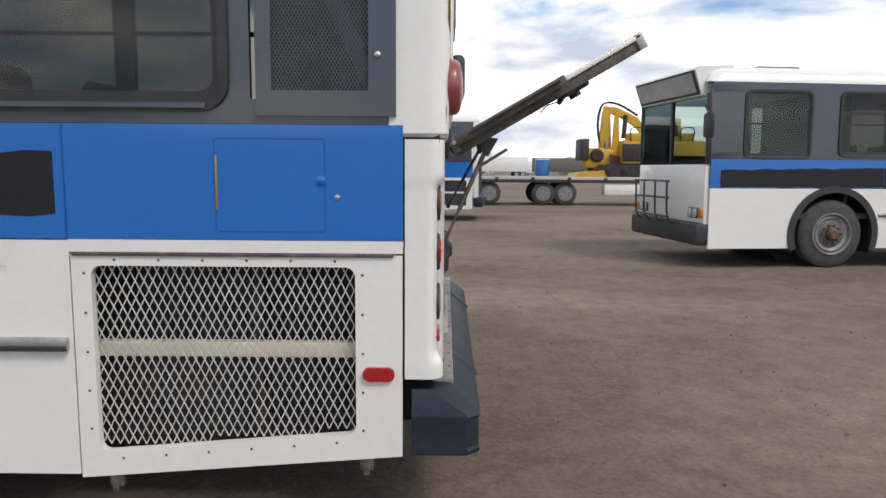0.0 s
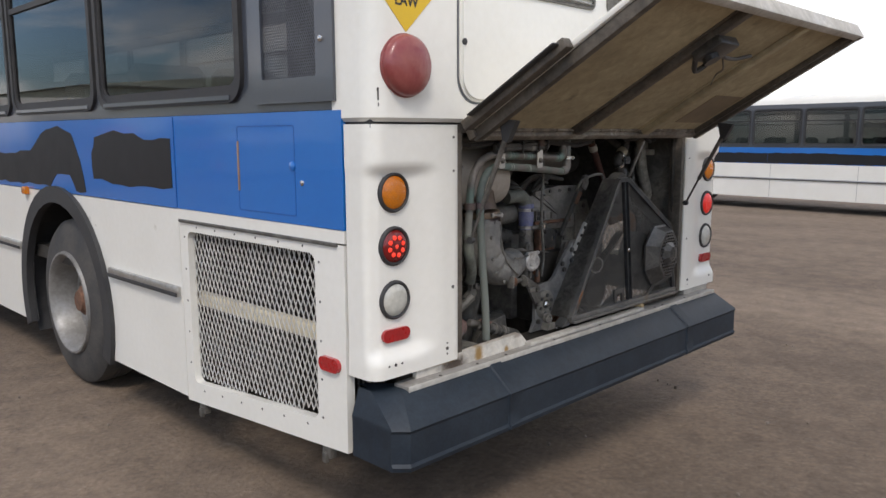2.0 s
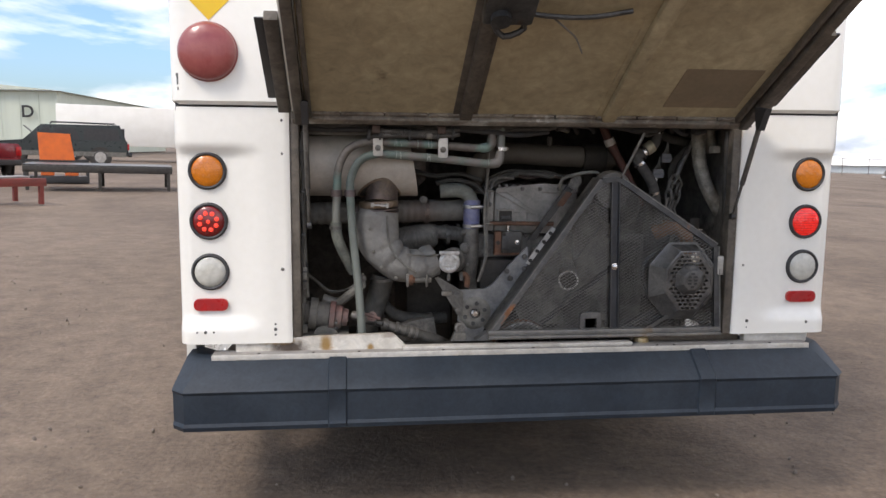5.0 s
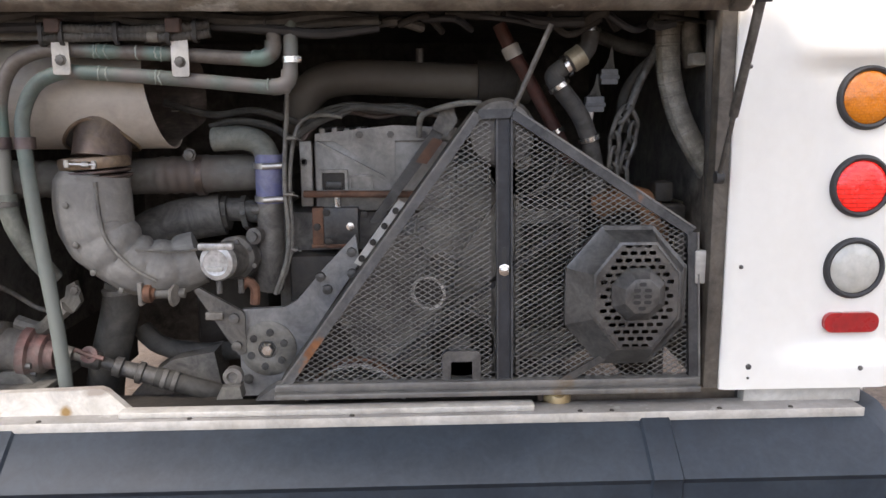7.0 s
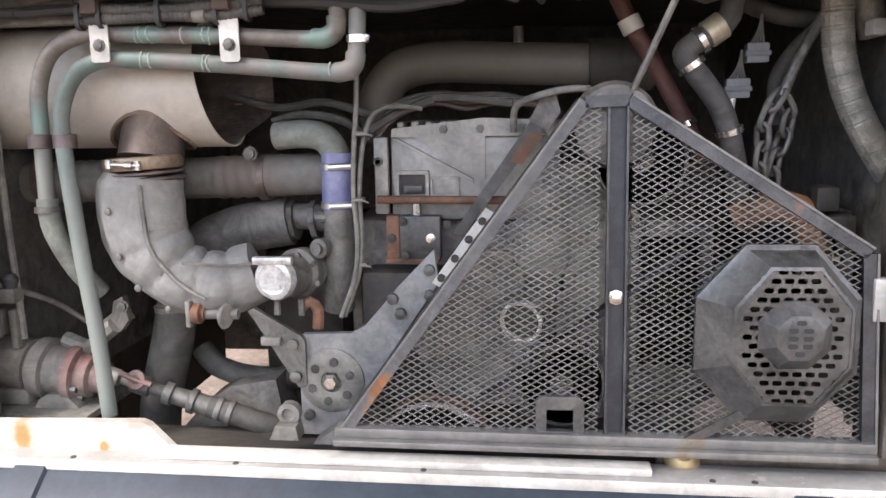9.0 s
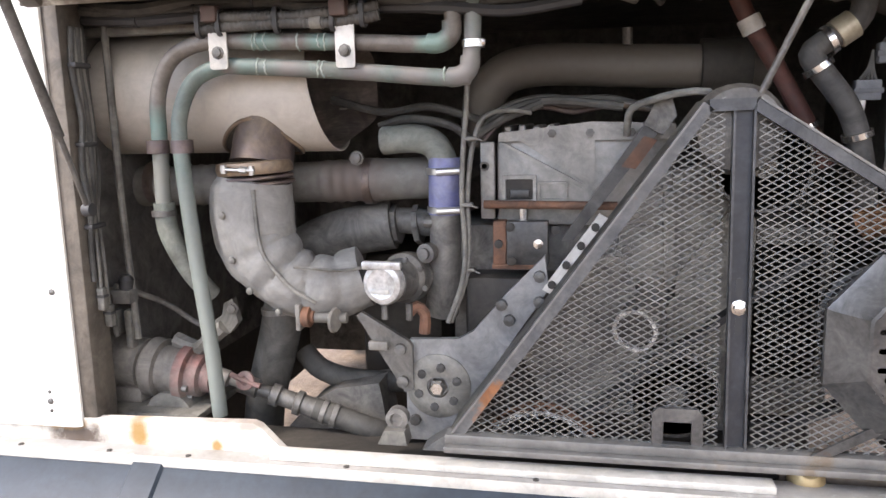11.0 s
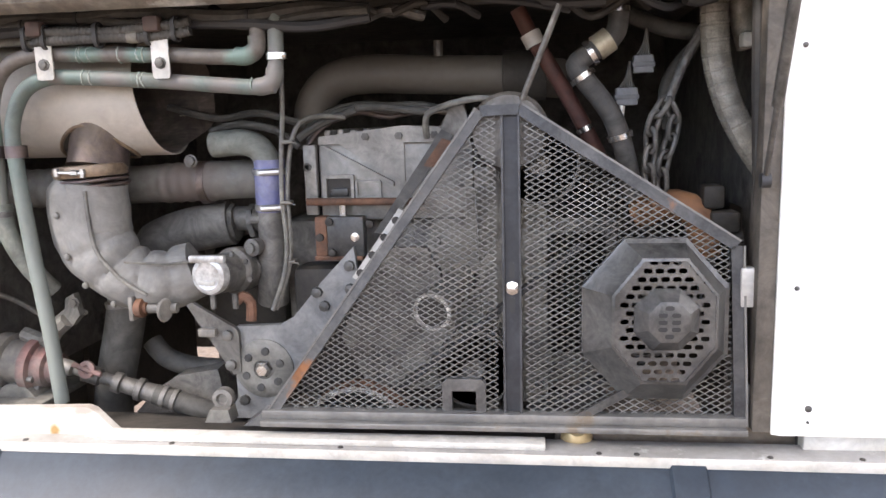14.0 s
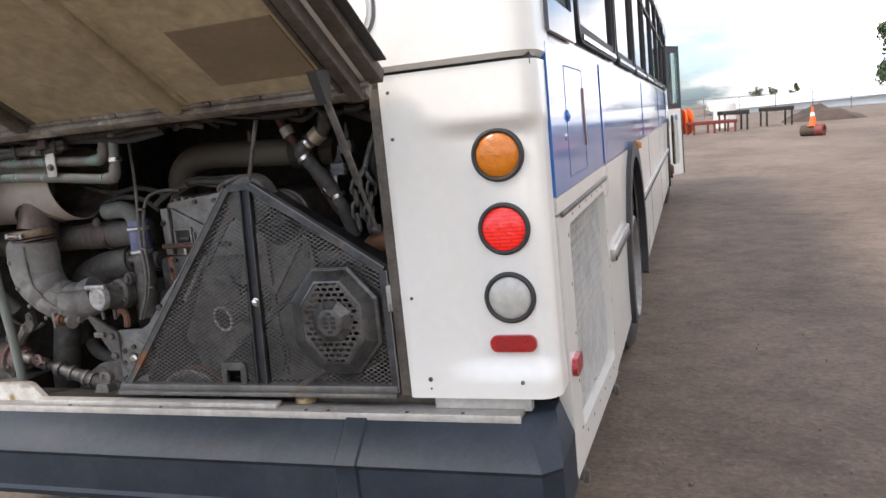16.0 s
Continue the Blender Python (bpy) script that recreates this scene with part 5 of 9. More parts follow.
def engine_door():
    """Raised on its upper hinge; local y runs from the hinge to the free edge, z out of the inner face downwards."""
    ang = radians(30.4)
    # local: +y away from the bus and up, +z normal to the outer skin
    m = Matrix.Translation((0.005, -0.066, 1.498)) @ Matrix(((1, 0, 0, 0), (0, -math.cos(ang), math.sin(ang), 0), (0, math.sin(ang), math.cos(ang), 0), (0, 0, 0, 1)))
    def put(name, bm, material, parent, label=""):
        bm.transform(m)
        bmesh.ops.recalc_face_normals(bm, faces=bm.faces)
        return part(name, bm, material, parent, label)
    L, W = 0.87, 0.86
    d = put("engine_door", cbox(-W, W, 0.0, L, 0.0, 0.022, 0.008), WHITE, bus, "raised white engine door with a soiled beige inner face")
    put("liner", cbox(-W + 0.05, W - 0.05, 0.035, L - 0.045, -0.006, 0.0), BEIGE, d, "soiled beige inner liner")
    for x in (-W + 0.012, W - 0.046):
        put("edge_channel", cbox(x, x + 0.034, 0.0, L, -0.042, 0.0, 0.004), DOORFRAME, d, "brown grimy edge channel")
        q = x + (0.045 if x < 0 else -0.026)
        put("edge_channel", cbox(q, q + 0.015, 0.03, L - 0.03, -0.030, -0.004, 0.003), DOORFRAME, d)
    put("hinge_strip", cbox(-W, W, -0.012, 0.022, -0.030, 0.010, 0.004), HINGE, d, "dirty metal hinge strip")
    for i in range(11):
        x = -W + 0.02 + i * 0.156
        put("hinge_leaf", cbox(x, x + 0.150, 0.022, 0.036, -0.016, -0.004, 0.002), HINGE, d)
    put("free_edge", cbox(-W, W, L - 0.03, L + 0.004, -0.042, 0.024, 0.005), STRIP, d, "worn pale door edge")
    for x, w in ((-0.262, 0.045), (0.268, 0.050)):
        put("rib", cbox(x, x + w, 0.03, L - 0.03, -0.036, -0.004, 0.008), DOORFRAME if x < 0 else BEIGE, d, "grimy door rib")
        put("rib_flange", cbox(x - 0.022, x + w + 0.022, 0.03, L - 0.03, -0.010, -0.003, 0.002), DOORFRAME if x < 0 else BEIGE, d)
    put("patch_plate", cbox(0.48, 0.76, 0.10, 0.33, -0.0085, -0.005), mat("stained_liner", (0.25, 0.19, 0.12), 0.7, col2=(0.18, 0.14, 0.09), scale=5), d, "darker stained patch")
    put("cover_plate", cbox(-0.17, 0.32, 0.58, 0.83, -0.014, -0.005, 0.003), BEIGE, d, "beige latch cover plate")
    lt = bmesh.new()
    box(lt, -0.27, -0.12, 0.60, 0.72, -0.07, -0.03, 0.01)
    lt = put("latch", lt, DARKSTEEL, d, "dark greasy latch mechanism")
    put("barrel", cyl(bmesh.new(), (-0.22, 0.64, -0.09), (-0.22, 0.64, -0.02), 0.03, n=14), DARKSTEEL, lt)
    put("rod", ctube([(-0.2, 0.66, -0.05), (-0.1, 0.64, -0.06), (0.05, 0.62, -0.045), (0.18, 0.635, -0.03)], 0.008, 8), DARKSTEEL, lt)
    put("rod", ctube([(-0.24, 0.6, -0.05), (-0.2, 0.56, -0.075), (-0.14, 0.58, -0.06), (-0.16, 0.63, -0.05)], 0.010, 8), DARKSTEEL, lt)
    put("wire", ctube([(-0.06, 0.62, -0.05), (0.0, 0.58, -0.07), (0.03, 0.54, -0.06), (0.06, 0.49, -0.075)], 0.003, 6), PUMPTAN, d)
    # outer side rails by which the door hangs on the body
    for s in (-1, 1):
        put("side_arm", cbox(s * (W + 0.002), s * (W + 0.045), 0.02, 0.52, -0.006, 0.03, 0.004), DOORFRAME, d)
        put("side_arm", cbox(s * (W + 0.03), s * (W + 0.075), 0.08, 0.5, 0.016, 0.022, 0.002), RUBBER, d)
    return d


engine_door()

# gas struts
for top, low in (((-0.800, -0.200, 1.490), (-0.800, -0.048, 1.140)), ((0.818, -0.245, 1.488), (0.830, -0.073, 1.170))):
    a, b = Vector(top), Vector(low)
    gs = tagged(part("gas_strut", ctube([top, tuple(a.lerp(b, 0.72))], 0.0095, 12, smooth=False), STEEL), "dusty gas strut holding up the engine door", "gas strut", "struts of the engine door")
    part("rod", ctube([tuple(a.lerp(b, 0.72)), tuple(a.lerp(b, 1.12))], 0.0055, 8, smooth=False), STEEL, gs)
    part("end_eye", lathe(bmesh.new(), a.lerp(b, 1.12) + Vector((0.009, 0, 0)), (-1, 0, 0), [(0, 0.008), (0.001, 0.013), (0.017, 0.013), (0.018, 0.008)], 14), RUBBER, gs)
    part("bracket", plate(bmesh.new(), [(a.y - 0.05, a.z + 0.045), (a.y + 0.03, a.z + 0.055), (a.y + 0.012, a.z - 0.02), (a.y - 0.008, a.z - 0.03)], 0.024, lambda u, v, w: (a.x - 0.012 + w, u, v)), RUBBER, gs)

# engine bay: side posts, lining, dark roof; the floor is open to the ground
for s in (-1, 1):
    part("bay_post", cbox(s * 0.835, s * 0.87, -0.018, 0.05, 0.655, 1.50, 0.004), DOORFRAME, bus, "brown grimy door post")
    if s < 0:
        part("bay_lining", cbox(s * 0.89, s * 0.91, 0.05, 1.46, 0.62, 1.57), LINING, bus)
    else:  # an opening lets the light of the side grille in
        for y0, y1, z0, z1 in ((0.05, 1.46, 0.62, 0.80), (0.05, 1.46, 1.04, 1.57), (0.66, 1.46, 0.80, 1.04), (0.05, 0.32, 0.80, 1.04)):
            part("bay_lining", cbox(s * 0.89, s * 0.91, y0, y1, z0, z1), LINING, bus)
part("bay_header", cbox(-0.87, 0.87, -0.02, 0.06, 1.495, 1.53, 0.004), DOORFRAME, bus)
part("bay_roof", cbox(-0.9, 0.9, 0.06, 1.46, 1.545, 1.57), LINING, bus)


# ---- engine bay ----
BRIGHT = mat("polished_wear", (0.66, 0.65, 0.62), 0.35, 0.35, col2=(0.34, 0.32, 0.29), scale=26, fine=140, amount=0.6, bump=0.06, col3=(0.16, 0.15, 0.14), spots=0.60, spot_scale=30, grime=0.3)


def gy(z):
    """The belt guard leans a little forward with height."""
    return 0.002 + 0.075 * (z - 0.66)


def bar(bm, a, b, w, d, y=None):
    """A flat bar w wide between two (x, z) points on the guard's plane, d deep."""
    du, dv = b[0] - a[0], b[1] - a[1]
    l = math.hypot(du, dv)
    n = (-dv / l * w / 2, du / l * w / 2)
    pts = [(a[0] - n[0], a[1] - n[1]), (b[0] - n[0], b[1] - n[1]), (b[0] + n[0], b[1] + n[1]), (a[0] + n[0], a[1] + n[1])]
    return plate(bm, pts, d, (lambda u, v, t: (u, gy(v) + 0.008 - t, v)) if y is None else (lambda u, v, t: (u, y - t, v)))


def bolt(parent, x, y, z, r=0.012, m=None, axis=(0, -1, 0), name="bolt"):
    bm = lathe(bmesh.new(), (x, y, z), axis, [(0, r * 1.35), (r * 0.25, r * 1.35), (r * 0.26, r), (r * 0.9, r * 0.95), (r, r * 0.7), (r * 1.02, 0)], 8)
    return part(name, bm, m or STEEL, parent)


def belt_guard():
    g = thing("belt_guard", "grimy dark steel belt guard of expanded mesh with an octagonal shroud", "belt guard", Matrix.Translation((0.35, 0.0, 0.66)))
    inv = Matrix.Translation((-0.35, 0, -0.66))
    def put(name, bm, material, parent, label="", smooth=35):
        bm.transform(inv)
        return part(name, bm, material, parent, label, smooth)
    bl, tl, tr, sh, br = (-0.108, 0.664), (0.332, 1.266), (0.406, 1.268), (0.806, 1.006), (0.816, 0.664)
    for a, b, w in ((bl, tl, 0.019), (tl, tr, 0.020), (tr, sh, 0.021), (sh, br, 0.022)):
        bm = bar(bmesh.new(), a, b, w, 0.022)
        f = put("frame_bar", bm, RUSTBAR if a is bl else GUARDBAR, g, "angle bar with worn and rusty edges")
        du, dv = b[0] - a[0], b[1] - a[1]
        l = math.hypot(du, dv)
        o = (-dv / l * (w / 2 + 0.001), du / l * (w / 2 + 0.001))
        # Pale strip: the edge's wear and its highlight, both as colour.
        if a is not tl:
            bm = bmesh.new()
            plate(bm, [(a[0] + o[0] * 0.8, a[1] + o[1] * 0.8), (b[0] + o[0] * 0.8, b[1] + o[1] * 0.8), (b[0] + o[0] * 1.15, b[1] + o[1] * 1.15), (a[0] + o[0] * 1.15, a[1] + o[1] * 1.15)], 0.026, lambda u, v, t: (u, gy(v) + 0.009 - t, v))
            put("worn_edge", bm, WORN_HIGHLIGHT, f, "bare worn edge with its highlight in the colour")
    # the solid sheet that closes the guard's slanting side towards the engine
    du, dv = tl[0] - bl[0], tl[1] - bl[1]
    bm = bmesh.new()
    q = []
    for f in (0.0, 0.5, 1.0):
        u, v = bl[0] + du * f - 0.010, bl[1] + dv * f + 0.008
        q.append([bm.verts.new((u, y, v)) for y in (gy(v) + 0.006, gy(v) + 0.06, 0.125)])
    for a, b in zip(q, q[1:]):
        for k in range(2):
            bm.faces.new((a[k], a[k + 1], b[k + 1], b[k]))
    bmesh.ops.solidify(bm, geom=bm.faces[:], thickness=0.004)
    put("side_sheet", bm, CAST, g, "grimy solid side sheet")
    # flanges that close the top and the falling side
    for (ua, va), (ub, vb) in ((tl, tr), (tr, sh)):
        bm = bmesh.new()
        o = 0.008
        faces(bm, [(u, y, v + o) for u, v in ((ua, va), (ub, vb)) for y in (gy(v) + 0.006, gy(v) + 0.060, 0.120)], [(0, 1, 4, 3), (1, 2, 5, 4)])
        bmesh.ops.solidify(bm, geom=bm.faces[:], thickness=0.004)
        put("side_sheet", bm, GUARDBAR, g, "solid top flange of the guard")
    bm = bmesh.new()
    box(bm, -0.12, 0.825, -0.020, 0.012, 0.664, 0.682, 0.002)
    box(bm, -0.12, 0.825, -0.034, 0.012, 0.652, 0.664, 0.002)
    put("frame_foot", bm, WORN_HIGHLIGHT, g, "bottom angle with pale worn edge")
    poly = [bl, tl, tr, sh, br]
    def inside(u, v):
        for (x0, z0), (x1, z1) in zip(poly, poly[1:] + poly[:1]):
            if (x1 - x0) * (v - z0) - (z1 - z0) * (u - x0) > 0.0015:
                return False
        if 0.369 < u < 0.407:
            return False
        return not (0.266 < u < 0.318 and v < 0.722) and not (math.hypot(u - 0.655, (v - 0.870) * 0.9) < 0.118)
    bm = expanded(bmesh.new(), -0.12, 0.83, 0.66, 1.28, 0.0218, 0.0124, 0.0019, 0.0028, lambda u, v, w: (u, gy(v) - w, v), inside)
    m = put("mesh", bm, MESHDARK, g, "dusty dark expanded mesh", smooth=0)
    tagged(m, kind="stuff")
    # upright channel with slots
    bm = bmesh.new()
    z0, z1 = 0.68, 1.262
    face = lambda u, v, t: (u, gy(v) + 0.004 - t, v)
    plate(bm, [(0.3745, z0), (0.4025, z0), (0.4025, z1), (0.3745, z1)], 0.006, face)
    ch = put("upright", bm, CHANNEL, g, "dark slotted upright channel")
    for x0, x1 in ((0.3705, 0.3745), (0.4025, 0.4065)):
        put("channel_flange", plate(bmesh.new(), [(x0, z0), (x1, z0), (x1, z1), (x0, z1)], 0.017, face), GUARDBAR, ch)
    # Black plates on the web: the slots' dark depth as colour.
    for z in (0.960, 0.893):
        put("slot", plate(bmesh.new(), rounded(0.3835, 0.3945, z - 0.016, z + 0.016, 0.0052, 3), 0.0004, lambda u, v, t: (u, gy(v) - 0.0021 - t, v)), INK_AND_HOLES, ch, "black oval plate, painted shade of a slot")
    bm = lathe(bmesh.new(), (0.389, gy(0.926) - 0.002, 0.926), (0, -1, 0), [(0, 0.014), (0.003, 0.014), (0.004, 0.010), (0.012, 0.0095), (0.014, 0.006), (0.0145, 0)], 8)
    put("bolt", bm, CHROME, g, "bright bolt head")
    # small square window
    bm = bmesh.new()
    cx, cz = 0.292, 0.709
    o = [(cx - 0.043, 0.682), (cx - 0.043, 0.738), (cx - 0.034, 0.747), (cx + 0.034, 0.747), (cx + 0.043, 0.738), (cx + 0.043, 0.682)]
    i = [(cx - 0.024, 0.684), (cx - 0.024, 0.722), (cx - 0.023, 0.723), (cx + 0.023, 0.723), (cx + 0.024, 0.722), (cx + 0.024, 0.684)]
    ring_plate(bm, o, i, 0.012, lambda u, v, t: (u, gy(v) + 0.001 - t, v))
    put("sight_frame", bm, SHROUD, g, "small square sight opening")
    # octagonal shroud: flange, sloping sides, slotted face, raised boss
    def octa(cx, cz, rx, rz, y):
        c = 0.42
        return [Vector((cx + a * rx, y, cz + b * rz)) for a, b in ((-c, 1), (c, 1), (1, c), (1, -c), (c, -1), (-c, -1), (-1, -c), (-1, c))]
    def bands(bm, levels):
        rings = [[bm.verts.new(v) for v in octa(*l)] for l in levels]
        for a, b in zip(rings, rings[1:]):
            for k in range(8):
                bm.faces.new((a[k], a[(k + 1) % 8], b[(k + 1) % 8], b[k]))
        return rings
    bm = bmesh.new()
    bands(bm, [(0.655, 0.870, 0.134, 0.155, 0.004), (0.655, 0.870, 0.134, 0.155, -0.008), (0.655, 0.870, 0.126, 0.147, -0.013), (0.666, 0.879, 0.094, 0.117, -0.056), (0.666, 0.879, 0.089, 0.112, -0.058), (0.666, 0.879, 0.089, 0.112, -0.052)])
    s = put("shroud", bm, SHROUD, g, "octagonal sheet metal shroud with slots", smooth=20)
    bm = bmesh.new()
    pitch, row, sw, shh = 0.0205, 0.0157, 0.0152, 0.0090
    yf = -0.054
    for r in range(-7, 8):
        zc = 0.879 + r * row
        if abs(r * row) > 0.111:
            continue
        lim = min(0.0905, 0.0905 * (1.43 - abs(r * row) / 0.114))
        x0, x1 = 0.666 - lim, 0.666 + lim
        off = 0.0 if r % 2 else pitch / 2
        ks = [k for k in range(-6, 7) if x0 < 0.666 + off + (k - 0.5) * pitch and 0.666 + off + (k + 0.5) * pitch < x1]
        lo, hi = zc - row / 2, zc + row / 2
        for k in ks:
            c = 0.666 + off + k * pitch
            ring_plate(bm, squared(c - pitch / 2, c + pitch / 2, lo, hi), rounded(c - sw / 2, c + sw / 2, zc - shh / 2, zc + shh / 2, 0.0038), 0.002, rear_of(yf))
        for a, b in ((x0, 0.666 + off + (ks[0] - 0.5) * pitch), (0.666 + off + (ks[-1] + 0.5) * pitch, x1)):
            plate(bm, [(a, lo), (b, lo), (b, hi), (a, hi)], 0.002, rear_of(yf))
    bmesh.ops.remove_doubles(bm, verts=bm.verts[:], dist=0.00002)
    put("slotted_face", bm, SHROUD, s, smooth=0)
    bm = bmesh.new()
    rings = bands(bm, [(0.669, 0.883, 0.058, 0.058, -0.055), (0.669, 0.883, 0.054, 0.054, -0.060), (0.671, 0.884, 0.036, 0.037, -0.078), (0.671, 0.884, 0.033, 0.034, -0.079)])
    bm.faces.new(rings[-1])
    boss = put("boss", bm, SHROUD, s, smooth=20)
    # Thin black plates paint the shade inside the boss's slots.
    for r in range(-2, 3):
        for k in ((0,) if abs(r) == 2 else (-0.0115, 0.0115)):
            bm = bmesh.new()
            plate(bm, rounded(0.671 + k - 0.0080, 0.671 + k + 0.0080, 0.884 + r * 0.0130 - 0.0042, 0.884 + r * 0.0130 + 0.0042, 0.0038, 3), 0.0006, rear_of(-0.0791))
            put("slot", bm, INK_AND_HOLES, boss)
    # stays at the sides
    put("stay", bar(bmesh.new(), (0.51, 0.674), (0.62, 0.74), 0.016, 0.006, -0.012), DARKSTEEL, g)
    for z, w in ((0.928, 0.075), (0.722, 0.04)):
        put("stay", cbox(0.812, 0.875, 0.004, 0.030, z - w / 2, z + w / 2, 0.004), STRIP if z > 0.9 else STEEL, g, "bolted side stay")
    put("stay_bolt", lathe(bmesh.new(), (0.853, 0.004, 0.918), (0, -1, 0), [(0, 0.013), (0.003, 0.013), (0.004, 0.009), (0.010, 0.009), (0.011, 0)], 8), CHROME, g)
    bm = ctube([(0.412, 0.035, 1.285), (0.482, 0.0, 1.45)], 0.006, 8, smooth=False)
    put("stay_rod", bm, STEEL, g)
    bm = lathe(bmesh.new(), (0.385, 0.10, 1.225), (0, -1, 0), [(0, 0.078), (0.03, 0.078), (0.045, 0.07), (0.05, 0.0)], 28)
    put("top_cover", bm, STEEL, g)
    return g


belt_guard()


# Pale speckled colour stands for the rims' shine; little light reaches them.
WORN_SHINE = mat("worn_rim_shine", (0.86, 0.85, 0.81), 0.3, 0.2, col2=(0.30, 0.28, 0.25), scale=60, fine=220, amount=0.9, bump=0.1)


def pulley(name, label, x, y, z, r, width, m, hub=0.3):
    t = thing(name, label, "pulley", Matrix.Translation((x, y, z)), "engine pulleys")
    prof = [(0, r * 0.93), (0.004, r), (width * 0.3, r), (width * 0.36, r * 0.94), (width * 0.64, r * 0.94), (width * 0.7, r), (width - 0.004, r), (width, r * 0.93), (width - 0.012, r * 0.86), (width - 0.02, r * hub), (width, r * hub * 0.9), (width, 0)]
    part("sheave", lathe(bmesh.new(), (0, width / 2, 0), (0, -1, 0), prof, 40), m, t)
    part("rim", lathe(bmesh.new(), (0, -width / 2 + 0.001, 0), (0, -1, 0), [(0, r), (0.003, r * 0.99), (0.003, r * 0.93), (0, r * 0.92)], 40), WORN_SHINE if m is RUST else STEEL, t, "worn bright rim")
    return t


pulley("pulley", "large rusty crankshaft pulley with a bright worn rim", 0.045, 0.13, 0.565, 0.125, 0.06, RUST)
pulley("pulley", "grimy idler pulley behind the guard", 0.30, 0.16, 0.72, 0.085, 0.05, STEEL)
pulley("pulley", "grimy fan drive pulley behind the shroud", 0.66, 0.14, 0.87, 0.11, 0.06, DARKSTEEL)
pulley("pulley", "small dusty pulley near the top of the guard", 0.44, 0.15, 1.16, 0.085, 0.05, STEEL)
bm = ctube([(0.222, 0.085, 0.862), (0.27, 0.30, 0.895)], 0.036, 22, smooth=False)
t = tagged(part("tensioner", bm, COVERALU), "dusty tensioner barrel with a bright worn end ring", "tensioner")
part("end_ring", lathe(bmesh.new(), (0.222, 0.087, 0.862), (-0.24, -1, -0.13), [(0, 0.041), (0.007, 0.041), (0.008, 0.0345), (0.0, 0.0335)], 28), WORN_SHINE, t, "bright worn ring")
# Dark disc on the barrel's end: the hollow's shade as colour.
part("bore_shade", lathe(bmesh.new(), (0.222, 0.0845, 0.862), (-0.24, -1, -0.13), [(0, 0.0335), (0.001, 0.0335), (0.0012, 0)], 24), GRIME_SHADE, t, "dark disc painting the hollow's shade")
cover_plate = thing("timing_cover", "dusty grey cast timing cover behind the guard", "engine cover", Matrix.Translation((0.28, 0.30, 0.60)))
def cover_to(u, v, w):
    return (u - 0.28, -w, v - 0.60)
part("casting", plate(bmesh.new(), [(0.10, 0.60), (0.46, 0.60), (0.46, 1.04), (0.40, 1.16), (0.28, 1.14), (0.20, 1.02)], 0.03, cover_to), DUSTY, cover_plate)
for pts in ([(0.12, 0.66), (0.14, 0.65), (0.43, 1.06), (0.41, 1.07)], [(0.30, 0.62), (0.32, 0.62), (0.30, 1.10), (0.28, 1.10)]):
    part("rib", plate(bmesh.new(), pts, 0.016, lambda u, v, w: cover_to(u, v, w + 0.03)), DUSTY, cover_plate)
for u, v in ((0.13, 0.63), (0.44, 0.64), (0.44, 1.02), (0.37, 1.13), (0.27, 1.11), (0.21, 0.98), (0.17, 0.80)):
    part("bolt", lathe(bmesh.new(), cover_to(u, v, 0.03), (0, -1, 0), [(0, 0.011), (0.008, 0.010), (0.009, 0)], 8), STEEL, cover_plate)
bm = bmesh.new()
for a, b in (((0.13, 0.15, 0.67), (0.53, 0.15, 0.99)), ((0.10, 0.15, 0.46), (0.70, 0.15, 0.765))):
    d = (Vector(b) - Vector(a)).normalized().cross(Vector((0, 1, 0))) * 0.006
    faces(bm, [tuple(Vector(p) + Vector((0, yy, 0)) + s * d) for p in (a, b) for yy in (-0.018, 0.018) for s in (-1, 1)], [(0, 1, 5, 4), (2, 6, 7, 3), (0, 4, 6, 2), (1, 3, 7, 5)])
tagged(part("drive_belt", bm, RUBBER), "black rubber drive belt", "belt")


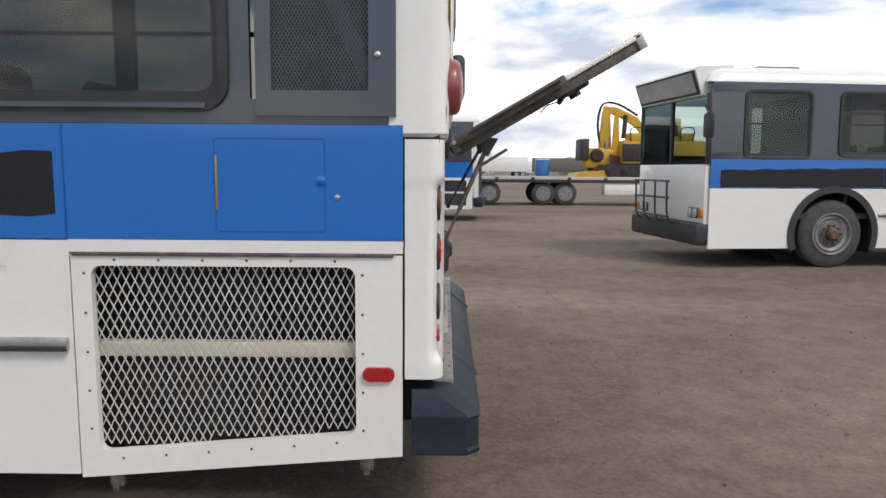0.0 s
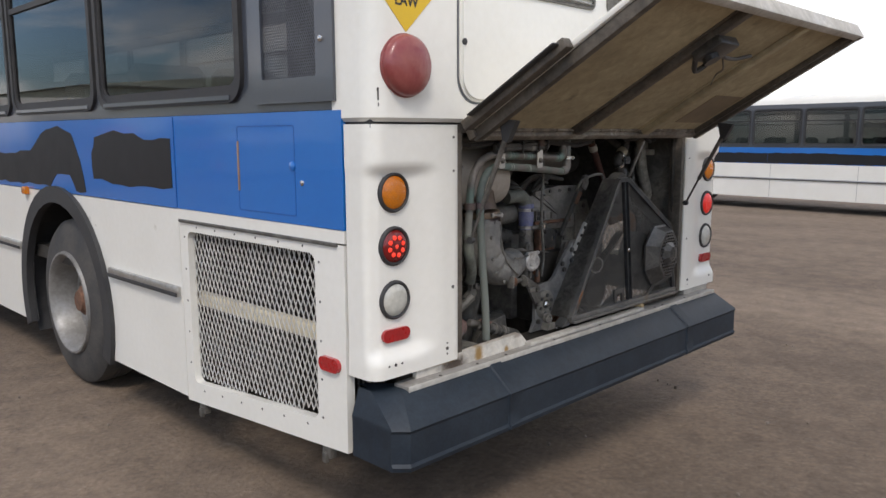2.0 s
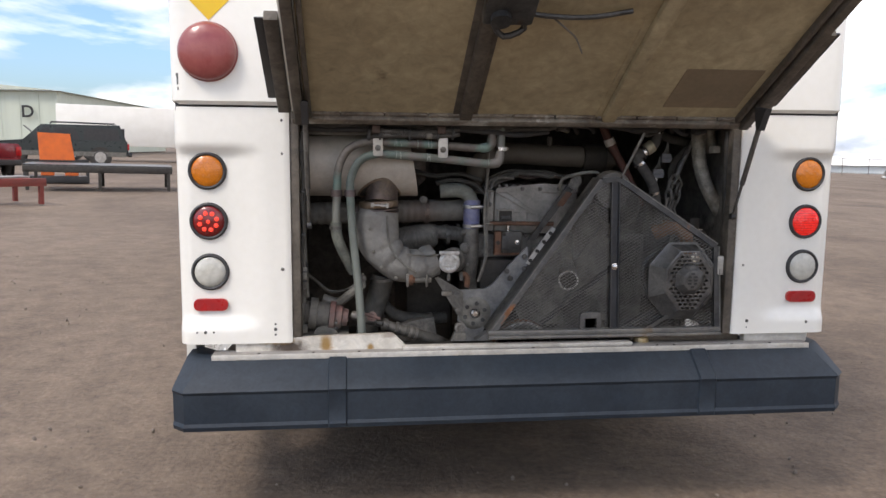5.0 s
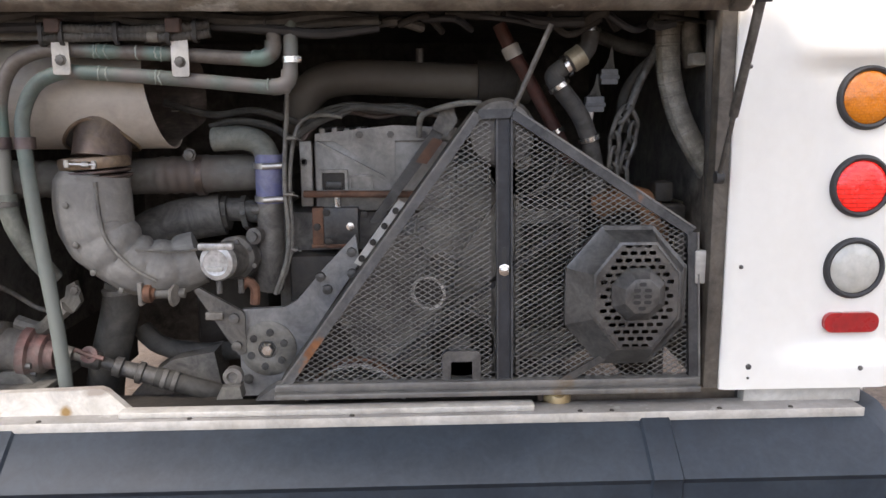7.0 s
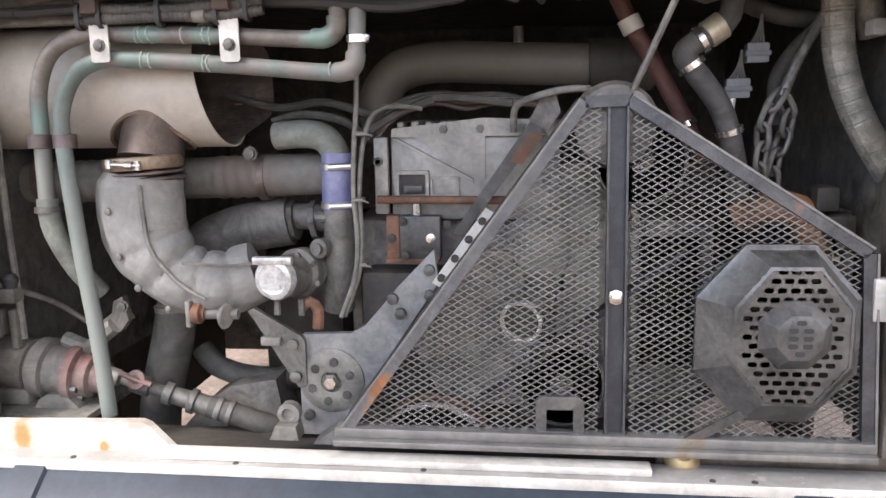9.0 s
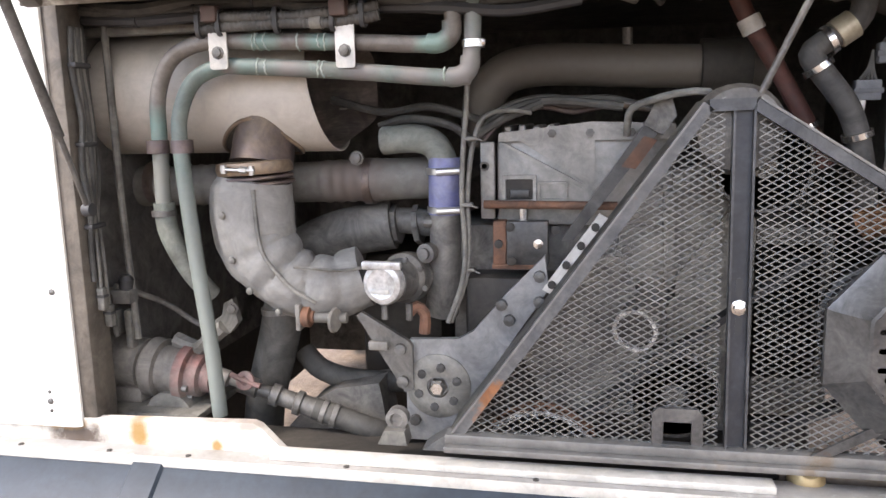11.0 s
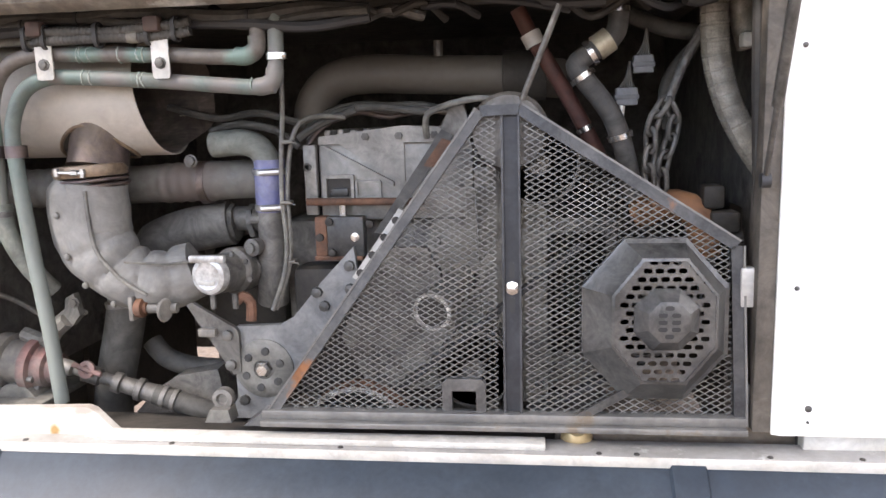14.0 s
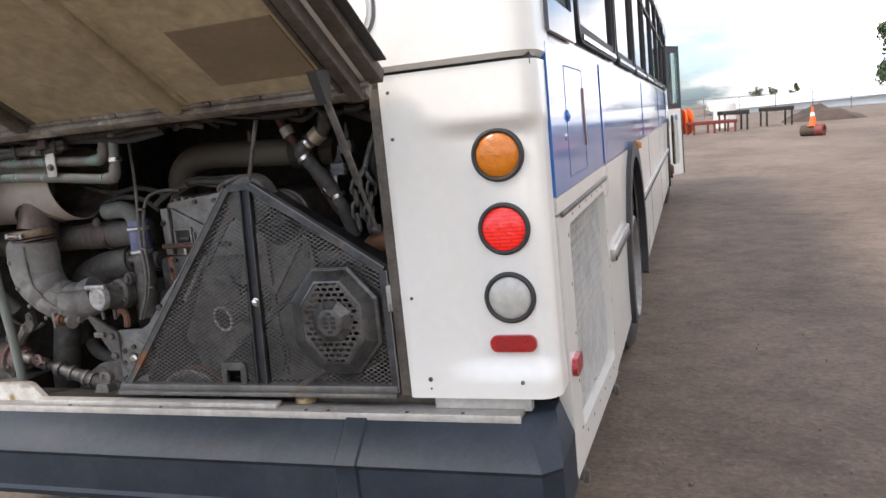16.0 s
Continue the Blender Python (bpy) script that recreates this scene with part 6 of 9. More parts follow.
def muffler():
    m = thing("muffler", "dusty heat-stained steel muffler on its side", "muffler", Matrix.Translation((-0.68, 0.24, 1.2)))
    inv = Matrix.Translation((0.68, -0.24, -1.2))
    def put(name, bm, material, parent, label=""):
        bm.transform(inv)
        return part(name, bm, material, parent, label)
    bm = bmesh.new()
    rows = []
    for i in range(26):
        f = i / 25
        row = []
        for k in range(49):
            a = radians(-180 + 360 * k / 48)
            end = -0.402 - 0.022 * math.sin(a)
            row.append(bm.verts.new((-0.95 + (end + 0.95) * f, 0.24 + 0.127 * math.cos(a), 1.318 + 0.127 * math.sin(a))))
        rows.append(row)
    for a, b in zip(rows, rows[1:]):
        for k in range(48):
            bm.faces.new((a[k], a[k + 1], b[k + 1], b[k]))
    bmesh.ops.remove_doubles(bm, verts=bm.verts[:], dist=1e-5)
    bmesh.ops.solidify(bm, geom=bm.faces[:], thickness=0.003)
    put("shell", bm, MUFFLER, m)
    # the far half runs on past the cut end
    bm = bmesh.new()
    rows = []
    for i in range(14):
        row = []
        for k in range(37):
            a = radians(-112 + 190 * k / 36)
            end = -0.333 - 0.052 * smoothstep(-0.45, -0.95, math.sin(a)) - 0.02 * smoothstep(0.5, 1.0, math.sin(a))
            r = 0.122 + 0.006 * noise.noise((i * 0.3, a * 2, 0)) * i / 13
            row.append(bm.verts.new((-0.62 + (end + 0.62) * i / 13, 0.24 + r * math.cos(a), 1.318 + r * math.sin(a))))
        rows.append(row)
    for a, b in zip(rows, rows[1:]):
        for k in range(36):
            bm.faces.new((a[k], a[k + 1], b[k + 1], b[k]))
    bmesh.ops.solidify(bm, geom=bm.faces[:], thickness=0.003)
    put("heat_shield", bm, BROWNSHEET, m, "dark brown open end of the heat shield")
    bm = bmesh.new()
    box(bm, -0.96, -0.56, 0.10, 0.13, 1.432, 1.448, 0.003)
    put("strap", bm, DUSTY, m, "long mounting strap")
    bm = lathe(bmesh.new(), (-0.520, 0.192, 1.285), (-0.07, -0.27, -1), [(0.010, 0.062), (0.115, 0.064), (0.12, 0.066)], 32)
    o = put("outlet", bm, HEATED, m, "heat-blued outlet stub")
    # round the stub: burnt rim, and a dark sheet on the shell painting the hole's shade
    def on_shell(f, a, r):
        y = 0.190 + 0.066 * f * math.sin(a)
        return (-0.534 + 0.083 * f * math.cos(a), y, 1.318 - math.sqrt(r * r - (y - 0.24) ** 2))
    rim = [on_shell(1, 2 * math.pi * k / 40, 0.129) for k in range(41)]
    put("weld_rim", ctube(rim, 0.0042, 8, smooth=False), RIMTAN, o, "tan burnt rim")
    bm = bmesh.new()
    loops = [[bm.verts.new(on_shell(f, 2 * math.pi * k / 40, 0.1285)) for k in range(40)] for f in (0.35, 0.7, 1.0)]
    for a, b in zip(loops, loops[1:]):
        for k in range(40):
            bm.faces.new((a[k], a[(k + 1) % 40], b[(k + 1) % 40], b[k]))
    put("gap", bm, GRIME_SHADE, o, "dark sheet round the stub, painted shade of the hole")
    bm = bmesh.new()
    lathe(bm, (-0.540, 0.15, 1.178), (0.06, 0, -1), [(0, 0.066), (0.002, 0.076), (0.014, 0.079), (0.026, 0.076), (0.027, 0.070)], 36)
    c = put("band_clamp", bm, RIMTAN, m, "tan band clamp with a bright tee bolt")
    for dz, r in ((0.030, 0.077), (0.042, 0.080)):
        put("pipe_flange", lathe(bmesh.new(), (-0.540 + 0.06 * dz, 0.15, 1.178 - dz), (0.06, 0, -1), [(0, r - 0.006), (0.002, r), (0.006, r), (0.009, r - 0.006)], 36), HEATED, c)
    bm = ctube([(-0.572, 0.067, 1.166), (-0.502, 0.067, 1.163)], 0.0036, 10, smooth=False)
    cyl(bm, (-0.566, 0.067, 1.158), (-0.566, 0.067, 1.174), 0.0065, n=8)
    cyl(bm, (-0.533, 0.0675, 1.1645), (-0.518, 0.0675, 1.164), 0.0068, n=6)
    cyl(bm, (-0.509, 0.069, 1.154), (-0.509, 0.069, 1.172), 0.0055, n=8)
    put("tee_bolt", bm, ALU, c)


muffler()


def exhaust():
    e = thing("exhaust_elbow", "exhaust elbow wrapped in a quilted dusty heat blanket", "exhaust pipe", Matrix.Translation((-0.5, 0.14, 0.9)))
    inv = Matrix.Translation((0.5, -0.14, -0.9))
    path = [(-0.542, 0.145, 1.140), (-0.552, 0.14, 1.06), (-0.525, 0.14, 0.985), (-0.465, 0.14, 0.928), (-0.39, 0.145, 0.915), (-0.315, 0.16, 0.938)]
    def wrinkle(s, a):
        ca, sa = math.cos(a), math.sin(a)
        f = 1.03 + 0.07 * noise.noise((s * 14, ca * 1.3, sa * 1.3)) + 0.035 * noise.noise((s * 34, ca * 3, sa * 3))
        flare = -0.12 * math.exp(-(s / 0.018) ** 2) + 0.05 * math.exp(-((s - 0.04) / 0.03) ** 2) * math.sin(a * 3 + 1) + 0.10 * math.exp(-((s - 0.13) / 0.07) ** 2)
        crease = 0.10 * (abs(math.sin(s * 62 + 1.6 * math.sin(a * 1.0 + 0.6))) ** 0.6 - 0.6) * smoothstep(0.10, 0.17, s) * smoothstep(0.40, 0.32, s)
        long = 0.08 * (abs(math.sin(a * 2.5 + 1.5 * noise.noise((s * 8, 2, 0)))) ** 0.5 - 0.6) * smoothstep(0.16, 0.10, s)
        pleat = 0.22 * (0.5 - abs(math.sin(s * 46 + 0.9 * math.sin(a))) ** 0.45) * smoothstep(0.12, 0.2, s) * smoothstep(0.42, 0.34, s) * smoothstep(-0.2, 0.7, -math.sin(a))
        return f + flare + crease * 0.3 + long - pleat
    bm = ctube(path, (0.073, 0.060), 56, 0.006, wave=wrinkle)
    skin = [v.co.copy() for v in bm.verts]
    def front(x, z, lift=0.0):
        """The blanket's rear-facing surface at x, z."""
        near = [p.y for p in skin if abs(p.x - x) < 0.012 and abs(p.z - z) < 0.012]
        return (x, (min(near) if near else 0.10) - lift, z)
    bm.transform(inv)
    b = part("heat_blanket", bm, BLANKET, e, smooth=60)
    # the collar: two stiff wings lapped at the front
    for a0, a1, lift, drop in ((-8, 118, 0.002, 0.085), (-122, 4, 0.007, 0.100)):
        bm = bmesh.new()
        rows = []
        for i in range(21):
            f = i / 20
            a = radians(a0 + (a1 - a0) * f)
            row = []
            for k in range(9):
                g = k / 8
                edge = f if a1 > 90 else 1 - f
                wing = (0.026 if a1 > 90 else 0.0) * smoothstep(0.5, 1.0, edge) * math.sin(math.pi * (0.25 + 0.6 * g))
                r = 0.071 + lift + (0.008 if a1 > 90 else 0.003) * g + wing + 0.0035 * noise.noise((f * 5, g * 3, a0))
                z = 1.142 - 0.012 * abs(math.sin(a)) - (drop + 0.016 * noise.noise((f * 4, 7, a0))) * g
                row.append(bm.verts.new((-0.544 - r * math.sin(a), 0.143 - r * 0.92 * math.cos(a), z)))
            rows.append(row)
        for a, c in zip(rows, rows[1:]):
            for k in range(8):
                bm.faces.new((a[k], a[k + 1], c[k + 1], c[k]))
        bmesh.ops.recalc_face_normals(bm, faces=bm.faces)
        bmesh.ops.solidify(bm, geom=bm.faces[:], thickness=0.004)
        bm.transform(inv)
        part("collar_flap", bm, BLANKET, b, "stiff lapped collar flap", smooth=60)
    seam = spline([front(x, z, 0.001) for x, z in ((-0.51, 1.125), (-0.507, 1.06), (-0.497, 1.005), (-0.472, 0.965), (-0.435, 0.928), (-0.392, 0.90))], 0.02)
    bm = ctube([tuple(p) for p in seam], 0.0045, 8)
    bm.transform(inv)
    part("seam", bm, DUSTY, b, "stitched seam")
    bm = ctube([(-0.43, 0.06, 0.975), (-0.39, 0.07, 0.97), (-0.34, 0.085, 0.965), (-0.30, 0.09, 0.97)], 0.0035, 6)
    bm.transform(inv)
    part("lace", bm, DUSTY, b)
    for x, z in ((-0.575, 1.075), (-0.562, 0.985), (-0.53, 0.922), (-0.475, 0.878)):
        bm = lathe(bmesh.new(), front(x, z), (-0.2, -1, 0), [(0, 0.008), (0.004, 0.007), (0.006, 0.003), (0.0065, 0)], 12)
        bm.transform(inv)
        part("button", bm, DUSTY, b)
    d = tagged(part("down_pipe", ctube([(-0.520, 0.22, 0.865), (-0.54, 0.22, 0.78), (-0.583, 0.23, 0.64), (-0.600, 0.24, 0.55)], 0.045, 24), HOSE), "grey dusty down pipe", "exhaust pipe")
    part("flange", lathe(bmesh.new(), (-0.516, 0.22, 0.86), (0.1, 0, -1), [(0, 0.05), (0.002, 0.058), (0.014, 0.058), (0.016, 0.046)], 28), STEEL, d)
    # corrugated run behind
    def ribs(s, a):
        return 1 + (0.07 * (0.5 + 0.5 * math.sin(s * 2 * math.pi / 0.028)) if (0.08 < s < 0.30 or 0.56 < s < 0.70) else 0.0)
    bm = ctube([(-1.0, 0.30, 1.112), (-0.6, 0.30, 1.118), (-0.18, 0.29, 1.13)], 0.045, 26, 0.006, wave=ribs)
    c = tagged(part("charge_pipe", bm, stained(mat("pipe_khaki", (0.165, 0.162, 0.143), 0.65, col2=(0.11, 0.10, 0.085), scale=9, bump=0.1, grime=0.25), (0.11, 0.085, 0.07), [(-0.37, 0.29, 1.125, 0.075, 0.2, 0.1)], 1.2)), "dusty corrugated charge air pipe", "pipe")
    for x in (-0.345, -0.63, -0.86):
        part("hose_clamp", lathe(bmesh.new(), (x, 0.295, 1.122), (1, 0, 0), [(0, 0.046), (0.001, 0.051), (0.018, 0.051), (0.019, 0.046)], 28), HEATED, c)
    bolt(c, -0.352, 0.25, 1.175, 0.012)


exhaust()


SOLDER = mat("crusty_solder", (0.42, 0.43, 0.39), 0.6, 0.1, col2=(0.24, 0.29, 0.25), scale=30, fine=150, amount=0.8, bump=0.1)


def coolant_pipes():
    paths = [
        ("coolant_pipe", "tarnished brown and green copper coolant pipe", BROWNPIPE, [(-0.108, 0.065, 1.47), (-0.106, 0.06, 1.41), (-0.135, 0.06, 1.387), (-0.30, 0.06, 1.396), (-0.50, 0.06, 1.405), (-0.585, 0.06, 1.407), (-0.655, 0.06, 1.378), (-0.692, 0.065, 1.31), (-0.700, 0.07, 1.215), (-0.706, 0.075, 1.085)]),
        ("coolant_pipe", "green verdigris copper coolant pipe", COPPER, [(-0.067, 0.065, 1.47), (-0.072, 0.06, 1.36), (-0.080, 0.06, 1.335), (-0.105, 0.06, 1.326), (-0.31, 0.06, 1.345), (-0.50, 0.06, 1.359), (-0.556, 0.06, 1.36), (-0.612, 0.06, 1.335), (-0.645, 0.06, 1.275), (-0.650, 0.06, 1.205), (-0.637, 0.06, 1.012), (-0.618, 0.06, 0.82), (-0.608, 0.06, 0.66)]),
    ]
    things = []
    for k, (n, lab, m, pts) in enumerate(paths):
        t = tagged(part(n, ctube(pts, 0.0155, 18, 0.012), m), lab, "pipe", "coolant pipes")
        things.append(t)
    # crusty solder runs, uneven round the joints
    rnd = random.Random(17)
    for k, x in ((0, -0.482), (0, -0.472), (0, -0.456), (0, -0.393), (0, -0.350), (0, -0.342), (0, -0.150), (0, -0.128), (1, -0.476), (1, -0.458), (1, -0.357), (1, -0.346), (1, -0.118)):
        z = (1.396 - 0.045 * (x + 0.30)) if k == 0 else (1.345 - 0.078 * (x + 0.31))
        a0, a1 = rnd.uniform(-20, 40), rnd.uniform(110, 200)
        lean = rnd.uniform(-0.003, 0.003)
        pts = []
        for i in range(13):
            a = radians(a0 + (a1 - a0) * i / 12)
            pts.append((x + lean * math.sin(a * 1.3) + rnd.uniform(-0.0012, 0.0012), 0.06 - 0.0158 * math.sin(a), z + 0.0158 * math.cos(a)))
        part("solder_run", ctube(pts, 0.0017, 6, wave=lambda s, a: 1 + 0.55 * noise.noise((s * 120, x * 50, 0))), SOLDER, things[k])
    for k, pts in ((0, [(-0.150, 0.06, 1.388), (-0.128, 0.06, 1.388), (-0.108, 0.06, 1.402), (-0.106, 0.06, 1.425)]), (1, [(-0.112, 0.06, 1.327), (-0.093, 0.06, 1.329), (-0.077, 0.06, 1.340), (-0.073, 0.06, 1.362)])):
        part("elbow_fitting", ctube(pts, 0.0180, 18, 0.006), things[k].data.materials[0], things[k])
    for k, x in ((0, -0.702), (1, -0.650)):
        part("collar", lathe(bmesh.new(), (x, 0.066, 1.225), (0, 0, -1), [(0, 0.0155), (0.001, 0.022), (0.026, 0.022), (0.027, 0.0155)], 18), HEATED, things[k])
    h = tagged(part("rubber_hose", ctube([(-0.705, 0.075, 1.10), (-0.702, 0.076, 1.05), (-0.69, 0.08, 1.01), (-0.665, 0.09, 0.955), (-0.64, 0.12, 0.90)], 0.021, 16), GREENHOSE), "dusty green rubber hose end", "hose")
    part("hose_clamp", lathe(bmesh.new(), (-0.706, 0.075, 1.085), (0, 0, -1), [(0, 0.021), (0.001, 0.0245), (0.012, 0.0245), (0.013, 0.021)], 18), STEEL, h)
    part("hose_clamp", lathe(bmesh.new(), (-0.068, 0.06, 1.392), (0, 0, -1), [(0, 0.0155), (0.001, 0.021), (0.014, 0.021), (0.015, 0.0155)], 18), CHROME, things[1])
    bolt(things[1], -0.05, 0.045, 1.385, 0.006, CHROME, (1, 0, 0))
    for x, z in ((-0.545, 1.390), (-0.298, 1.385)):
        bm = bmesh.new()
        plate(bm, rounded(x - 0.018, x + 0.018, z - 0.036, z + 0.045, 0.006), 0.004, rear_of(0.040))
        b = tagged(part("pipe_bracket", bm, STRIP), "pale zinc pipe bracket with a bolt", "bracket", "pipe brackets")
        bolt(b, x, 0.036, z - 0.006, 0.009)


coolant_pipes()


def upper_hose():
    h = thing("coolant_hose", "dusty elbow pipe with a blue silicone sleeve and bright clamps", "hose", Matrix.Translation((-0.157, 0.22, 0.85)))
    inv = Matrix.Translation((0.157, -0.22, -0.85))
    def put(name, bm, material, label=""):
        bm.transform(inv)
        return part(name, bm, material, h, label)
    put("elbow", ctube([(-0.285, 0.23, 1.212), (-0.215, 0.22, 1.215), (-0.175, 0.22, 1.200), (-0.157, 0.22, 1.16), (-0.156, 0.22, 1.10)], 0.029, 24, 0.008), GREENHOSE)
    put("sleeve", ctube([(-0.155, 0.22, 1.176), (-0.156, 0.22, 1.115), (-0.157, 0.22, 1.06)], 0.034, 24, 0.01), BLUEHOSE, "blue silicone sleeve")
    put("casting", ctube([(-0.157, 0.22, 1.065), (-0.158, 0.22, 0.98), (-0.163, 0.22, 0.90), (-0.17, 0.23, 0.85)], (0.031, 0.036), 24, 0.012), CAST, "brown grey cast pipe")
    for z in (1.149, 1.070):
        c = bmesh.new()
        lathe(c, (-0.156, 0.22, z + 0.007), (0, 0, -1), [(0, 0.034), (0.001, 0.0375), (0.013, 0.0375), (0.014, 0.034)], 24)
        put("hose_clamp", c, ALU, "bright hose clamp")
        c = ctube([(-0.166, 0.182, z), (-0.112, 0.188, z + 0.002)], 0.0075, 10, smooth=False)
        put("clamp_screw", c, ALU)
    put("boss", lathe(bmesh.new(), (-0.185, 0.19, 0.985), (-0.3, -1, 0), [(0, 0.02), (0.02, 0.02), (0.022, 0.012), (0.03, 0.012), (0.031, 0)], 16), CAST)
    put("lug", lathe(bmesh.new(), (-0.20, 0.20, 0.935), (0, -1, 0), [(0, 0.022), (0.014, 0.022), (0.015, 0.010), (0.010, 0.0)], 18), CAST)
    put("fitting", ctube([(-0.20, 0.21, 1.045), (-0.165, 0.21, 1.042)], 0.012, 10, smooth=False), STEEL)


upper_hose()


def filler_cap():
    f = thing("oil_filler", "bright scratched oil filler cap on a cast neck", "filler cap", Matrix.Translation((-0.262, 0.09, 0.9)))
    inv = Matrix.Translation((0.262, -0.09, -0.9))
    def put(name, bm, material, label=""):
        bm.transform(inv)
        return part(name, bm, material, f, label)
    put("neck", lathe(bmesh.new(), (-0.215, 0.26, 0.928), (-0.28, -1, 0.05), [(0, 0.045), (0.05, 0.046), (0.06, 0.052), (0.09, 0.052), (0.10, 0.044), (0.15, 0.042)], 28), CAST)
    put("cap", lathe(bmesh.new(), (-0.258, 0.118, 0.936), (-0.2, -1, 0.02), [(0, 0.030), (0.002, 0.042), (0.016, 0.0435), (0.024, 0.040), (0.027, 0.030), (0.024, 0.022), (0.026, 0.0)], 32), BRIGHT, "bright scratched cap")
    bm = cbox(-0.302, -0.222, 0.088, 0.104, 0.966, 0.982, 0.004)
    put("lever", bm, BRIGHT)
    bm = cbox(-0.283, -0.247, 0.087, 0.093, 0.918, 0.927, 0.001)
    put("tag_plate", bm, STRIP)
    for a in range(5):
        t = radians(-60 + 50 * a)
        bm = lathe(bmesh.new(), (-0.222 + 0.05 * math.cos(t) * 0.8, 0.135, 0.93 + 0.048 * math.sin(t)), (-0.2, -1, 0), [(0, 0.006), (0.006, 0.006), (0.007, 0)], 8)
        put("bolt", bm, STEEL)
    for x in (-0.262, -0.212):
        put("stud", ctube([(x, 0.11, 0.895), (x, 0.11, 0.862)], 0.007, 8, smooth=False), STEEL)
    put("bracket", ctube([(-0.215, 0.12, 0.875), (-0.20, 0.125, 0.885), (-0.185, 0.13, 0.87), (-0.187, 0.13, 0.83)], 0.012, 8), RUST)


filler_cap()


def engine():
    e = thing("engine", "grimy grey diesel engine with a cast valve cover", "engine", Matrix.Translation((0.1, 0.5, 0.6)))
    inv = Matrix.Translation((-0.1, -0.5, -0.6))
    def put(name, bm, material, label="", smooth=35, parent=None):
        bm.transform(inv)
        return part(name, bm, material, parent or e, label, smooth)
    put("block", cbox(-0.16, 0.62, 0.30, 1.25, 0.62, 1.03, 0.02), CAST)
    bm = bmesh.new()
    box(bm, -0.055, 0.30, 0.262, 1.2, 1.03, 1.21, 0.012)
    put("valve_cover", bm, COVERALU, "dusty cast valve cover")
    # its ribbed lid, a slanting web and, on the end face, a recess whose shade is a dark plate
    bm = bmesh.new()
    plate(bm, [(-0.048, 1.222), (0.14, 1.242), (0.30, 1.235), (0.30, 1.205), (-0.05, 1.205)], 0.02, rear_of(0.272))
    lid = put("cover_lid", bm, COVERALU)
    for k in range(9):
        put("rib", cbox(-0.04 + k * 0.03, -0.025 + k * 0.03, 0.27, 0.5, 1.222, 1.236 + 0.002 * (k % 2), 0.003, 1), COVERALU, parent=lid)
    bm = plate(bmesh.new(), [(-0.046, 1.202), (-0.036, 1.202), (0.12, 1.118), (0.12, 1.108)], 0.012, rear_of(0.262))
    put("web", bm, COVERALU)
    bm = plate(bmesh.new(), [(-0.02, 1.215), (0.145, 1.225), (0.145, 1.12), (0.12, 1.125)], 0.006, rear_of(0.262))
    put("web", bm, COVERALU)
    bm = ring_plate(bmesh.new(), rounded(-0.042, 0.028, 1.078, 1.136, 0.004), rounded(-0.035, 0.021, 1.085, 1.128, 0.003), 0.012, rear_of(0.262))
    put("recess_rim", bm, COVERALU)
    put("recess", cbox(-0.034, 0.020, 0.2585, 0.2615, 1.086, 1.127), GRIME_SHADE, "dark plate, painted shade of a square recess")
    put("recess_block", cbox(-0.026, 0.014, 0.252, 0.262, 1.088, 1.106, 0.003), DARKSTEEL)
    bm = ring_plate(bmesh.new(), rounded(0.03, 0.09, 1.082, 1.122, 0.004), rounded(0.035, 0.085, 1.087, 1.117, 0.003), 0.008, rear_of(0.262))
    put("recess_rim", bm, COVERALU)
    put("side_plate", cbox(-0.088, -0.058, 0.255, 0.275, 1.045, 1.205, 0.004), COVERALU)
    put("hook", lathe(bmesh.new(), (-0.078, 0.252, 1.155), (0, -1, 0), [(0, 0.010), (0.004, 0.010), (0.004, 0.006), (0, 0.006)], 14), STEEL)
    # rusty rail and plate below
    put("rail", ctube([(-0.078, 0.235, 1.078), (0.05, 0.232, 1.077), (0.19, 0.225, 1.076)], 0.0085, 12), RUST, "rusty fuel rail")
    put("stud", ctube([(0.003, 0.24, 1.07), (0.003, 0.24, 1.045)], 0.009, 8, smooth=False), CHROME)
    put("plate", cbox(-0.058, -0.03, 0.215, 0.25, 0.955, 1.046, 0.004), RUST, "rust-coloured plate")
    p = put("plate", cbox(-0.03, 0.055, 0.212, 0.245, 0.955, 1.046, 0.004), DARKSTEEL, "grey mounting plate")
    put("bolt", lathe(bmesh.new(), (0.035, 0.211, 1.0), (0, -1, 0), [(0, 0.010), (0.002, 0.010), (0.003, 0.0)], 14), CHROME, "bright round plug")
    for x, z in ((-0.022, 1.035), (-0.018, 0.965), (0.07, 1.03), (-0.045, 1.0)):
        put("bolt", lathe(bmesh.new(), (x, 0.212, z), (0, -1, 0), [(0, 0.009), (0.008, 0.009), (0.009, 0.005), (0.0095, 0)], 8), GRIME_SHADE)
    put("rust_strip", cbox(-0.06, 0.05, 0.212, 0.25, 0.947, 0.957, 0.002), RUST)
    # manifold behind and blocky parts low down
    put("manifold", ctube([(-0.30, 0.34, 1.02), (-0.42, 0.33, 1.0), (-0.50, 0.32, 0.96), (-0.47, 0.32, 0.90)], 0.055, 20), CAST)
    put("manifold", ctube([(-0.40, 0.36, 1.02), (-0.28, 0.34, 1.03), (-0.16, 0.32, 1.02)], 0.03, 16), CAST)
    for x in (-0.30, -0.25, -0.20):
        put("manifold_flange", lathe(bmesh.new(), (x, 0.34, 1.02), (1, 0, 0.1), [(0, 0.03), (0.001, 0.045), (0.014, 0.045), (0.015, 0.03)], 8), CAST)
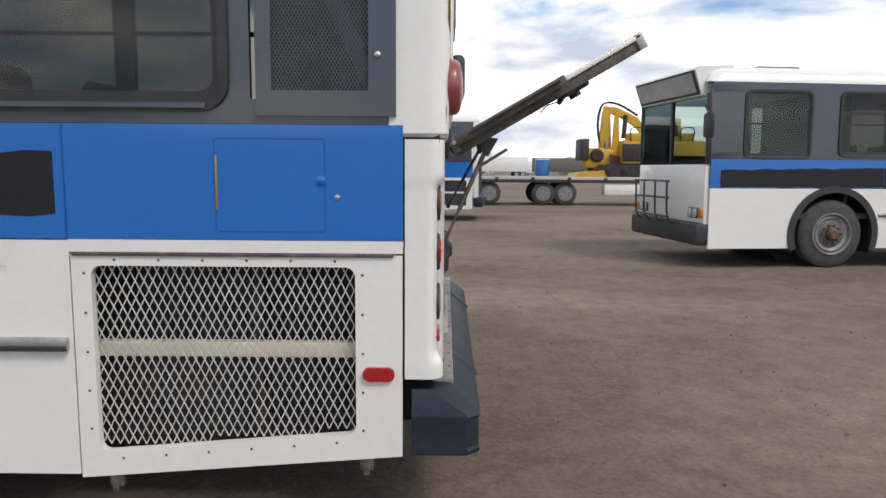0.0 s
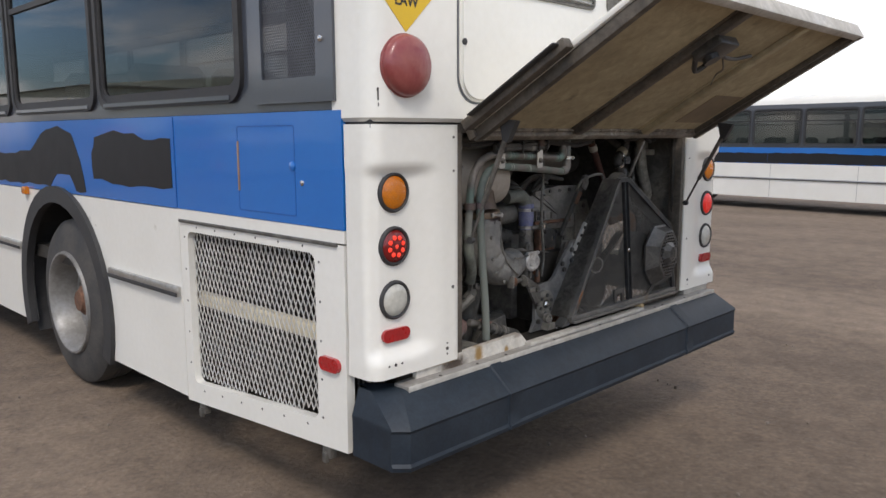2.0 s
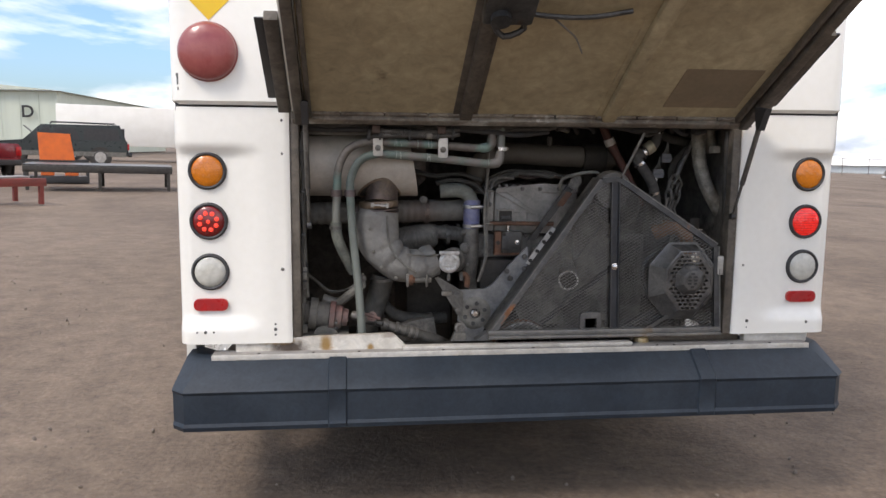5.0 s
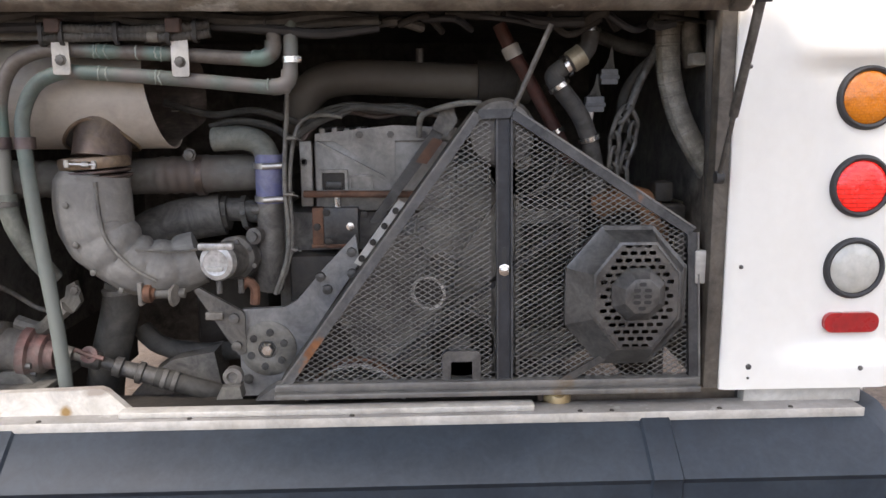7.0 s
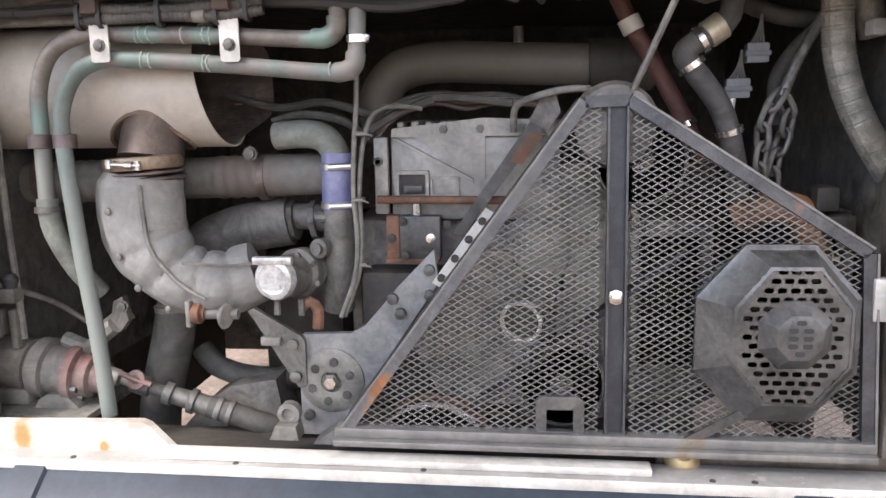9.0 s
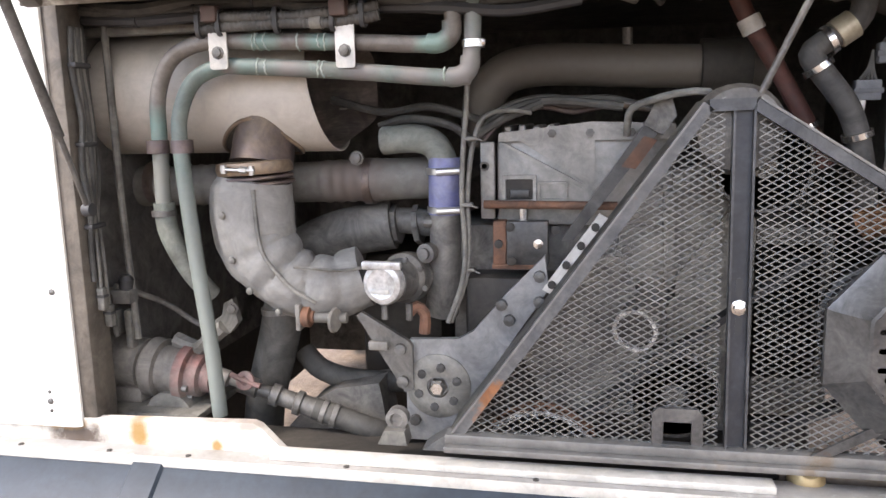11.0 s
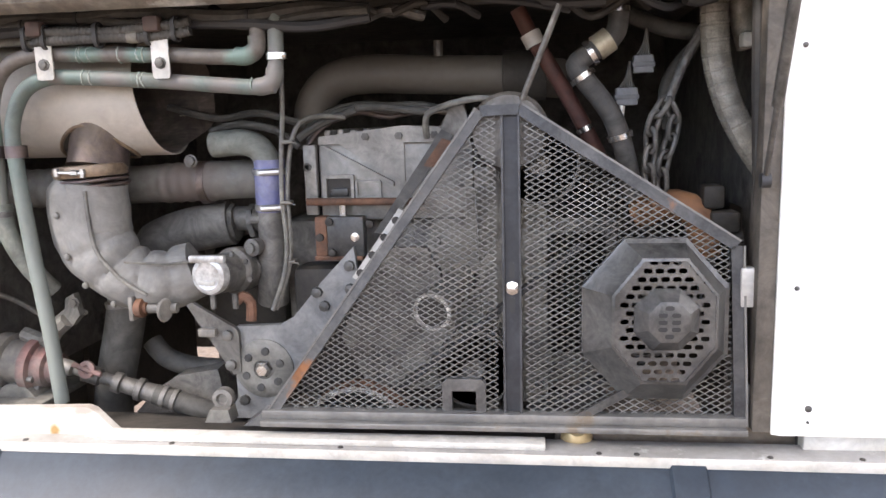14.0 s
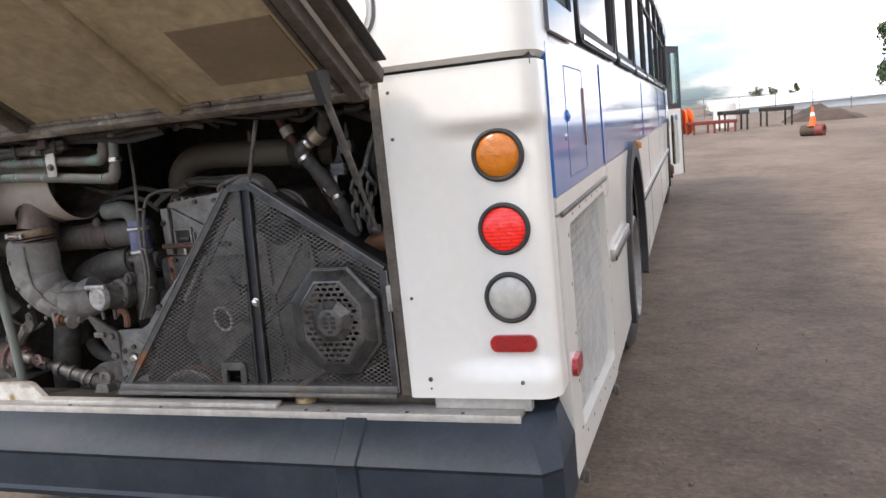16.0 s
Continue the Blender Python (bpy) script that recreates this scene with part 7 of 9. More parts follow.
    put("front_cover", cbox(-0.12, 0.22, 0.22, 0.31, 0.62, 0.93, 0.02), GRIME_SHADE)
    put("timing_plate", plate(bmesh.new(), [(0.06, 0.66), (0.24, 0.66), (0.26, 0.84), (0.20, 0.98), (0.10, 0.98), (0.0, 0.78)], 0.02, rear_of(0.20)), CAST, "dusty grey timing cover")
    put("cowl", cbox(0.22, 0.62, 0.30, 0.40, 0.68, 1.02, 0.03), GRIME_SHADE)
    # mount: long plate along the guard, hub with bolts, triangular gusset
    bm = plate(bmesh.new(), [(-0.213, 0.822), (-0.115, 0.826), (-0.085, 0.842), (-0.03, 0.905), (-0.02, 0.918), (0.055, 0.995), (0.062, 0.93), (-0.11, 0.675), (-0.14, 0.612), (-0.25, 0.612), (-0.222, 0.66), (-0.222, 0.80)], 0.016, rear_of(0.125))
    mp = put("mount_plate", bm, MOUNT, "grey steel mount plate with chipped edges")
    bm = plate(bmesh.new(), [(-0.318, 0.872), (-0.306, 0.878), (-0.212, 0.822), (-0.205, 0.812), (-0.205, 0.722), (-0.222, 0.716)], 0.012, rear_of(0.108))
    put("gusset", bm, STEEL, "triangular steel gusset")
    put("gusset_tag", cbox(-0.292, -0.252, 0.084, 0.098, 0.804, 0.822, 0.003), PUMPTAN)
    for x, z in ((-0.228, 0.806), (-0.225, 0.74)):
        put("bolt", lathe(bmesh.new(), (x, 0.096, z), (0, -1, 0), [(0, 0.012), (0.010, 0.012), (0.012, 0.006), (0.0125, 0)], 8), STEEL)
    bm = lathe(bmesh.new(), (-0.156, 0.112, 0.728), (0, -1, 0), [(0, 0.066), (0.006, 0.066), (0.010, 0.058), (0.012, 0.050), (0.014, 0.036), (0.012, 0.022), (0.0, 0.020)], 36)
    hb = put("hub", bm, DUSTY, "round hub plate with bolts")
    put("hub_bolt", lathe(bmesh.new(), (-0.156, 0.112, 0.728), (0, -1, 0), [(0, 0.019), (0.018, 0.018), (0.024, 0.012), (0.025, 0)], 6), CHROME)
    for k in range(6):
        a = radians(20 + 60 * k)
        put("bolt", lathe(bmesh.new(), (-0.156 + 0.041 * math.cos(a), 0.104, 0.728 + 0.041 * math.sin(a)), (0, -1, 0), [(0, 0.010), (0.008, 0.009), (0.009, 0)], 8), DARKSTEEL)
    for x, z in ((-0.028, 0.898), (-0.013, 0.868), (0.045, 0.955), (0.045, 0.905), (-0.205, 0.655)):
        put("bolt", lathe(bmesh.new(), (x, 0.109, z), (0, -1, 0), [(0, 0.012), (0.010, 0.011), (0.012, 0)], 8), DARKSTEEL)
    bm = plate(bmesh.new(), [(0.05, 0.93), (0.155, 1.075), (0.18, 1.06), (0.075, 0.915)], 0.012, rear_of(0.12))
    put("worn_edge", bm, STRIP, "bright worn flange")
    for x, z in ((0.068, 0.94), (0.095, 0.978), (0.122, 1.015), (0.148, 1.05)):
        put("bolt", lathe(bmesh.new(), (x, 0.108, z), (0, -1, 0), [(0, 0.008), (0.006, 0.008), (0.007, 0)], 8), GRIME_SHADE)
    bm = plate(bmesh.new(), [(0.08, 1.01), (0.105, 1.01), (0.275, 1.235), (0.245, 1.245)], 0.012, rear_of(0.215))
    put("stay_arm", bm, DARKSTEEL, "dark flat stay arm")
    bm = plate(bmesh.new(), [(0.235, 1.235), (0.27, 1.215), (0.295, 1.25), (0.285, 1.29), (0.262, 1.288)], 0.016, rear_of(0.205))
    put("arm_bracket", bm, CAST)
    put("rust_patch", plate(bmesh.new(), [(0.195, 1.155), (0.222, 1.15), (0.262, 1.205), (0.237, 1.213)], 0.0135, rear_of(0.215)), RUST, "rusted end of the arm")
    for k, dz in enumerate((0.0, 0.012, 0.026)):
        put("fuel_line", ctube([(-0.09, 0.30 + 0.02 * k, 1.20 + dz), (-0.05, 0.31, 1.245 + dz), (0.03, 0.32, 1.275 + dz * 0.7), (0.10, 0.33, 1.262 + dz), (0.18, 0.34, 1.275 + dz * 0.5), (0.27, 0.34, 1.262)], 0.007, 8), (HEATED, BROWNPIPE, HOSE)[k])
    for x, y0 in ((0.135, 0.25), (0.215, 0.25), (0.06, 0.25)):
        put("nut", lathe(bmesh.new(), (x, y0, 1.22), (0, -1, 0), [(0, 0.009), (0.008, 0.009), (0.009, 0)], 6), STEEL)
    put("lug_block", plate(bmesh.new(), [(-0.258, 0.640), (-0.20, 0.640), (-0.205, 0.668), (-0.245, 0.668)], 0.04, rear_of(0.052)), DUSTY)
    put("lug", lathe(bmesh.new(), (-0.224, 0.05, 0.685), (0, -1, 0), [(0, 0.022), (0.02, 0.022), (0.022, 0.013), (0.016, 0.010), (0.016, 0)], 18), CAST, "round engine lug")
    put("lug_block", plate(bmesh.new(), [(-0.168, 0.640), (-0.112, 0.640), (-0.112, 0.672), (-0.128, 0.668)], 0.05, rear_of(0.05)), RUSTBAR, "rusty steel wedge")
    put("sump", cbox(-0.05, 0.6, 0.3, 1.2, 0.36, 0.62, 0.04), GRIME_SHADE)
    put("gearbox", cbox(-0.42, -0.2, 0.42, 1.2, 0.5, 0.95, 0.05), GRIME_SHADE)
    put("air_pipe", ctube([(-0.11, 0.44, 1.20), (-0.105, 0.42, 1.285), (-0.06, 0.42, 1.345), (0.03, 0.42, 1.365), (0.20, 0.42, 1.358), (0.38, 0.42, 1.35), (0.5, 0.44, 1.34)], 0.046, 24), mat("air_pipe_brown", (0.12, 0.105, 0.085), 0.6, col2=(0.085, 0.072, 0.058), scale=6), "brown dusty air pipe")
    put("collar", lathe(bmesh.new(), (0.36, 0.42, 1.35), (1, 0, 0), [(0, 0.046), (0.002, 0.058), (0.10, 0.06), (0.102, 0.046)], 26), GRIME_SHADE)
    put("stud", ctube([(0.21, 0.40, 1.40), (0.21, 0.40, 1.435)], 0.011, 10, smooth=False), STEEL)
    put("thin_line", ctube([(0.205, 0.20, 1.215), (0.207, 0.18, 1.255), (0.225, 0.17, 1.272), (0.29, 0.16, 1.29), (0.345, 0.15, 1.292), (0.36, 0.15, 1.27)], 0.007, 8), DUSTY, "thin metal line")
    return e


engine()


def pump():
    p = thing("starter_pump", "dusty tan and faded red pump beside the post", "pump", Matrix.Translation((-0.8, 0.15, 0.66)))
    inv = Matrix.Translation((0.8, -0.15, -0.66))
    def put(name, bm, material, label=""):
        bm.transform(inv)
        return part(name, bm, material, p, label)
    ax = (1, 0, -0.12)
    put("body", lathe(bmesh.new(), (-0.95, 0.16, 0.742), ax, [(0, 0.05), (0.002, 0.058), (0.12, 0.058), (0.122, 0.05), (0.155, 0.05)], 30), PUMPTAN)
    put("ring", lathe(bmesh.new(), (-0.815, 0.155, 0.727), ax, [(0, 0.05), (0.002, 0.065), (0.03, 0.065), (0.032, 0.05)], 30), PUMPTAN, "pale tan clamp ring")
    put("neck", lathe(bmesh.new(), (-0.79, 0.155, 0.723), ax, [(0, 0.052), (0.055, 0.052)], 30), PUMPTAN)
    put("flange", lathe(bmesh.new(), (-0.738, 0.15, 0.717), ax, [(0, 0.05), (0.002, 0.062), (0.022, 0.062), (0.026, 0.05), (0.05, 0.046), (0.055, 0.036), (0.075, 0.034), (0.078, 0)], 30), PUMPRED, "faded red flange")
    for k in range(5):
        a = radians(200 + 40 * k)
        put("bolt", lathe(bmesh.new(), (-0.716, 0.15 + 0.05 * math.cos(a), 0.715 + 0.05 * math.sin(a)), ax, [(0, 0.008), (0.012, 0.008), (0.013, 0)], 8), STEEL)
    put("foot", cbox(-0.92, -0.82, 0.11, 0.22, 0.655, 0.69, 0.006), PUMPTAN)
    bm = plate(bmesh.new(), [(-0.80, 0.655), (-0.70, 0.655), (-0.715, 0.672), (-0.735, 0.685), (-0.77, 0.685), (-0.79, 0.672)], 0.06, rear_of(0.16))
    put("foot", bm, DUSTY, "steel foot bracket")
    put("shelf", cbox(-0.9, -0.66, 0.06, 0.3, 0.640, 0.655, 0.003), DUSTY)


pump()


def fittings():
    """The hose with its brass-like fittings that leads from the pump to the right."""
    f = thing("fuel_line", "dark hose with dusty fittings and a red valve handle", "hose", Matrix.Translation((-0.5, 0.13, 0.65)))
    inv = Matrix.Translation((0.5, -0.13, -0.65))
    def put(name, bm, material, label=""):
        bm.transform(inv)
        return part(name, bm, material, f, label)
    a, b = Vector((-0.65, 0.12, 0.728)), Vector((-0.29, 0.16, 0.60))
    d = (b - a).normalized()
    put("pipe_fitting", lathe(bmesh.new(), a, d, [(0, 0.012), (0.01, 0.018), (0.035, 0.018), (0.04, 0.012), (0.06, 0.013), (0.062, 0.021), (0.10, 0.021), (0.104, 0.014), (0.13, 0.014), (0.133, 0.024), (0.15, 0.025), (0.153, 0.019), (0.185, 0.02), (0.188, 0.027), (0.20, 0.027), (0.203, 0.022), (0.235, 0.022)], 14), STEEL, "dusty screwed fittings")
    put("hose", ctube([tuple(a + d * 0.23), tuple(a + d * 0.30), tuple(a + d * 0.37), (-0.24, 0.22, 0.56)], 0.0235, 16), HOSE, "dark rubber hose")
    for s in (0.245, 0.27):
        put("hose_clamp", lathe(bmesh.new(), a + d * s, d, [(0, 0.023), (0.001, 0.027), (0.011, 0.027), (0.012, 0.023)], 18), STEEL)
    put("handle", lathe(bmesh.new(), (-0.568, 0.104, 0.722), (0, -1, 0.2), [(0, 0.020), (0.007, 0.020), (0.008, 0.010), (0.004, 0.008), (0.004, 0)], 16), PUMPRED, "faded red valve handle")
    put("handle_lever", ctube([(-0.60, 0.10, 0.735), (-0.568, 0.10, 0.722), (-0.535, 0.10, 0.712)], 0.006, 8), PUMPRED)
    tagged(part("rubber_hose", ctube([(-0.515, 0.30, 0.73), (-0.48, 0.29, 0.695), (-0.42, 0.29, 0.672), (-0.33, 0.29, 0.665), (-0.25, 0.30, 0.67)], 0.025, 16), HOSE), "dusty grey hose curving under the elbow", "hose")
    w = tagged(part("drain_cock", ctube([(-0.335, 0.09, 0.868), (-0.42, 0.085, 0.868)], 0.011, 12, smooth=False), DUSTY), "dusty drain cock with a wing handle", "valve")
    part("wing_handle", lathe(bmesh.new(), (-0.358, 0.07, 0.868), (1, -0.2, 0), [(0, 0.0), (0.001, 0.023), (0.004, 0.026), (0.008, 0.023), (0.009, 0)], 14), PUMPTAN, w)
    part("end_plate", cbox(-0.434, -0.424, 0.064, 0.098, 0.845, 0.897, 0.002), PUMPTAN, w, "pale end plate")
    part("end_barrel", lathe(bmesh.new(), (-0.424, 0.082, 0.870), (1, 0, 0), [(0, 0.019), (0.002, 0.021), (0.016, 0.021), (0.018, 0.012), (0.024, 0.012)], 18), RUST, w, "rusty barrel")
    tagged(part("ground_strap", ctube([(-0.76, 0.17, 0.785), (-0.70, 0.16, 0.77), (-0.66, 0.14, 0.80), (-0.62, 0.13, 0.83)], 0.018, 8), DUSTY), "dusty lug and strap", "strap")


fittings()


LOOM = mat("dusty_black_sleeve", (0.035, 0.033, 0.031), 0.55, col2=(0.075, 0.07, 0.062), scale=18, fine=120, amount=0.7, bump=0.05, grime=0.3)
RUSTCAP = mat("brown_plastic_cap", (0.10, 0.058, 0.045), 0.6, col2=(0.07, 0.045, 0.036), scale=20, amount=0.6)


def left_wiring():
    lab = "dusty grey wiring strung along the bay"
    runs = [
        [(-0.82, 0.10, 1.47), (-0.825, 0.11, 1.30), (-0.83, 0.12, 1.12), (-0.825, 0.12, 0.95), (-0.82, 0.12, 0.80)],
        [(-0.85, 0.10, 0.92), (-0.80, 0.20, 0.86), (-0.74, 0.24, 0.80), (-0.68, 0.22, 0.805), (-0.62, 0.20, 0.83)],
    ]
    rnd = random.Random(3)
    for k in range(1):
        x = -0.845 + 0.016 * k
        runs.append([(x + rnd.uniform(-0.01, 0.01), 0.07 + 0.02 * (k % 3), z + rnd.uniform(-0.02, 0.02)) for z in (1.46, 1.32, 1.18, 1.05, 0.93, 0.82 - 0.02 * k)])
    for r, pts in zip((0.010, 0.008, 0.007, 0.012, 0.006, 0.008, 0.005, 0.007, 0.005, 0.006), runs):
        tagged(part("wiring", ctube(pts, r * 0.8, 8), DUSTY if r > 0.0075 else HOSE), lab, "wiring", "engine bay wiring")
    # thin wires tied along the post's inner face
    for k in range(4):
        rnd = random.Random(40 + k)
        pts = [(-0.827 + rnd.uniform(-0.003, 0.007), 0.004 + 0.010 * k + rnd.uniform(-0.004, 0.004), z) for z in (1.44, 1.36, 1.27, 1.18, 1.09, 1.01, 0.95 - 0.02 * k)]
        w = tagged(part("wiring", ctube(pts, rnd.choice((0.0035, 0.0045, 0.006)), 8), (HOSE, DUSTY, HOSE, DUSTY)[k]), "dusty thin wire tied along the door post", "wiring", "engine bay wiring")
        if k in (1, 3):
            x, y, z = pts[-1]
            part("connector", cbox(x - 0.007, x + 0.009, y - 0.008, y + 0.008, z - 0.040, z + 0.006, 0.003), DUSTY, w)
            part("seal", cbox(x - 0.008, x + 0.010, y - 0.009, y + 0.009, z - 0.014, z - 0.008, 0.001), RUBBER, w)
    for z in (1.37, 1.22, 1.06):
        tie = thing("wire_clip", "small dark clip holding wires on the post", "clip", Matrix.Translation((-0.826, 0.018, z)), "cable clips")
        part("band", cbox(-0.009, 0.011, -0.022, 0.024, -0.005, 0.005, 0.003), RUBBER, tie)
    j = tagged(part("junction_clamp", cbox(-0.882, -0.815, 0.095, 0.130, 0.880, 0.912, 0.006), DUSTY), "dusty metal junction clamp on the post", "clamp")
    part("bolt", lathe(bmesh.new(), (-0.868, 0.096, 0.894), (0, -1, 0), [(0, 0.014), (0.004, 0.014), (0.005, 0.009), (0.010, 0.008), (0.013, 0)], 12), CHROME, j)
    part("terminal", lathe(bmesh.new(), (-0.832, 0.11, 0.912), (0.1, 0, 1), [(0, 0.014), (0.02, 0.016), (0.03, 0.01), (0.032, 0)], 12), RUBBER, j)
    for dx in (0.0, 0.03):
        part("connector", cbox(-0.872 + dx, -0.855 + dx, 0.105, 0.13, 0.81 - dx, 0.865, 0.005), DUSTY, j)
    s = tagged(part("sensor", plate(bmesh.new(), [(-0.66, 0.83), (-0.61, 0.815), (-0.59, 0.84), (-0.60, 0.89), (-0.62, 0.88), (-0.625, 0.855)], 0.02, rear_of(0.15)), DUSTY), "dusty sensor on a small plate", "sensor")
    bolt(s, -0.60, 0.13, 0.87, 0.01)
    # loom across the top: plain cables behind, corrugated sleeves in front
    for k, (z, r) in enumerate(((1.456, 0.011), (1.468, 0.009), (1.478, 0.013))):
        rnd = random.Random(k)
        pts = [(-0.84 + 0.12 * i, 0.060 + 0.012 * rnd.uniform(-1, 1), z + 0.010 * rnd.uniform(-1, 1) - (0.012 if i > 5 else 0)) for i in range(9)]
        loom = tagged(part("wiring_loom", ctube(pts, r, 8), (RUBBER, HOSE, HOSE)[k]), "dark wiring loom under the bay's top edge", "wiring", "engine bay wiring")
        for i in (1 + k, 4 + k):
            part("cable_tie", lathe(bmesh.new(), (pts[i][0] - 0.003, pts[i][1], pts[i][2]), (1, 0, 0), [(0, r), (0.0005, r + 0.002), (0.006, r + 0.002), (0.0065, r)], 12), RUBBER, loom)
    for k, (z, dz) in enumerate(((1.447, -0.004), (1.430, 0.003))):
        pts = [(-0.585, 0.044, z - 0.006), (-0.545, 0.040, z), (-0.47, 0.038, z + dz * 0.5), (-0.40, 0.038, z + dz), (-0.33, 0.040, z), (-0.27, 0.042, z + 0.004), (-0.235, 0.046, z + 0.010)]
        sl = tagged(part("wiring_loom", ctube(pts, 0.0105, 12, 0.0022, wave=lambda s, a: 1 + 0.07 * math.sin(s * 2 * math.pi / 0.0088)), LOOM), "dusty black corrugated wiring sleeve", "wiring", "engine bay wiring")
        if k == 1:
            part("tape_band", lathe(bmesh.new(), (-0.362, 0.039, z + 0.001), (1, 0, 0), [(0, 0.0105), (0.0005, 0.0122), (0.022, 0.0122), (0.0225, 0.0105)], 16), PUMPTAN, sl, "pale taped band")
    for x, zc in ((-0.578, 1.436), (-0.537, 1.438), (-0.425, 1.438), (-0.318, 1.438), (-0.262, 1.443)):
        cl = thing("cable_clip", "dark saddle clip round the corrugated sleeves", "clip", Matrix.Translation((x, 0.039, zc)), "cable clips")
        part("strap", ring_plate(bmesh.new(), rounded(-0.016, 0.016, -0.025, 0.025, 0.015), rounded(-0.0125, 0.0125, -0.0215, 0.0215, 0.0122), 0.008, lambda u, v, w: (w - 0.004, u, v)), RUBBER, cl)
    for x in (-0.552, -0.305):
        cl = thing("clip_cap", "brown stained cap over a pipe bracket", "clip", Matrix.Translation((x, 0.030, 1.452)), "cable clips")
        part("cap", cbox(-0.016, 0.016, -0.012, 0.014, -0.014, 0.016, 0.005), RUSTCAP, cl)
    rnd = random.Random(11)
    for k in range(16):
        x = -0.22 + k * 0.065
        pts = [(x + rnd.uniform(-0.03, 0.03), 0.06 + rnd.uniform(0, 0.12), 1.475 + rnd.uniform(-0.015, 0.02)), (x + 0.05, 0.07 + rnd.uniform(0, 0.1), 1.455 + rnd.uniform(-0.02, 0.03)), (x + 0.11 + rnd.uniform(-0.03, 0.04), 0.08 + rnd.uniform(0, 0.1), 1.47 + rnd.uniform(-0.02, 0.02))]
        tagged(part("wiring", ctube(pts, rnd.choice((0.006, 0.008, 0.011)), 8), rnd.choice((HOSE, RUBBER, STEEL, GRIME_SHADE))), lab, "wiring", "engine bay wiring")
    # thin upright lines beside the blue sleeve
    for dx, dy in ((0.0, 0), (0.017, 0.008)):
        pts = ([(-0.098, 0.17, 1.44), (-0.10, 0.17, 1.29)] if dx == 0 else [(0.02, 0.235, 1.262), (-0.03, 0.22, 1.268), (-0.07, 0.19, 1.255)]) + [(-0.108 + dx, 0.17 + dy, 1.20), (-0.112 + dx * 0.6, 0.165 + dy, 1.10), (-0.106 + dx * 0.4, 0.16 + dy, 1.0), (-0.112 + dx * 0.3, 0.15 + dy, 0.93), (-0.14 + dx * 0.3, 0.14 + dy, 0.85)]
        tagged(part("thin_line", ctube(pts, 0.0052, 8), DUSTY), "thin dusty line beside the hose", "pipe", "thin engine lines")
    for x, z in ((-0.106, 1.085), (-0.104, 0.955), (-0.094, 1.215)):
        tie = thing("line_tie", "pale plastic tie round two thin lines", "cable tie", Matrix.Translation((x, 0.165, z)), "line ties")
        part("band", cbox(-0.009, 0.016, -0.010, 0.014, -0.004, 0.004, 0.003), DUSTY, tie)
        part("tail", ctube([(0.012, -0.008, 0), (0.028, -0.016, -0.004)], 0.0018, 6, smooth=False), DUSTY, tie)
    for pts in ([(-0.30, 0.25, 1.24), (-0.24, 0.26, 1.255), (-0.15, 0.26, 1.24), (-0.1, 0.27, 1.20)], [(-0.42, 0.3, 1.30), (-0.3, 0.3, 1.27), (-0.2, 0.3, 1.28), (-0.1, 0.32, 1.25)], [(-0.07, 0.25, 1.24), (-0.02, 0.26, 1.27), (0.06, 0.28, 1.285), (0.2, 0.28, 1.27)], [(-0.09, 0.24, 1.22), (-0.04, 0.24, 1.25), (0.04, 0.25, 1.28)]):
        tagged(part("wiring", ctube(pts, 0.009, 8), HOSE), lab, "wiring", "engine bay wiring")
    # posts by the right side
    tagged(part("rail_tube", ctube([(0.832, 0.03, 1.46), (0.838, 0.03, 1.25), (0.848, 0.03, 1.05)], 0.012, 10), GRIME_SHADE), "dusty vertical rail tube", "tube")
    b = tagged(part("zinc_plate", cbox(0.845, 0.870, 0.012, 0.022, 1.285, 1.34, 0.003), STRIP), "small pale zinc plate", "plate")


left_wiring()


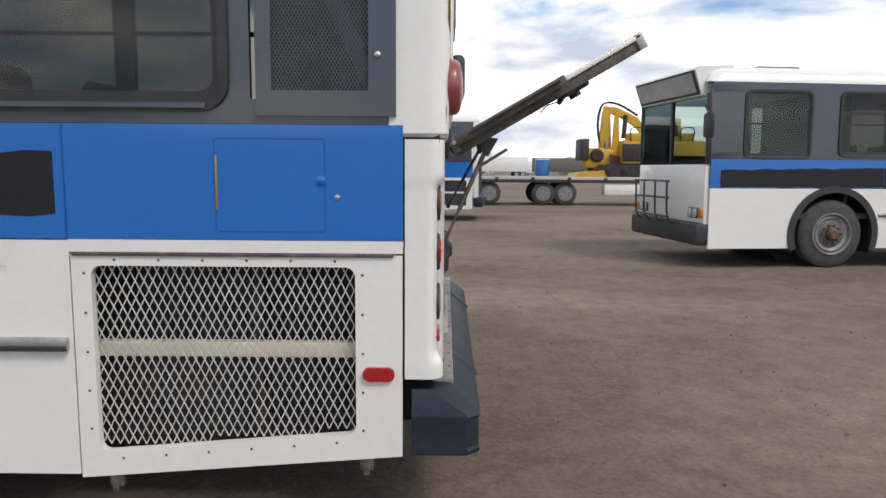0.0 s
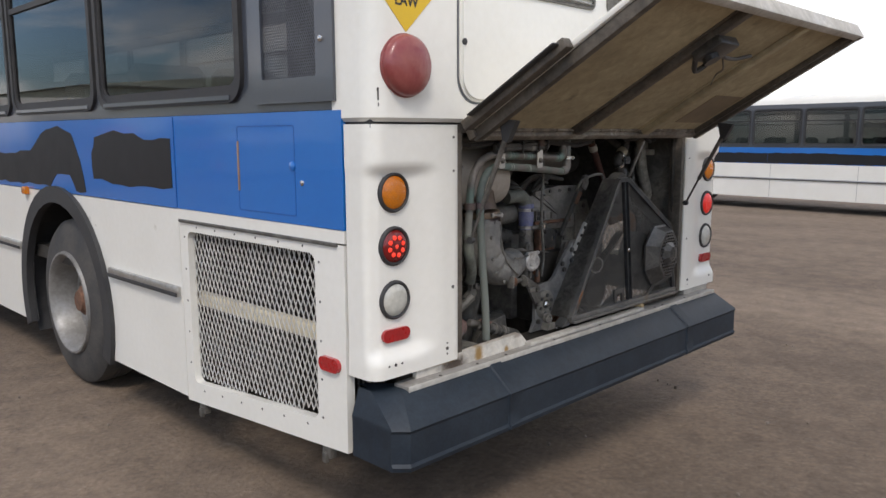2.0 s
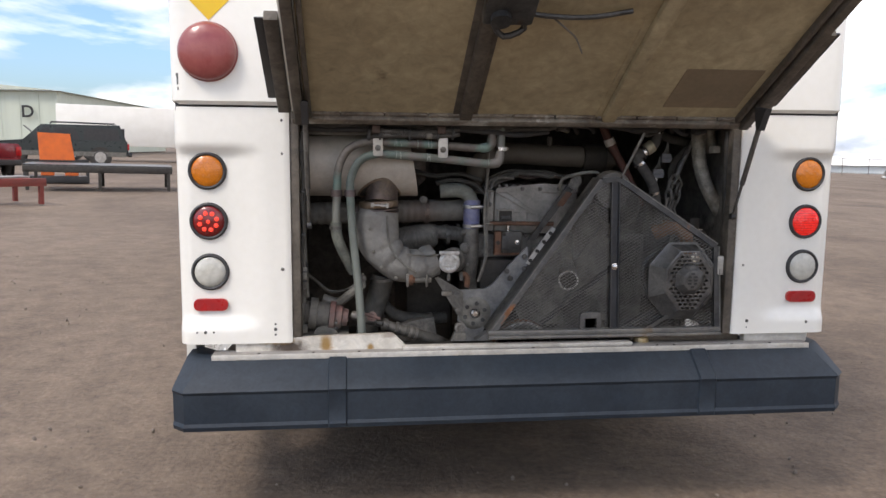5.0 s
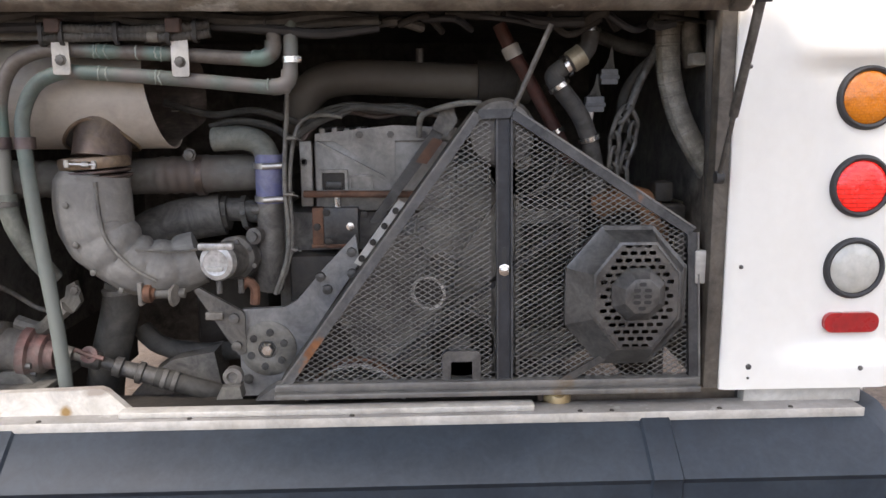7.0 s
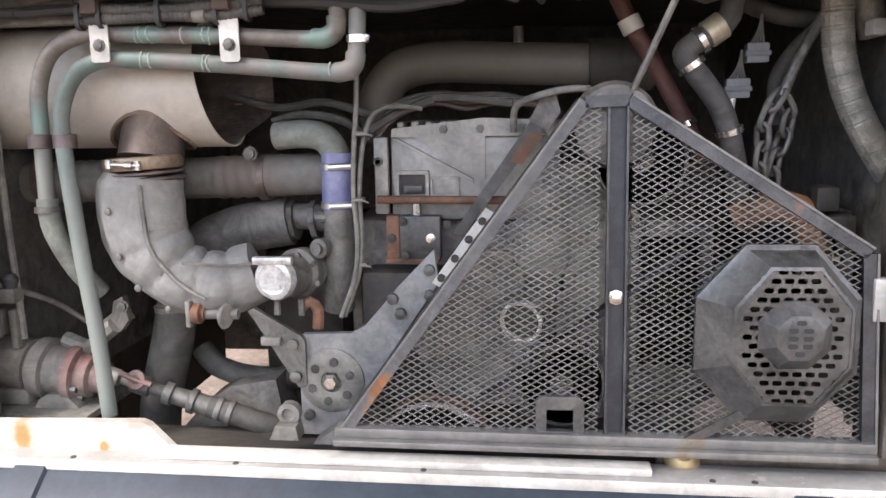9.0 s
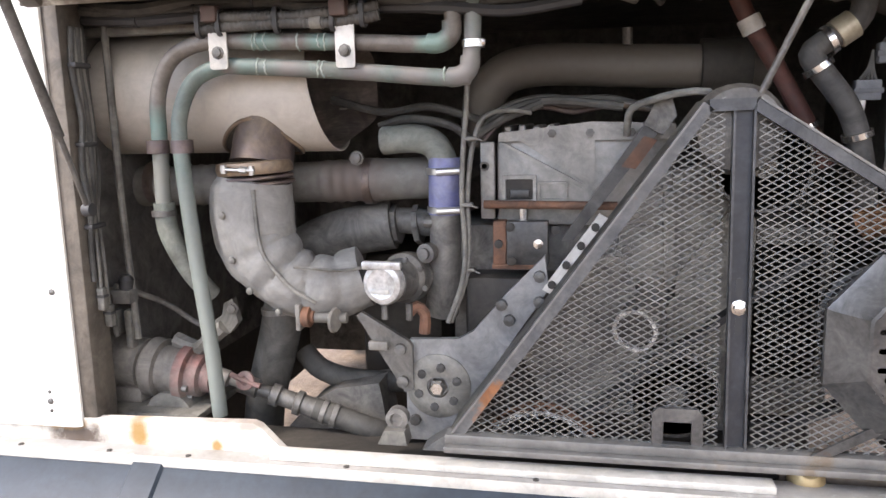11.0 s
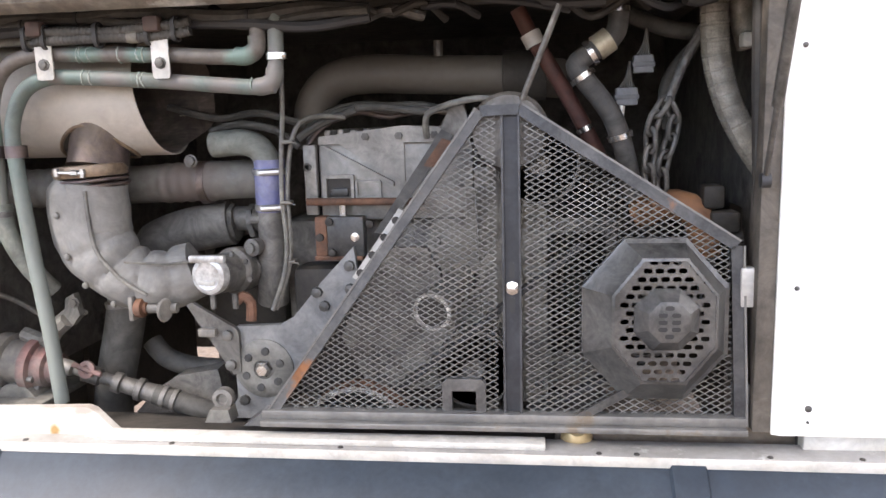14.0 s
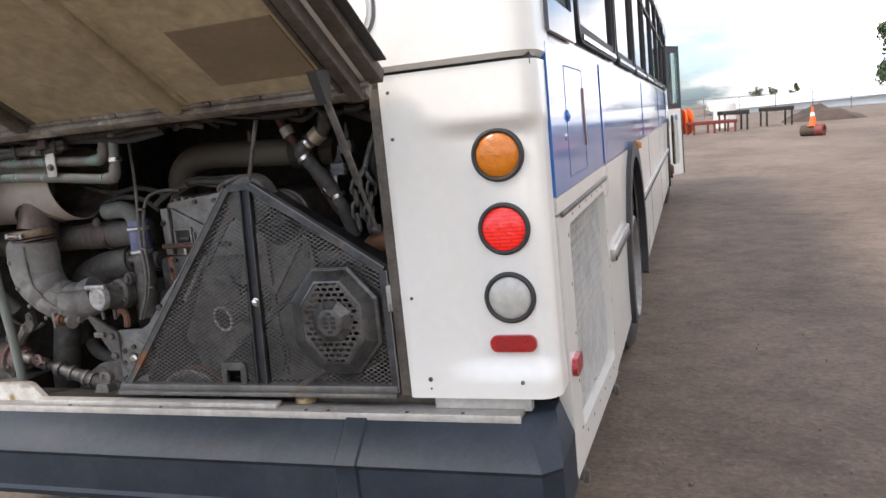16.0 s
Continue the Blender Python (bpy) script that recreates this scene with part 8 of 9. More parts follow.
def right_hoses():
    bm = ctube([(0.790, 0.2, 1.53), (0.792, 0.2, 1.46), (0.798, 0.2, 1.365), (0.822, 0.2, 1.275), (0.862, 0.2, 1.195), (0.93, 0.22, 1.10)], 0.028, 36, 0.0035, wave=lambda s, a: 1 + 0.055 * math.sin(s * 380 + 8 * a) * math.sin(s * 380 - 8 * a))
    h = tagged(part("braided_hose", bm, BRAID), "tan braided sleeve hose curving down", "hose")
    part("end_collar", lathe(bmesh.new(), (0.791, 0.2, 1.50), (0, 0, -1), [(0, 0.030), (0.002, 0.036), (0.03, 0.036), (0.032, 0.030)], 24), DUSTY, h)
    tagged(part("braided_hose", ctube([(0.845, 0.22, 1.53), (0.85, 0.22, 1.45), (0.87, 0.23, 1.38)], 0.026, 16), BRAID), "tan braided sleeve hose at the corner", "hose")
    h = tagged(part("radiator_hose", ctube([(0.603, 0.18, 1.50), (0.602, 0.18, 1.43), (0.585, 0.18, 1.40), (0.54, 0.175, 1.372), (0.518, 0.17, 1.352), (0.535, 0.17, 1.325), (0.59, 0.18, 1.252), (0.622, 0.20, 1.165), (0.64, 0.22, 1.08)], 0.021, 18, 0.01), mat("black_hose", (0.045, 0.043, 0.04), 0.7, col2=(0.085, 0.08, 0.072), scale=14, bump=0.1, grime=0.5)), "dusty black radiator hose with a pale band", "hose")
    part("band", lathe(bmesh.new(), (0.588, 0.18, 1.404), (-0.8, 0, -0.55), [(0, 0.023), (0.001, 0.0265), (0.035, 0.0265), (0.036, 0.023)], 18), mat("brass_band", (0.40, 0.355, 0.26), 0.45, 0.4, grime=0.3), h, "pale brass band")
    for p, ax in (((0.603, 0.18, 1.452), (0, 0, 1)), ((0.528, 0.17, 1.335), (0.5, 0, -0.75)), ((0.607, 0.19, 1.215), (0.3, 0.1, -0.95)), ((0.553, 0.176, 1.379), (-0.8, 0, -0.5))):
        part("hose_clamp", lathe(bmesh.new(), p, ax, [(0, 0.023), (0.001, 0.0275), (0.012, 0.0275), (0.013, 0.023)], 18), CHROME, h)
    r = tagged(part("red_hose", ctube([(0.40, 0.26, 1.48), (0.43, 0.26, 1.42), (0.47, 0.26, 1.355), (0.51, 0.26, 1.285), (0.545, 0.26, 1.22), (0.58, 0.27, 1.15)], 0.017, 18), REDHOSE), "faded red brown hose behind the guard", "hose")
    part("hose_clamp", lathe(bmesh.new(), (0.425, 0.26, 1.43), (0.45, 0, -0.9), [(0, 0.017), (0.001, 0.022), (0.03, 0.022), (0.031, 0.017)], 18), STRIP, r)
    part("hose_clamp", lathe(bmesh.new(), (0.54, 0.26, 1.23), (0.45, 0, -0.9), [(0, 0.017), (0.001, 0.021), (0.012, 0.021), (0.013, 0.017)], 18), CHROME, r)
    for x, z, w in ((0.622, 1.288, 0.044), (0.655, 1.352, 0.04)):
        c = thing("connector", "grey plastic wiring connector hanging on its leads", "connector", Matrix.Translation((x, 0.2, z)), "hanging connectors")
        part("body", cbox(-w / 2, w / 2, -0.012, 0.012, -0.018, 0.018, 0.003), mat("connector_grey", (0.125, 0.130, 0.135), 0.6, grime=0.3), c)
        part("rim", cbox(-w / 2 - 0.003, w / 2 + 0.003, -0.014, 0.014, -0.006, 0.004, 0.002), mat("connector_grey_b", (0.095, 0.10, 0.105), 0.6, grime=0.3), c)
        for k in range(5):
            part("lead", ctube([(-w / 2 + 0.008 + k * (w - 0.016) / 4, 0, 0.018), (0.002 * k, 0, 0.04), (0.006, 0, 0.07)], 0.0025, 6), HOSE, c)
    tagged(part("tag", ctube([(0.613, 0.19, 1.27), (0.605, 0.19, 1.205)], 0.006, 6, smooth=False), STRIP), "pale narrow strip hanging on a lead", "tag")
    # knotted bundle
    tagged(part("hanging_cable", ctube([(0.80, 0.22, 1.47), (0.768, 0.21, 1.41), (0.742, 0.2, 1.365), (0.722, 0.2, 1.32), (0.705, 0.2, 1.272)], 0.010, 10, 0.006, wave=lambda s, a: 1 + 0.12 * math.sin(s * 420 + 2 * a)), STEEL), "twisted dusty cable behind the guard", "cable")
    ch = thing("chain", "dusty grey steel chain hanging behind the guard", "chain", Matrix.Translation((0.70, 0.2, 1.28)))
    for way in ([(0.702, 0.198, 1.280), (0.682, 0.192, 1.250), (0.670, 0.190, 1.216), (0.672, 0.192, 1.180), (0.668, 0.192, 1.142), (0.672, 0.194, 1.106)], [(0.706, 0.204, 1.272), (0.722, 0.206, 1.240), (0.716, 0.206, 1.204), (0.704, 0.206, 1.168), (0.696, 0.206, 1.132), (0.698, 0.206, 1.096)]):
        for i, (p, q) in enumerate(zip(way, way[1:])):
            a, b = Vector(p), Vector(q)
            ax = (b - a).normalized()
            side = Vector((0.8, 0.6, 0)) if i % 2 else Vector((0.6, -0.8, 0))
            side = (side - ax * side.dot(ax)).normalized()
            mid, half, w = (a + b) / 2, (b - a).length / 2 + 0.006, 0.0135
            pts = [mid + side * w * math.cos(t) + ax * ((half - w) * (1 if math.sin(t) > 0 else -1) * min(1, abs(math.sin(t)) * 6) + w * math.sin(t)) for t in (2 * math.pi * k / 28 for k in range(29))]
            bm = ctube([tuple(v) for v in pts], 0.0055, 8, smooth=False)
            bm.transform(Matrix.Translation((-0.70, -0.2, -1.28)))
            part("link", bm, STEEL, ch)
    tagged(part("turbo_duct", ctube([(0.66, 0.30, 1.03), (0.71, 0.27, 1.055), (0.76, 0.25, 1.05), (0.79, 0.25, 1.01), (0.80, 0.26, 0.95)], 0.034, 18), mat("rust_orange", (0.27, 0.125, 0.055), 0.75, col2=(0.16, 0.085, 0.05), scale=10, bump=0.15)), "orange rusty duct elbow", "duct")
    bm = box(bmesh.new(), 0.785, 0.83, 0.22, 0.28, 1.05, 1.10, 0.008)
    box(bm, 0.80, 0.86, 0.21, 0.27, 1.00, 1.045, 0.008)
    cyl(bm, (0.83, 0.24, 0.98), (0.87, 0.24, 0.99), 0.02, n=14)
    tagged(part("solenoid", bm, GRIME_SHADE), "grimy dark solenoid block behind the guard", "solenoid")
    for pts, r in (([(0.62, 0.3, 1.47), (0.72, 0.3, 1.43), (0.80, 0.3, 1.42), (0.88, 0.3, 1.42)], 0.018), ([(0.80, 0.25, 1.42), (0.74, 0.26, 1.36), (0.71, 0.27, 1.30), (0.72, 0.28, 1.22)], 0.014), ([(0.86, 0.25, 1.0), (0.85, 0.22, 0.9), (0.86, 0.2, 0.8)], 0.012)):
        tagged(part("rubber_hose", ctube(pts, r, 12), HOSE), "dark dusty hose in the corner of the bay", "hose")
    c = tagged(part("plug", cbox(0.84, 0.875, 0.16, 0.20, 1.375, 1.405, 0.006), STRIP), "pale plug on a harness", "connector")


right_hoses()

tagged(part("cross_channel", plate(bmesh.new(), [(-0.565, 0.535), (-0.535, 0.567), (-0.47, 0.636), (-0.41, 0.672), (-0.31, 0.690), (-0.285, 0.535)], 0.10, rear_of(0.31)), CAST), "dusty grey channel at the foot of the bay", "bracket")


# ---- the yard around ----
def ground_pose(x, y, deg=90.0):
    """A pose on the ground whose local +y looks to deg (0 is +x)."""
    return Matrix.Translation((x, y, gz(x))) @ Matrix.Rotation(math.atan(0.025), 4, "Y") @ Matrix.Rotation(radians(deg - 90), 4, "Z")


def small_wheel(parent, x, y, z, r, w, s, rim=ALU):
    bm = lathe(bmesh.new(), (x, y, z), (-s, 0, 0), [(0, r * 0.6), (w * 0.06, r * 0.86), (w * 0.2, r * 0.98), (w * 0.5, r), (w * 0.8, r * 0.98), (w * 0.94, r * 0.86), (w, r * 0.6)], 26, False)
    t = part("wheel", bm, TYRE, parent)
    part("rim", lathe(bmesh.new(), (x, y, z), (-s, 0, 0), [(0.0, r * 0.62), (w * 0.12, r * 0.55), (w * 0.2, r * 0.3), (w * 0.05, r * 0.18), (w * 0.03, 0)], 22), rim, t)
    return t


def flatbed_trailer():
    t = thing("flatbed_trailer", "low flatbed trailer with a worn timber deck", "trailer", ground_pose(27.0, -4.3, 90))
    for k in range(19):
        y = 4.36 - k * 0.72
        part("deck_plank", cbox(-1.25, 1.25, y - 0.70, y, 1.02, 1.10, 0.01), WOOD, t)
    for x in (-1.24, -0.5, 0.5, 1.24):
        part("rail", cbox(x - 0.05, x + 0.05, -9.4, 4.36, 0.88, 1.02, 0.01), DARKSTEEL, t)
    for s in (-1, 1):
        part("edge_rail", cbox(s * 1.275 - 0.02, s * 1.275 + 0.02, -9.4, 4.36, 1.0, 1.112, 0.008), RUSTY, t, "pale worn steel edge rail")
        for k in range(9):
            part("stake_pocket", cbox(s * 1.31 - 0.014, s * 1.31 + 0.014, 3.6 - 1.4 * k, 3.74 - 1.4 * k, 0.93, 1.09, 0.005), DARKSTEEL, t)
    for y in (0.45, -0.4, 2.55):
        for s in (-1, 1):
            small_wheel(t, s * 1.2, y, 0.46, 0.46, 0.26, s, RIM)
    part("tool_box", cbox(-1.28, -0.7, -4.6, -1.9, 0.42, 0.82, 0.02), WHITE, t, "white tool box under the deck")


flatbed_trailer()


def excavator():
    e = thing("excavator", "yellow tracked machine with a folded arm on the trailer", "excavator", ground_pose(27.0, -7.8, 90) @ Matrix.Translation((0, 0, 1.10)))
    for s in (-1, 1):
        bm = bmesh.new()
        plate(bm, rounded(-2.2, 1.9, 0.0, 0.5, 0.24, 6), 0.42, lambda u, v, w: (s * (0.72 + w), u, v))
        tr = part("track", bm, GRIME_SHADE, e, "dark crawler track")
        for k in range(6):
            part("roller", lathe(bmesh.new(), (s * 1.16, -1.8 + 0.65 * k, 0.25), (s, 0, 0), [(0, 0.13), (0.03, 0.12), (0.04, 0.05), (0.05, 0)], 14), GRIME_SHADE, tr)
    part("blade", plate(bmesh.new(), [(1.5, 0.0), (2.7, 0.0), (2.62, 0.14), (1.6, 0.28)], 2.3, lambda u, v, w: (-1.15 + w, u, v)), CATYELLOW, e)
    part("house", cbox(-1.0, 0.9, -2.4, 0.85, 0.5, 1.45, 0.12), CATYELLOW, e)
    part("cab", cbox(-0.95, -0.05, -1.4, -0.3, 1.3, 2.3, 0.08), CATYELLOW, e)
    part("cab_window", cbox(-0.965, -0.95, -1.25, -0.45, 1.6, 2.15), RUBBER, e)
    part("swing_post", cbox(-0.35, 0.35, 0.8, 2.2, 0.35, 1.15, 0.15), CATYELLOW, e)
    part("winch", lathe(bmesh.new(), (-0.45, 1.75, 0.85), (1, 0, 0), [(0, 0.2), (0.05, 0.27), (0.12, 0.27), (0.14, 0.18), (0.76, 0.18), (0.78, 0.27), (0.85, 0.27), (0.9, 0.2), (0.9, 0)], 18), GRIME_SHADE, e, "grimy winch drum")
    for k, (y, z) in enumerate(((0.35, 1.5), (-0.35, 1.55), (-1.6, 1.5))):
        part("engine_cover", cbox(-0.98, -0.2, y - 0.3, y + 0.28, 1.42, z + 0.22, 0.04), CATYELLOW, e)
        part("grab_rail", ctube([(-0.99, y - 0.25, 1.40), (-1.04, y - 0.25, z + 0.38), (-1.04, y + 0.22, z + 0.38), (-0.99, y + 0.22, 1.40)], 0.022, 8, 0.05), GRIME_SHADE, e)
    for y in (-2.0, -0.9, 0.1):
        part("access_panel", cbox(-1.015, -0.99, y, y + 0.8, 0.62, 1.30, 0.01), GRIME_SHADE if y > 0 else CATYELLOW, e)
    part("stick", plate(bmesh.new(), [(1.05, 2.55), (0.92, 2.55), (0.86, 1.15), (1.02, 0.72), (1.14, 1.15)], 0.18, lambda u, v, w: (-0.32 + w, u, v)), CATYELLOW, e)
    part("bucket", plate(bmesh.new(), [(1.25, 0.9), (0.72, 0.78), (0.62, 0.42), (0.85, 0.14), (1.2, 0.2)], 0.6, lambda u, v, w: (-0.5 + w, u, v)), RUST, e, "rusty digging bucket")
    part("guard_plate", cbox(-0.6, 0.6, 2.1, 2.45, 0.65, 1.5, 0.05), RUBBER, e)
    part("boom", plate(bmesh.new(), [(1.62, 0.75), (1.60, 1.5), (1.50, 2.5), (1.44, 2.78), (1.30, 2.80), (1.22, 2.5), (1.16, 1.5), (1.12, 0.75)], 0.26, lambda u, v, w: (-0.13 + w, u, v)), CATYELLOW, e)
    part("arm", plate(bmesh.new(), [(1.46, 2.80), (0.95, 2.76), (0.1, 2.36), (-0.6, 1.42), (-0.4, 1.32), (0.18, 2.0), (0.9, 2.44), (1.44, 2.58)], 0.22, lambda u, v, w: (-0.11 + w, u, v)), CATYELLOW, e)
    part("cylinder", ctube([(-0.2, 0.62, 2.45), (-0.2, 0.68, 1.55)], 0.09, 10, smooth=False), RUBBER, e)
    part("cylinder", ctube([(-0.25, 1.5, 0.3), (-0.25, 1.3, 1.5)], 0.06, 10, smooth=False), ALU, e)
    for dx in (-0.1, 0.05):
        part("hose", ctube([(dx, 1.55, 1.2), (dx, 1.68, 2.0), (dx, 1.6, 2.7), (dx, 1.35, 2.95), (dx, 0.8, 2.85), (dx, 0.1, 2.45)], 0.035, 8), RUBBER, e)


excavator()


def site_cabin(at):
    """A small blue cabin with a ribbed front and a pale roof."""
    t = thing("site_cabin", "small blue site cabin far behind the trailer", "cabin", at)
    part("body", cbox(-0.9, 0.9, -0.9, 0.9, 0.0, 2.6, 0.06), BLUEPLASTIC, t)
    part("door", cbox(-0.93, -0.88, -0.6, 0.6, 0.15, 2.05, 0.02), BLUEPLASTIC, t)
    for y in (-0.78, -0.7, 0.7, 0.78):
        part("rib", cbox(-0.935, -0.89, y - 0.02, y + 0.02, 0.1, 2.2, 0.01), BLUEPLASTIC, t)
    part("roof", cbox(-0.95, 0.95, -0.95, 0.95, 2.58, 2.8, 0.1), PALEROOF, t)


BLUEPLASTIC = mat("blue_plastic", (0.02, 0.12, 0.30), 0.45, col2=(0.03, 0.15, 0.33), scale=3, bump=0.01)
site_cabin(ground_pose(104.0, -13.6, 92))


def box_truck(x, y, deg, col, length, label):
    t = thing("truck", label, "truck", ground_pose(x, y, deg), "far trucks")
    part("cargo_box", cbox(-1.2, 1.2, 0, length, 0.9, 3.2, 0.04), col, t)
    part("cab", cbox(-1.15, 1.15, length + 0.1, length + 2.1, 0.6, 2.7, 0.15), WHITE, t)
    part("windscreen", cbox(-1.0, 1.0, length + 2.08, length + 2.12, 1.6, 2.45, 0.02), RUBBER, t)
    for yy in (0.8, 1.8, length + 1.2):
        for s in (-1, 1):
            small_wheel(t, s * 1.15, yy, 0.5, 0.5, 0.3, s)


box_truck(120, -13, 80, WHITE, 6.5, "white box truck far across the yard")
box_truck(125, 4.5, 95, WHITE, 5.0, "white truck parked far across the yard")
box_truck(118, -4.5, 80, DARKSTEEL, 5.0, "dark truck parked far across the yard")
for k in range(7):
    box_truck(118 + 5 * (k % 3), -46 + 11 * k, 88 + 3 * (k % 2), (WHITE, PALEROOF, DUSTY)[k % 3], 9.0, "pale trailer truck far across the yard")


def pylon(x, y, h):
    t = thing("pylon", "pale grey steel lattice power pylon", "pylon", ground_pose(x, y, 20), "power pylons")
    legs = [(-1, -1), (1, -1), (1, 1), (-1, 1)]
    for a, b in legs:
        part("leg", ctube([(a * h * 0.09, b * h * 0.09, 0), (a * h * 0.03, b * h * 0.03, h * 0.6), (0, 0, h)], 0.12, 6, h / 8), PALEROOF, t)
    for k in range(5):
        z0, z1 = h * 0.12 * k, h * 0.12 * (k + 1)
        for i in range(4):
            (a, b), (c, d) = legs[i], legs[(i + 1) % 4]
            f0, f1 = h * (0.09 - 0.012 * k), h * (0.09 - 0.012 * (k + 1))
            part("brace", ctube([(a * f0, b * f0, z0), (c * f1, d * f1, z1)], 0.07, 5, smooth=False), PALEROOF, t)
    for z, w in ((h * 0.72, h * 0.2), (h * 0.86, h * 0.16)):
        part("cross_arm", ctube([(-w, 0, z), (w, 0, z)], 0.14, 6, smooth=False), PALEROOF, t)


pylon(186, -10.5, 11)
pylon(260, 40, 20)


def pickup(name, label, at, paint, bed=True):
    t = thing(name, label, "pickup truck", at, "parked cars")
    def side_profile(pts, w, m, nm, lab=""):
        bm = plate(bmesh.new(), pts, w, lambda u, v, d: (-w / 2 + d, u, v))
        es = [e for e in bm.edges if abs(e.verts[0].co.x - e.verts[1].co.x) < 1e-5]
        bmesh.ops.bevel(bm, geom=es, offset=0.05, segments=2, affect="EDGES")
        return part(nm, bm, m, t, lab)
    side_profile([(-2.7, 0.45), (2.6, 0.40), (2.75, 0.6), (2.7, 0.95), (1.25, 1.08), (-2.75, 1.10), (-2.8, 0.6)], 1.9, paint, "body")
    side_profile([(1.35, 1.06), (0.65, 1.72), (-0.75, 1.78), (-1.05, 1.06)] if bed else [(1.35, 1.06), (0.65, 1.74), (-2.45, 1.80), (-2.74, 1.06)], 1.72, paint, "cab")
    for s in (-1, 1):
        for u0, u1, u2, u3 in ((0.30, 1.05, 0.55, 0.30), (-0.85, 0.15, 0.15, -0.65)) + (() if bed else ((-2.5, -1.0, -1.0, -2.35),)):
            part("side_window", plate(bmesh.new(), [(u0, 1.12), (u1, 1.12), (u2, 1.62), (u3, 1.64)], 0.01, lambda u, v, w: (s * (0.862 + w), u, v)), RUBBER, t)
        part("trim", plate(bmesh.new(), [(-2.7, 0.42), (2.6, 0.42), (2.6, 0.62), (-2.7, 0.62)], 0.01, lambda u, v, w: (s * (0.952 + w), u, v)), DUSTY, t)
        part("tail_lamp", cbox(s * 0.80, s * 0.955, -2.83, -2.76, 0.72, 1.0, 0.01), REDLENS, t)
        part("headlamp", cbox(s * 0.62, s * 0.93, 2.68, 2.76, 0.68, 0.88, 0.01), CLEARLENS, t)
        for y in (-1.65, 1.7):
            small_wheel(t, s * 0.97, y, 0.38, 0.38, 0.24, s)
            part("wheel_arch", lathe(bmesh.new(), (s * 0.94, y, 0.38), (s, 0, 0), [(0, 0.46), (0.018, 0.46), (0.02, 0.0)], 26), GRIME_SHADE, t)
    if bed:
        part("bed_floor", cbox(-0.78, 0.78, -2.62, -1.15, 1.085, 1.106), RUBBER, t, "dark open load bed")
        part("tailgate", cbox(-0.76, 0.76, -2.815, -2.77, 0.66, 1.07, 0.015), paint, t)
    part("rear_window", cbox(-0.7, 0.7, -1.06, -0.9, 1.15, 1.6) if bed else cbox(-0.68, 0.68, -2.66, -2.45, 1.2, 1.66), RUBBER, t)
    part("windscreen", boxm(bmesh.new(), Matrix.Translation((0, 1.02, 1.39)) @ Euler((radians(-47), 0, 0)).to_matrix().to_4x4(), 1.55, 0.02, 0.8), RUBBER, t)
    part("bumper", cbox(-0.92, 0.92, -2.95, -2.78, 0.42, 0.60, 0.03), RUBBER, t, "dark rear bumper")
    part("bumper", cbox(-0.92, 0.92, 2.72, 2.86, 0.40, 0.60, 0.03), CHROME, t)
    return t


pickup("sport_utility", "dark green sport utility with a roof rack", ground_pose(-14.8, 36.5, 199) @ Matrix.Scale(1.1, 4), CARDARK, False)
pickup("pickup_truck", "dark red pickup truck parked in the yard", ground_pose(-13.6, 24.6, 129), CARRED)
pickup("pickup_truck", "white pickup truck parked behind the red one", ground_pose(-20.5, 30.5, 200), WHITE)
pickup("pickup_truck", "grey pickup truck far across the yard", ground_pose(36, 42, 150), DUSTY)
pickup("pickup_truck", "white pickup truck far across the yard", ground_pose(41, 38, 160), WHITE)

# roof rack of the sport utility
rack = thing("roof_rack", "black tube rack on the roof", "rack", ground_pose(-14.8, 36.5, 199) @ Matrix.Scale(1.1, 4) @ Matrix.Translation((0, 0, 1.76)))
for x in (-0.7, 0.7):
    part("runner", ctube([(x, -2.3, 0.02), (x, -2.25, 0.10), (x, 0.25, 0.10), (x, 0.3, 0.02)], 0.025, 8, smooth=False), RUBBER, rack)
for y in (-1.9, -0.9, 0.0):
    part("crossbar", ctube([(-0.7, y, 0.10), (0.7, y, 0.10)], 0.02, 8, smooth=False), RUBBER, rack)


def gable_hall(name, label, x0, x1, y0, y1, eave, ridge, wall, roof, along_y=True):
    b = thing(name, label, "building", Matrix.Translation(((x0 + x1) / 2, (y0 + y1) / 2, gz((x0 + x1) / 2) - 0.3)))
    hx, hy = (x1 - x0) / 2, (y1 - y0) / 2
    part("wall", cbox(-hx, hx, -hy, hy, 0, eave), wall, b)
    bm = bmesh.new()
    if along_y:
        plate(bm, [(-hx - 0.4, eave - 0.05), (0, ridge), (hx + 0.4, eave - 0.05)], 2 * hy + 0.8, lambda u, v, w: (u, -hy - 0.4 + w, v))
        part("gable", plate(bmesh.new(), [(-hx, eave), (0, ridge - 0.12), (hx, eave)], 0.03, lambda u, v, w: (u, -hy - 0.42 - w, v)), wall, b)
    else:
        plate(bm, [(-hy - 0.4, eave - 0.05), (0, ridge), (hy + 0.4, eave - 0.05)], 2 * hx + 0.8, lambda u, v, w: (-hx - 0.4 + w, u, v))
    part("roof", bm, roof, b)
    n = int(2 * hx / 1.2)
    for k in range(1, n):
        x = -hx + 2 * hx * k / n
        part("siding_rib", cbox(x - 0.04, x + 0.04, -hy - 0.04, -hy, 0.1, eave - 0.05), wall, b)
    return b


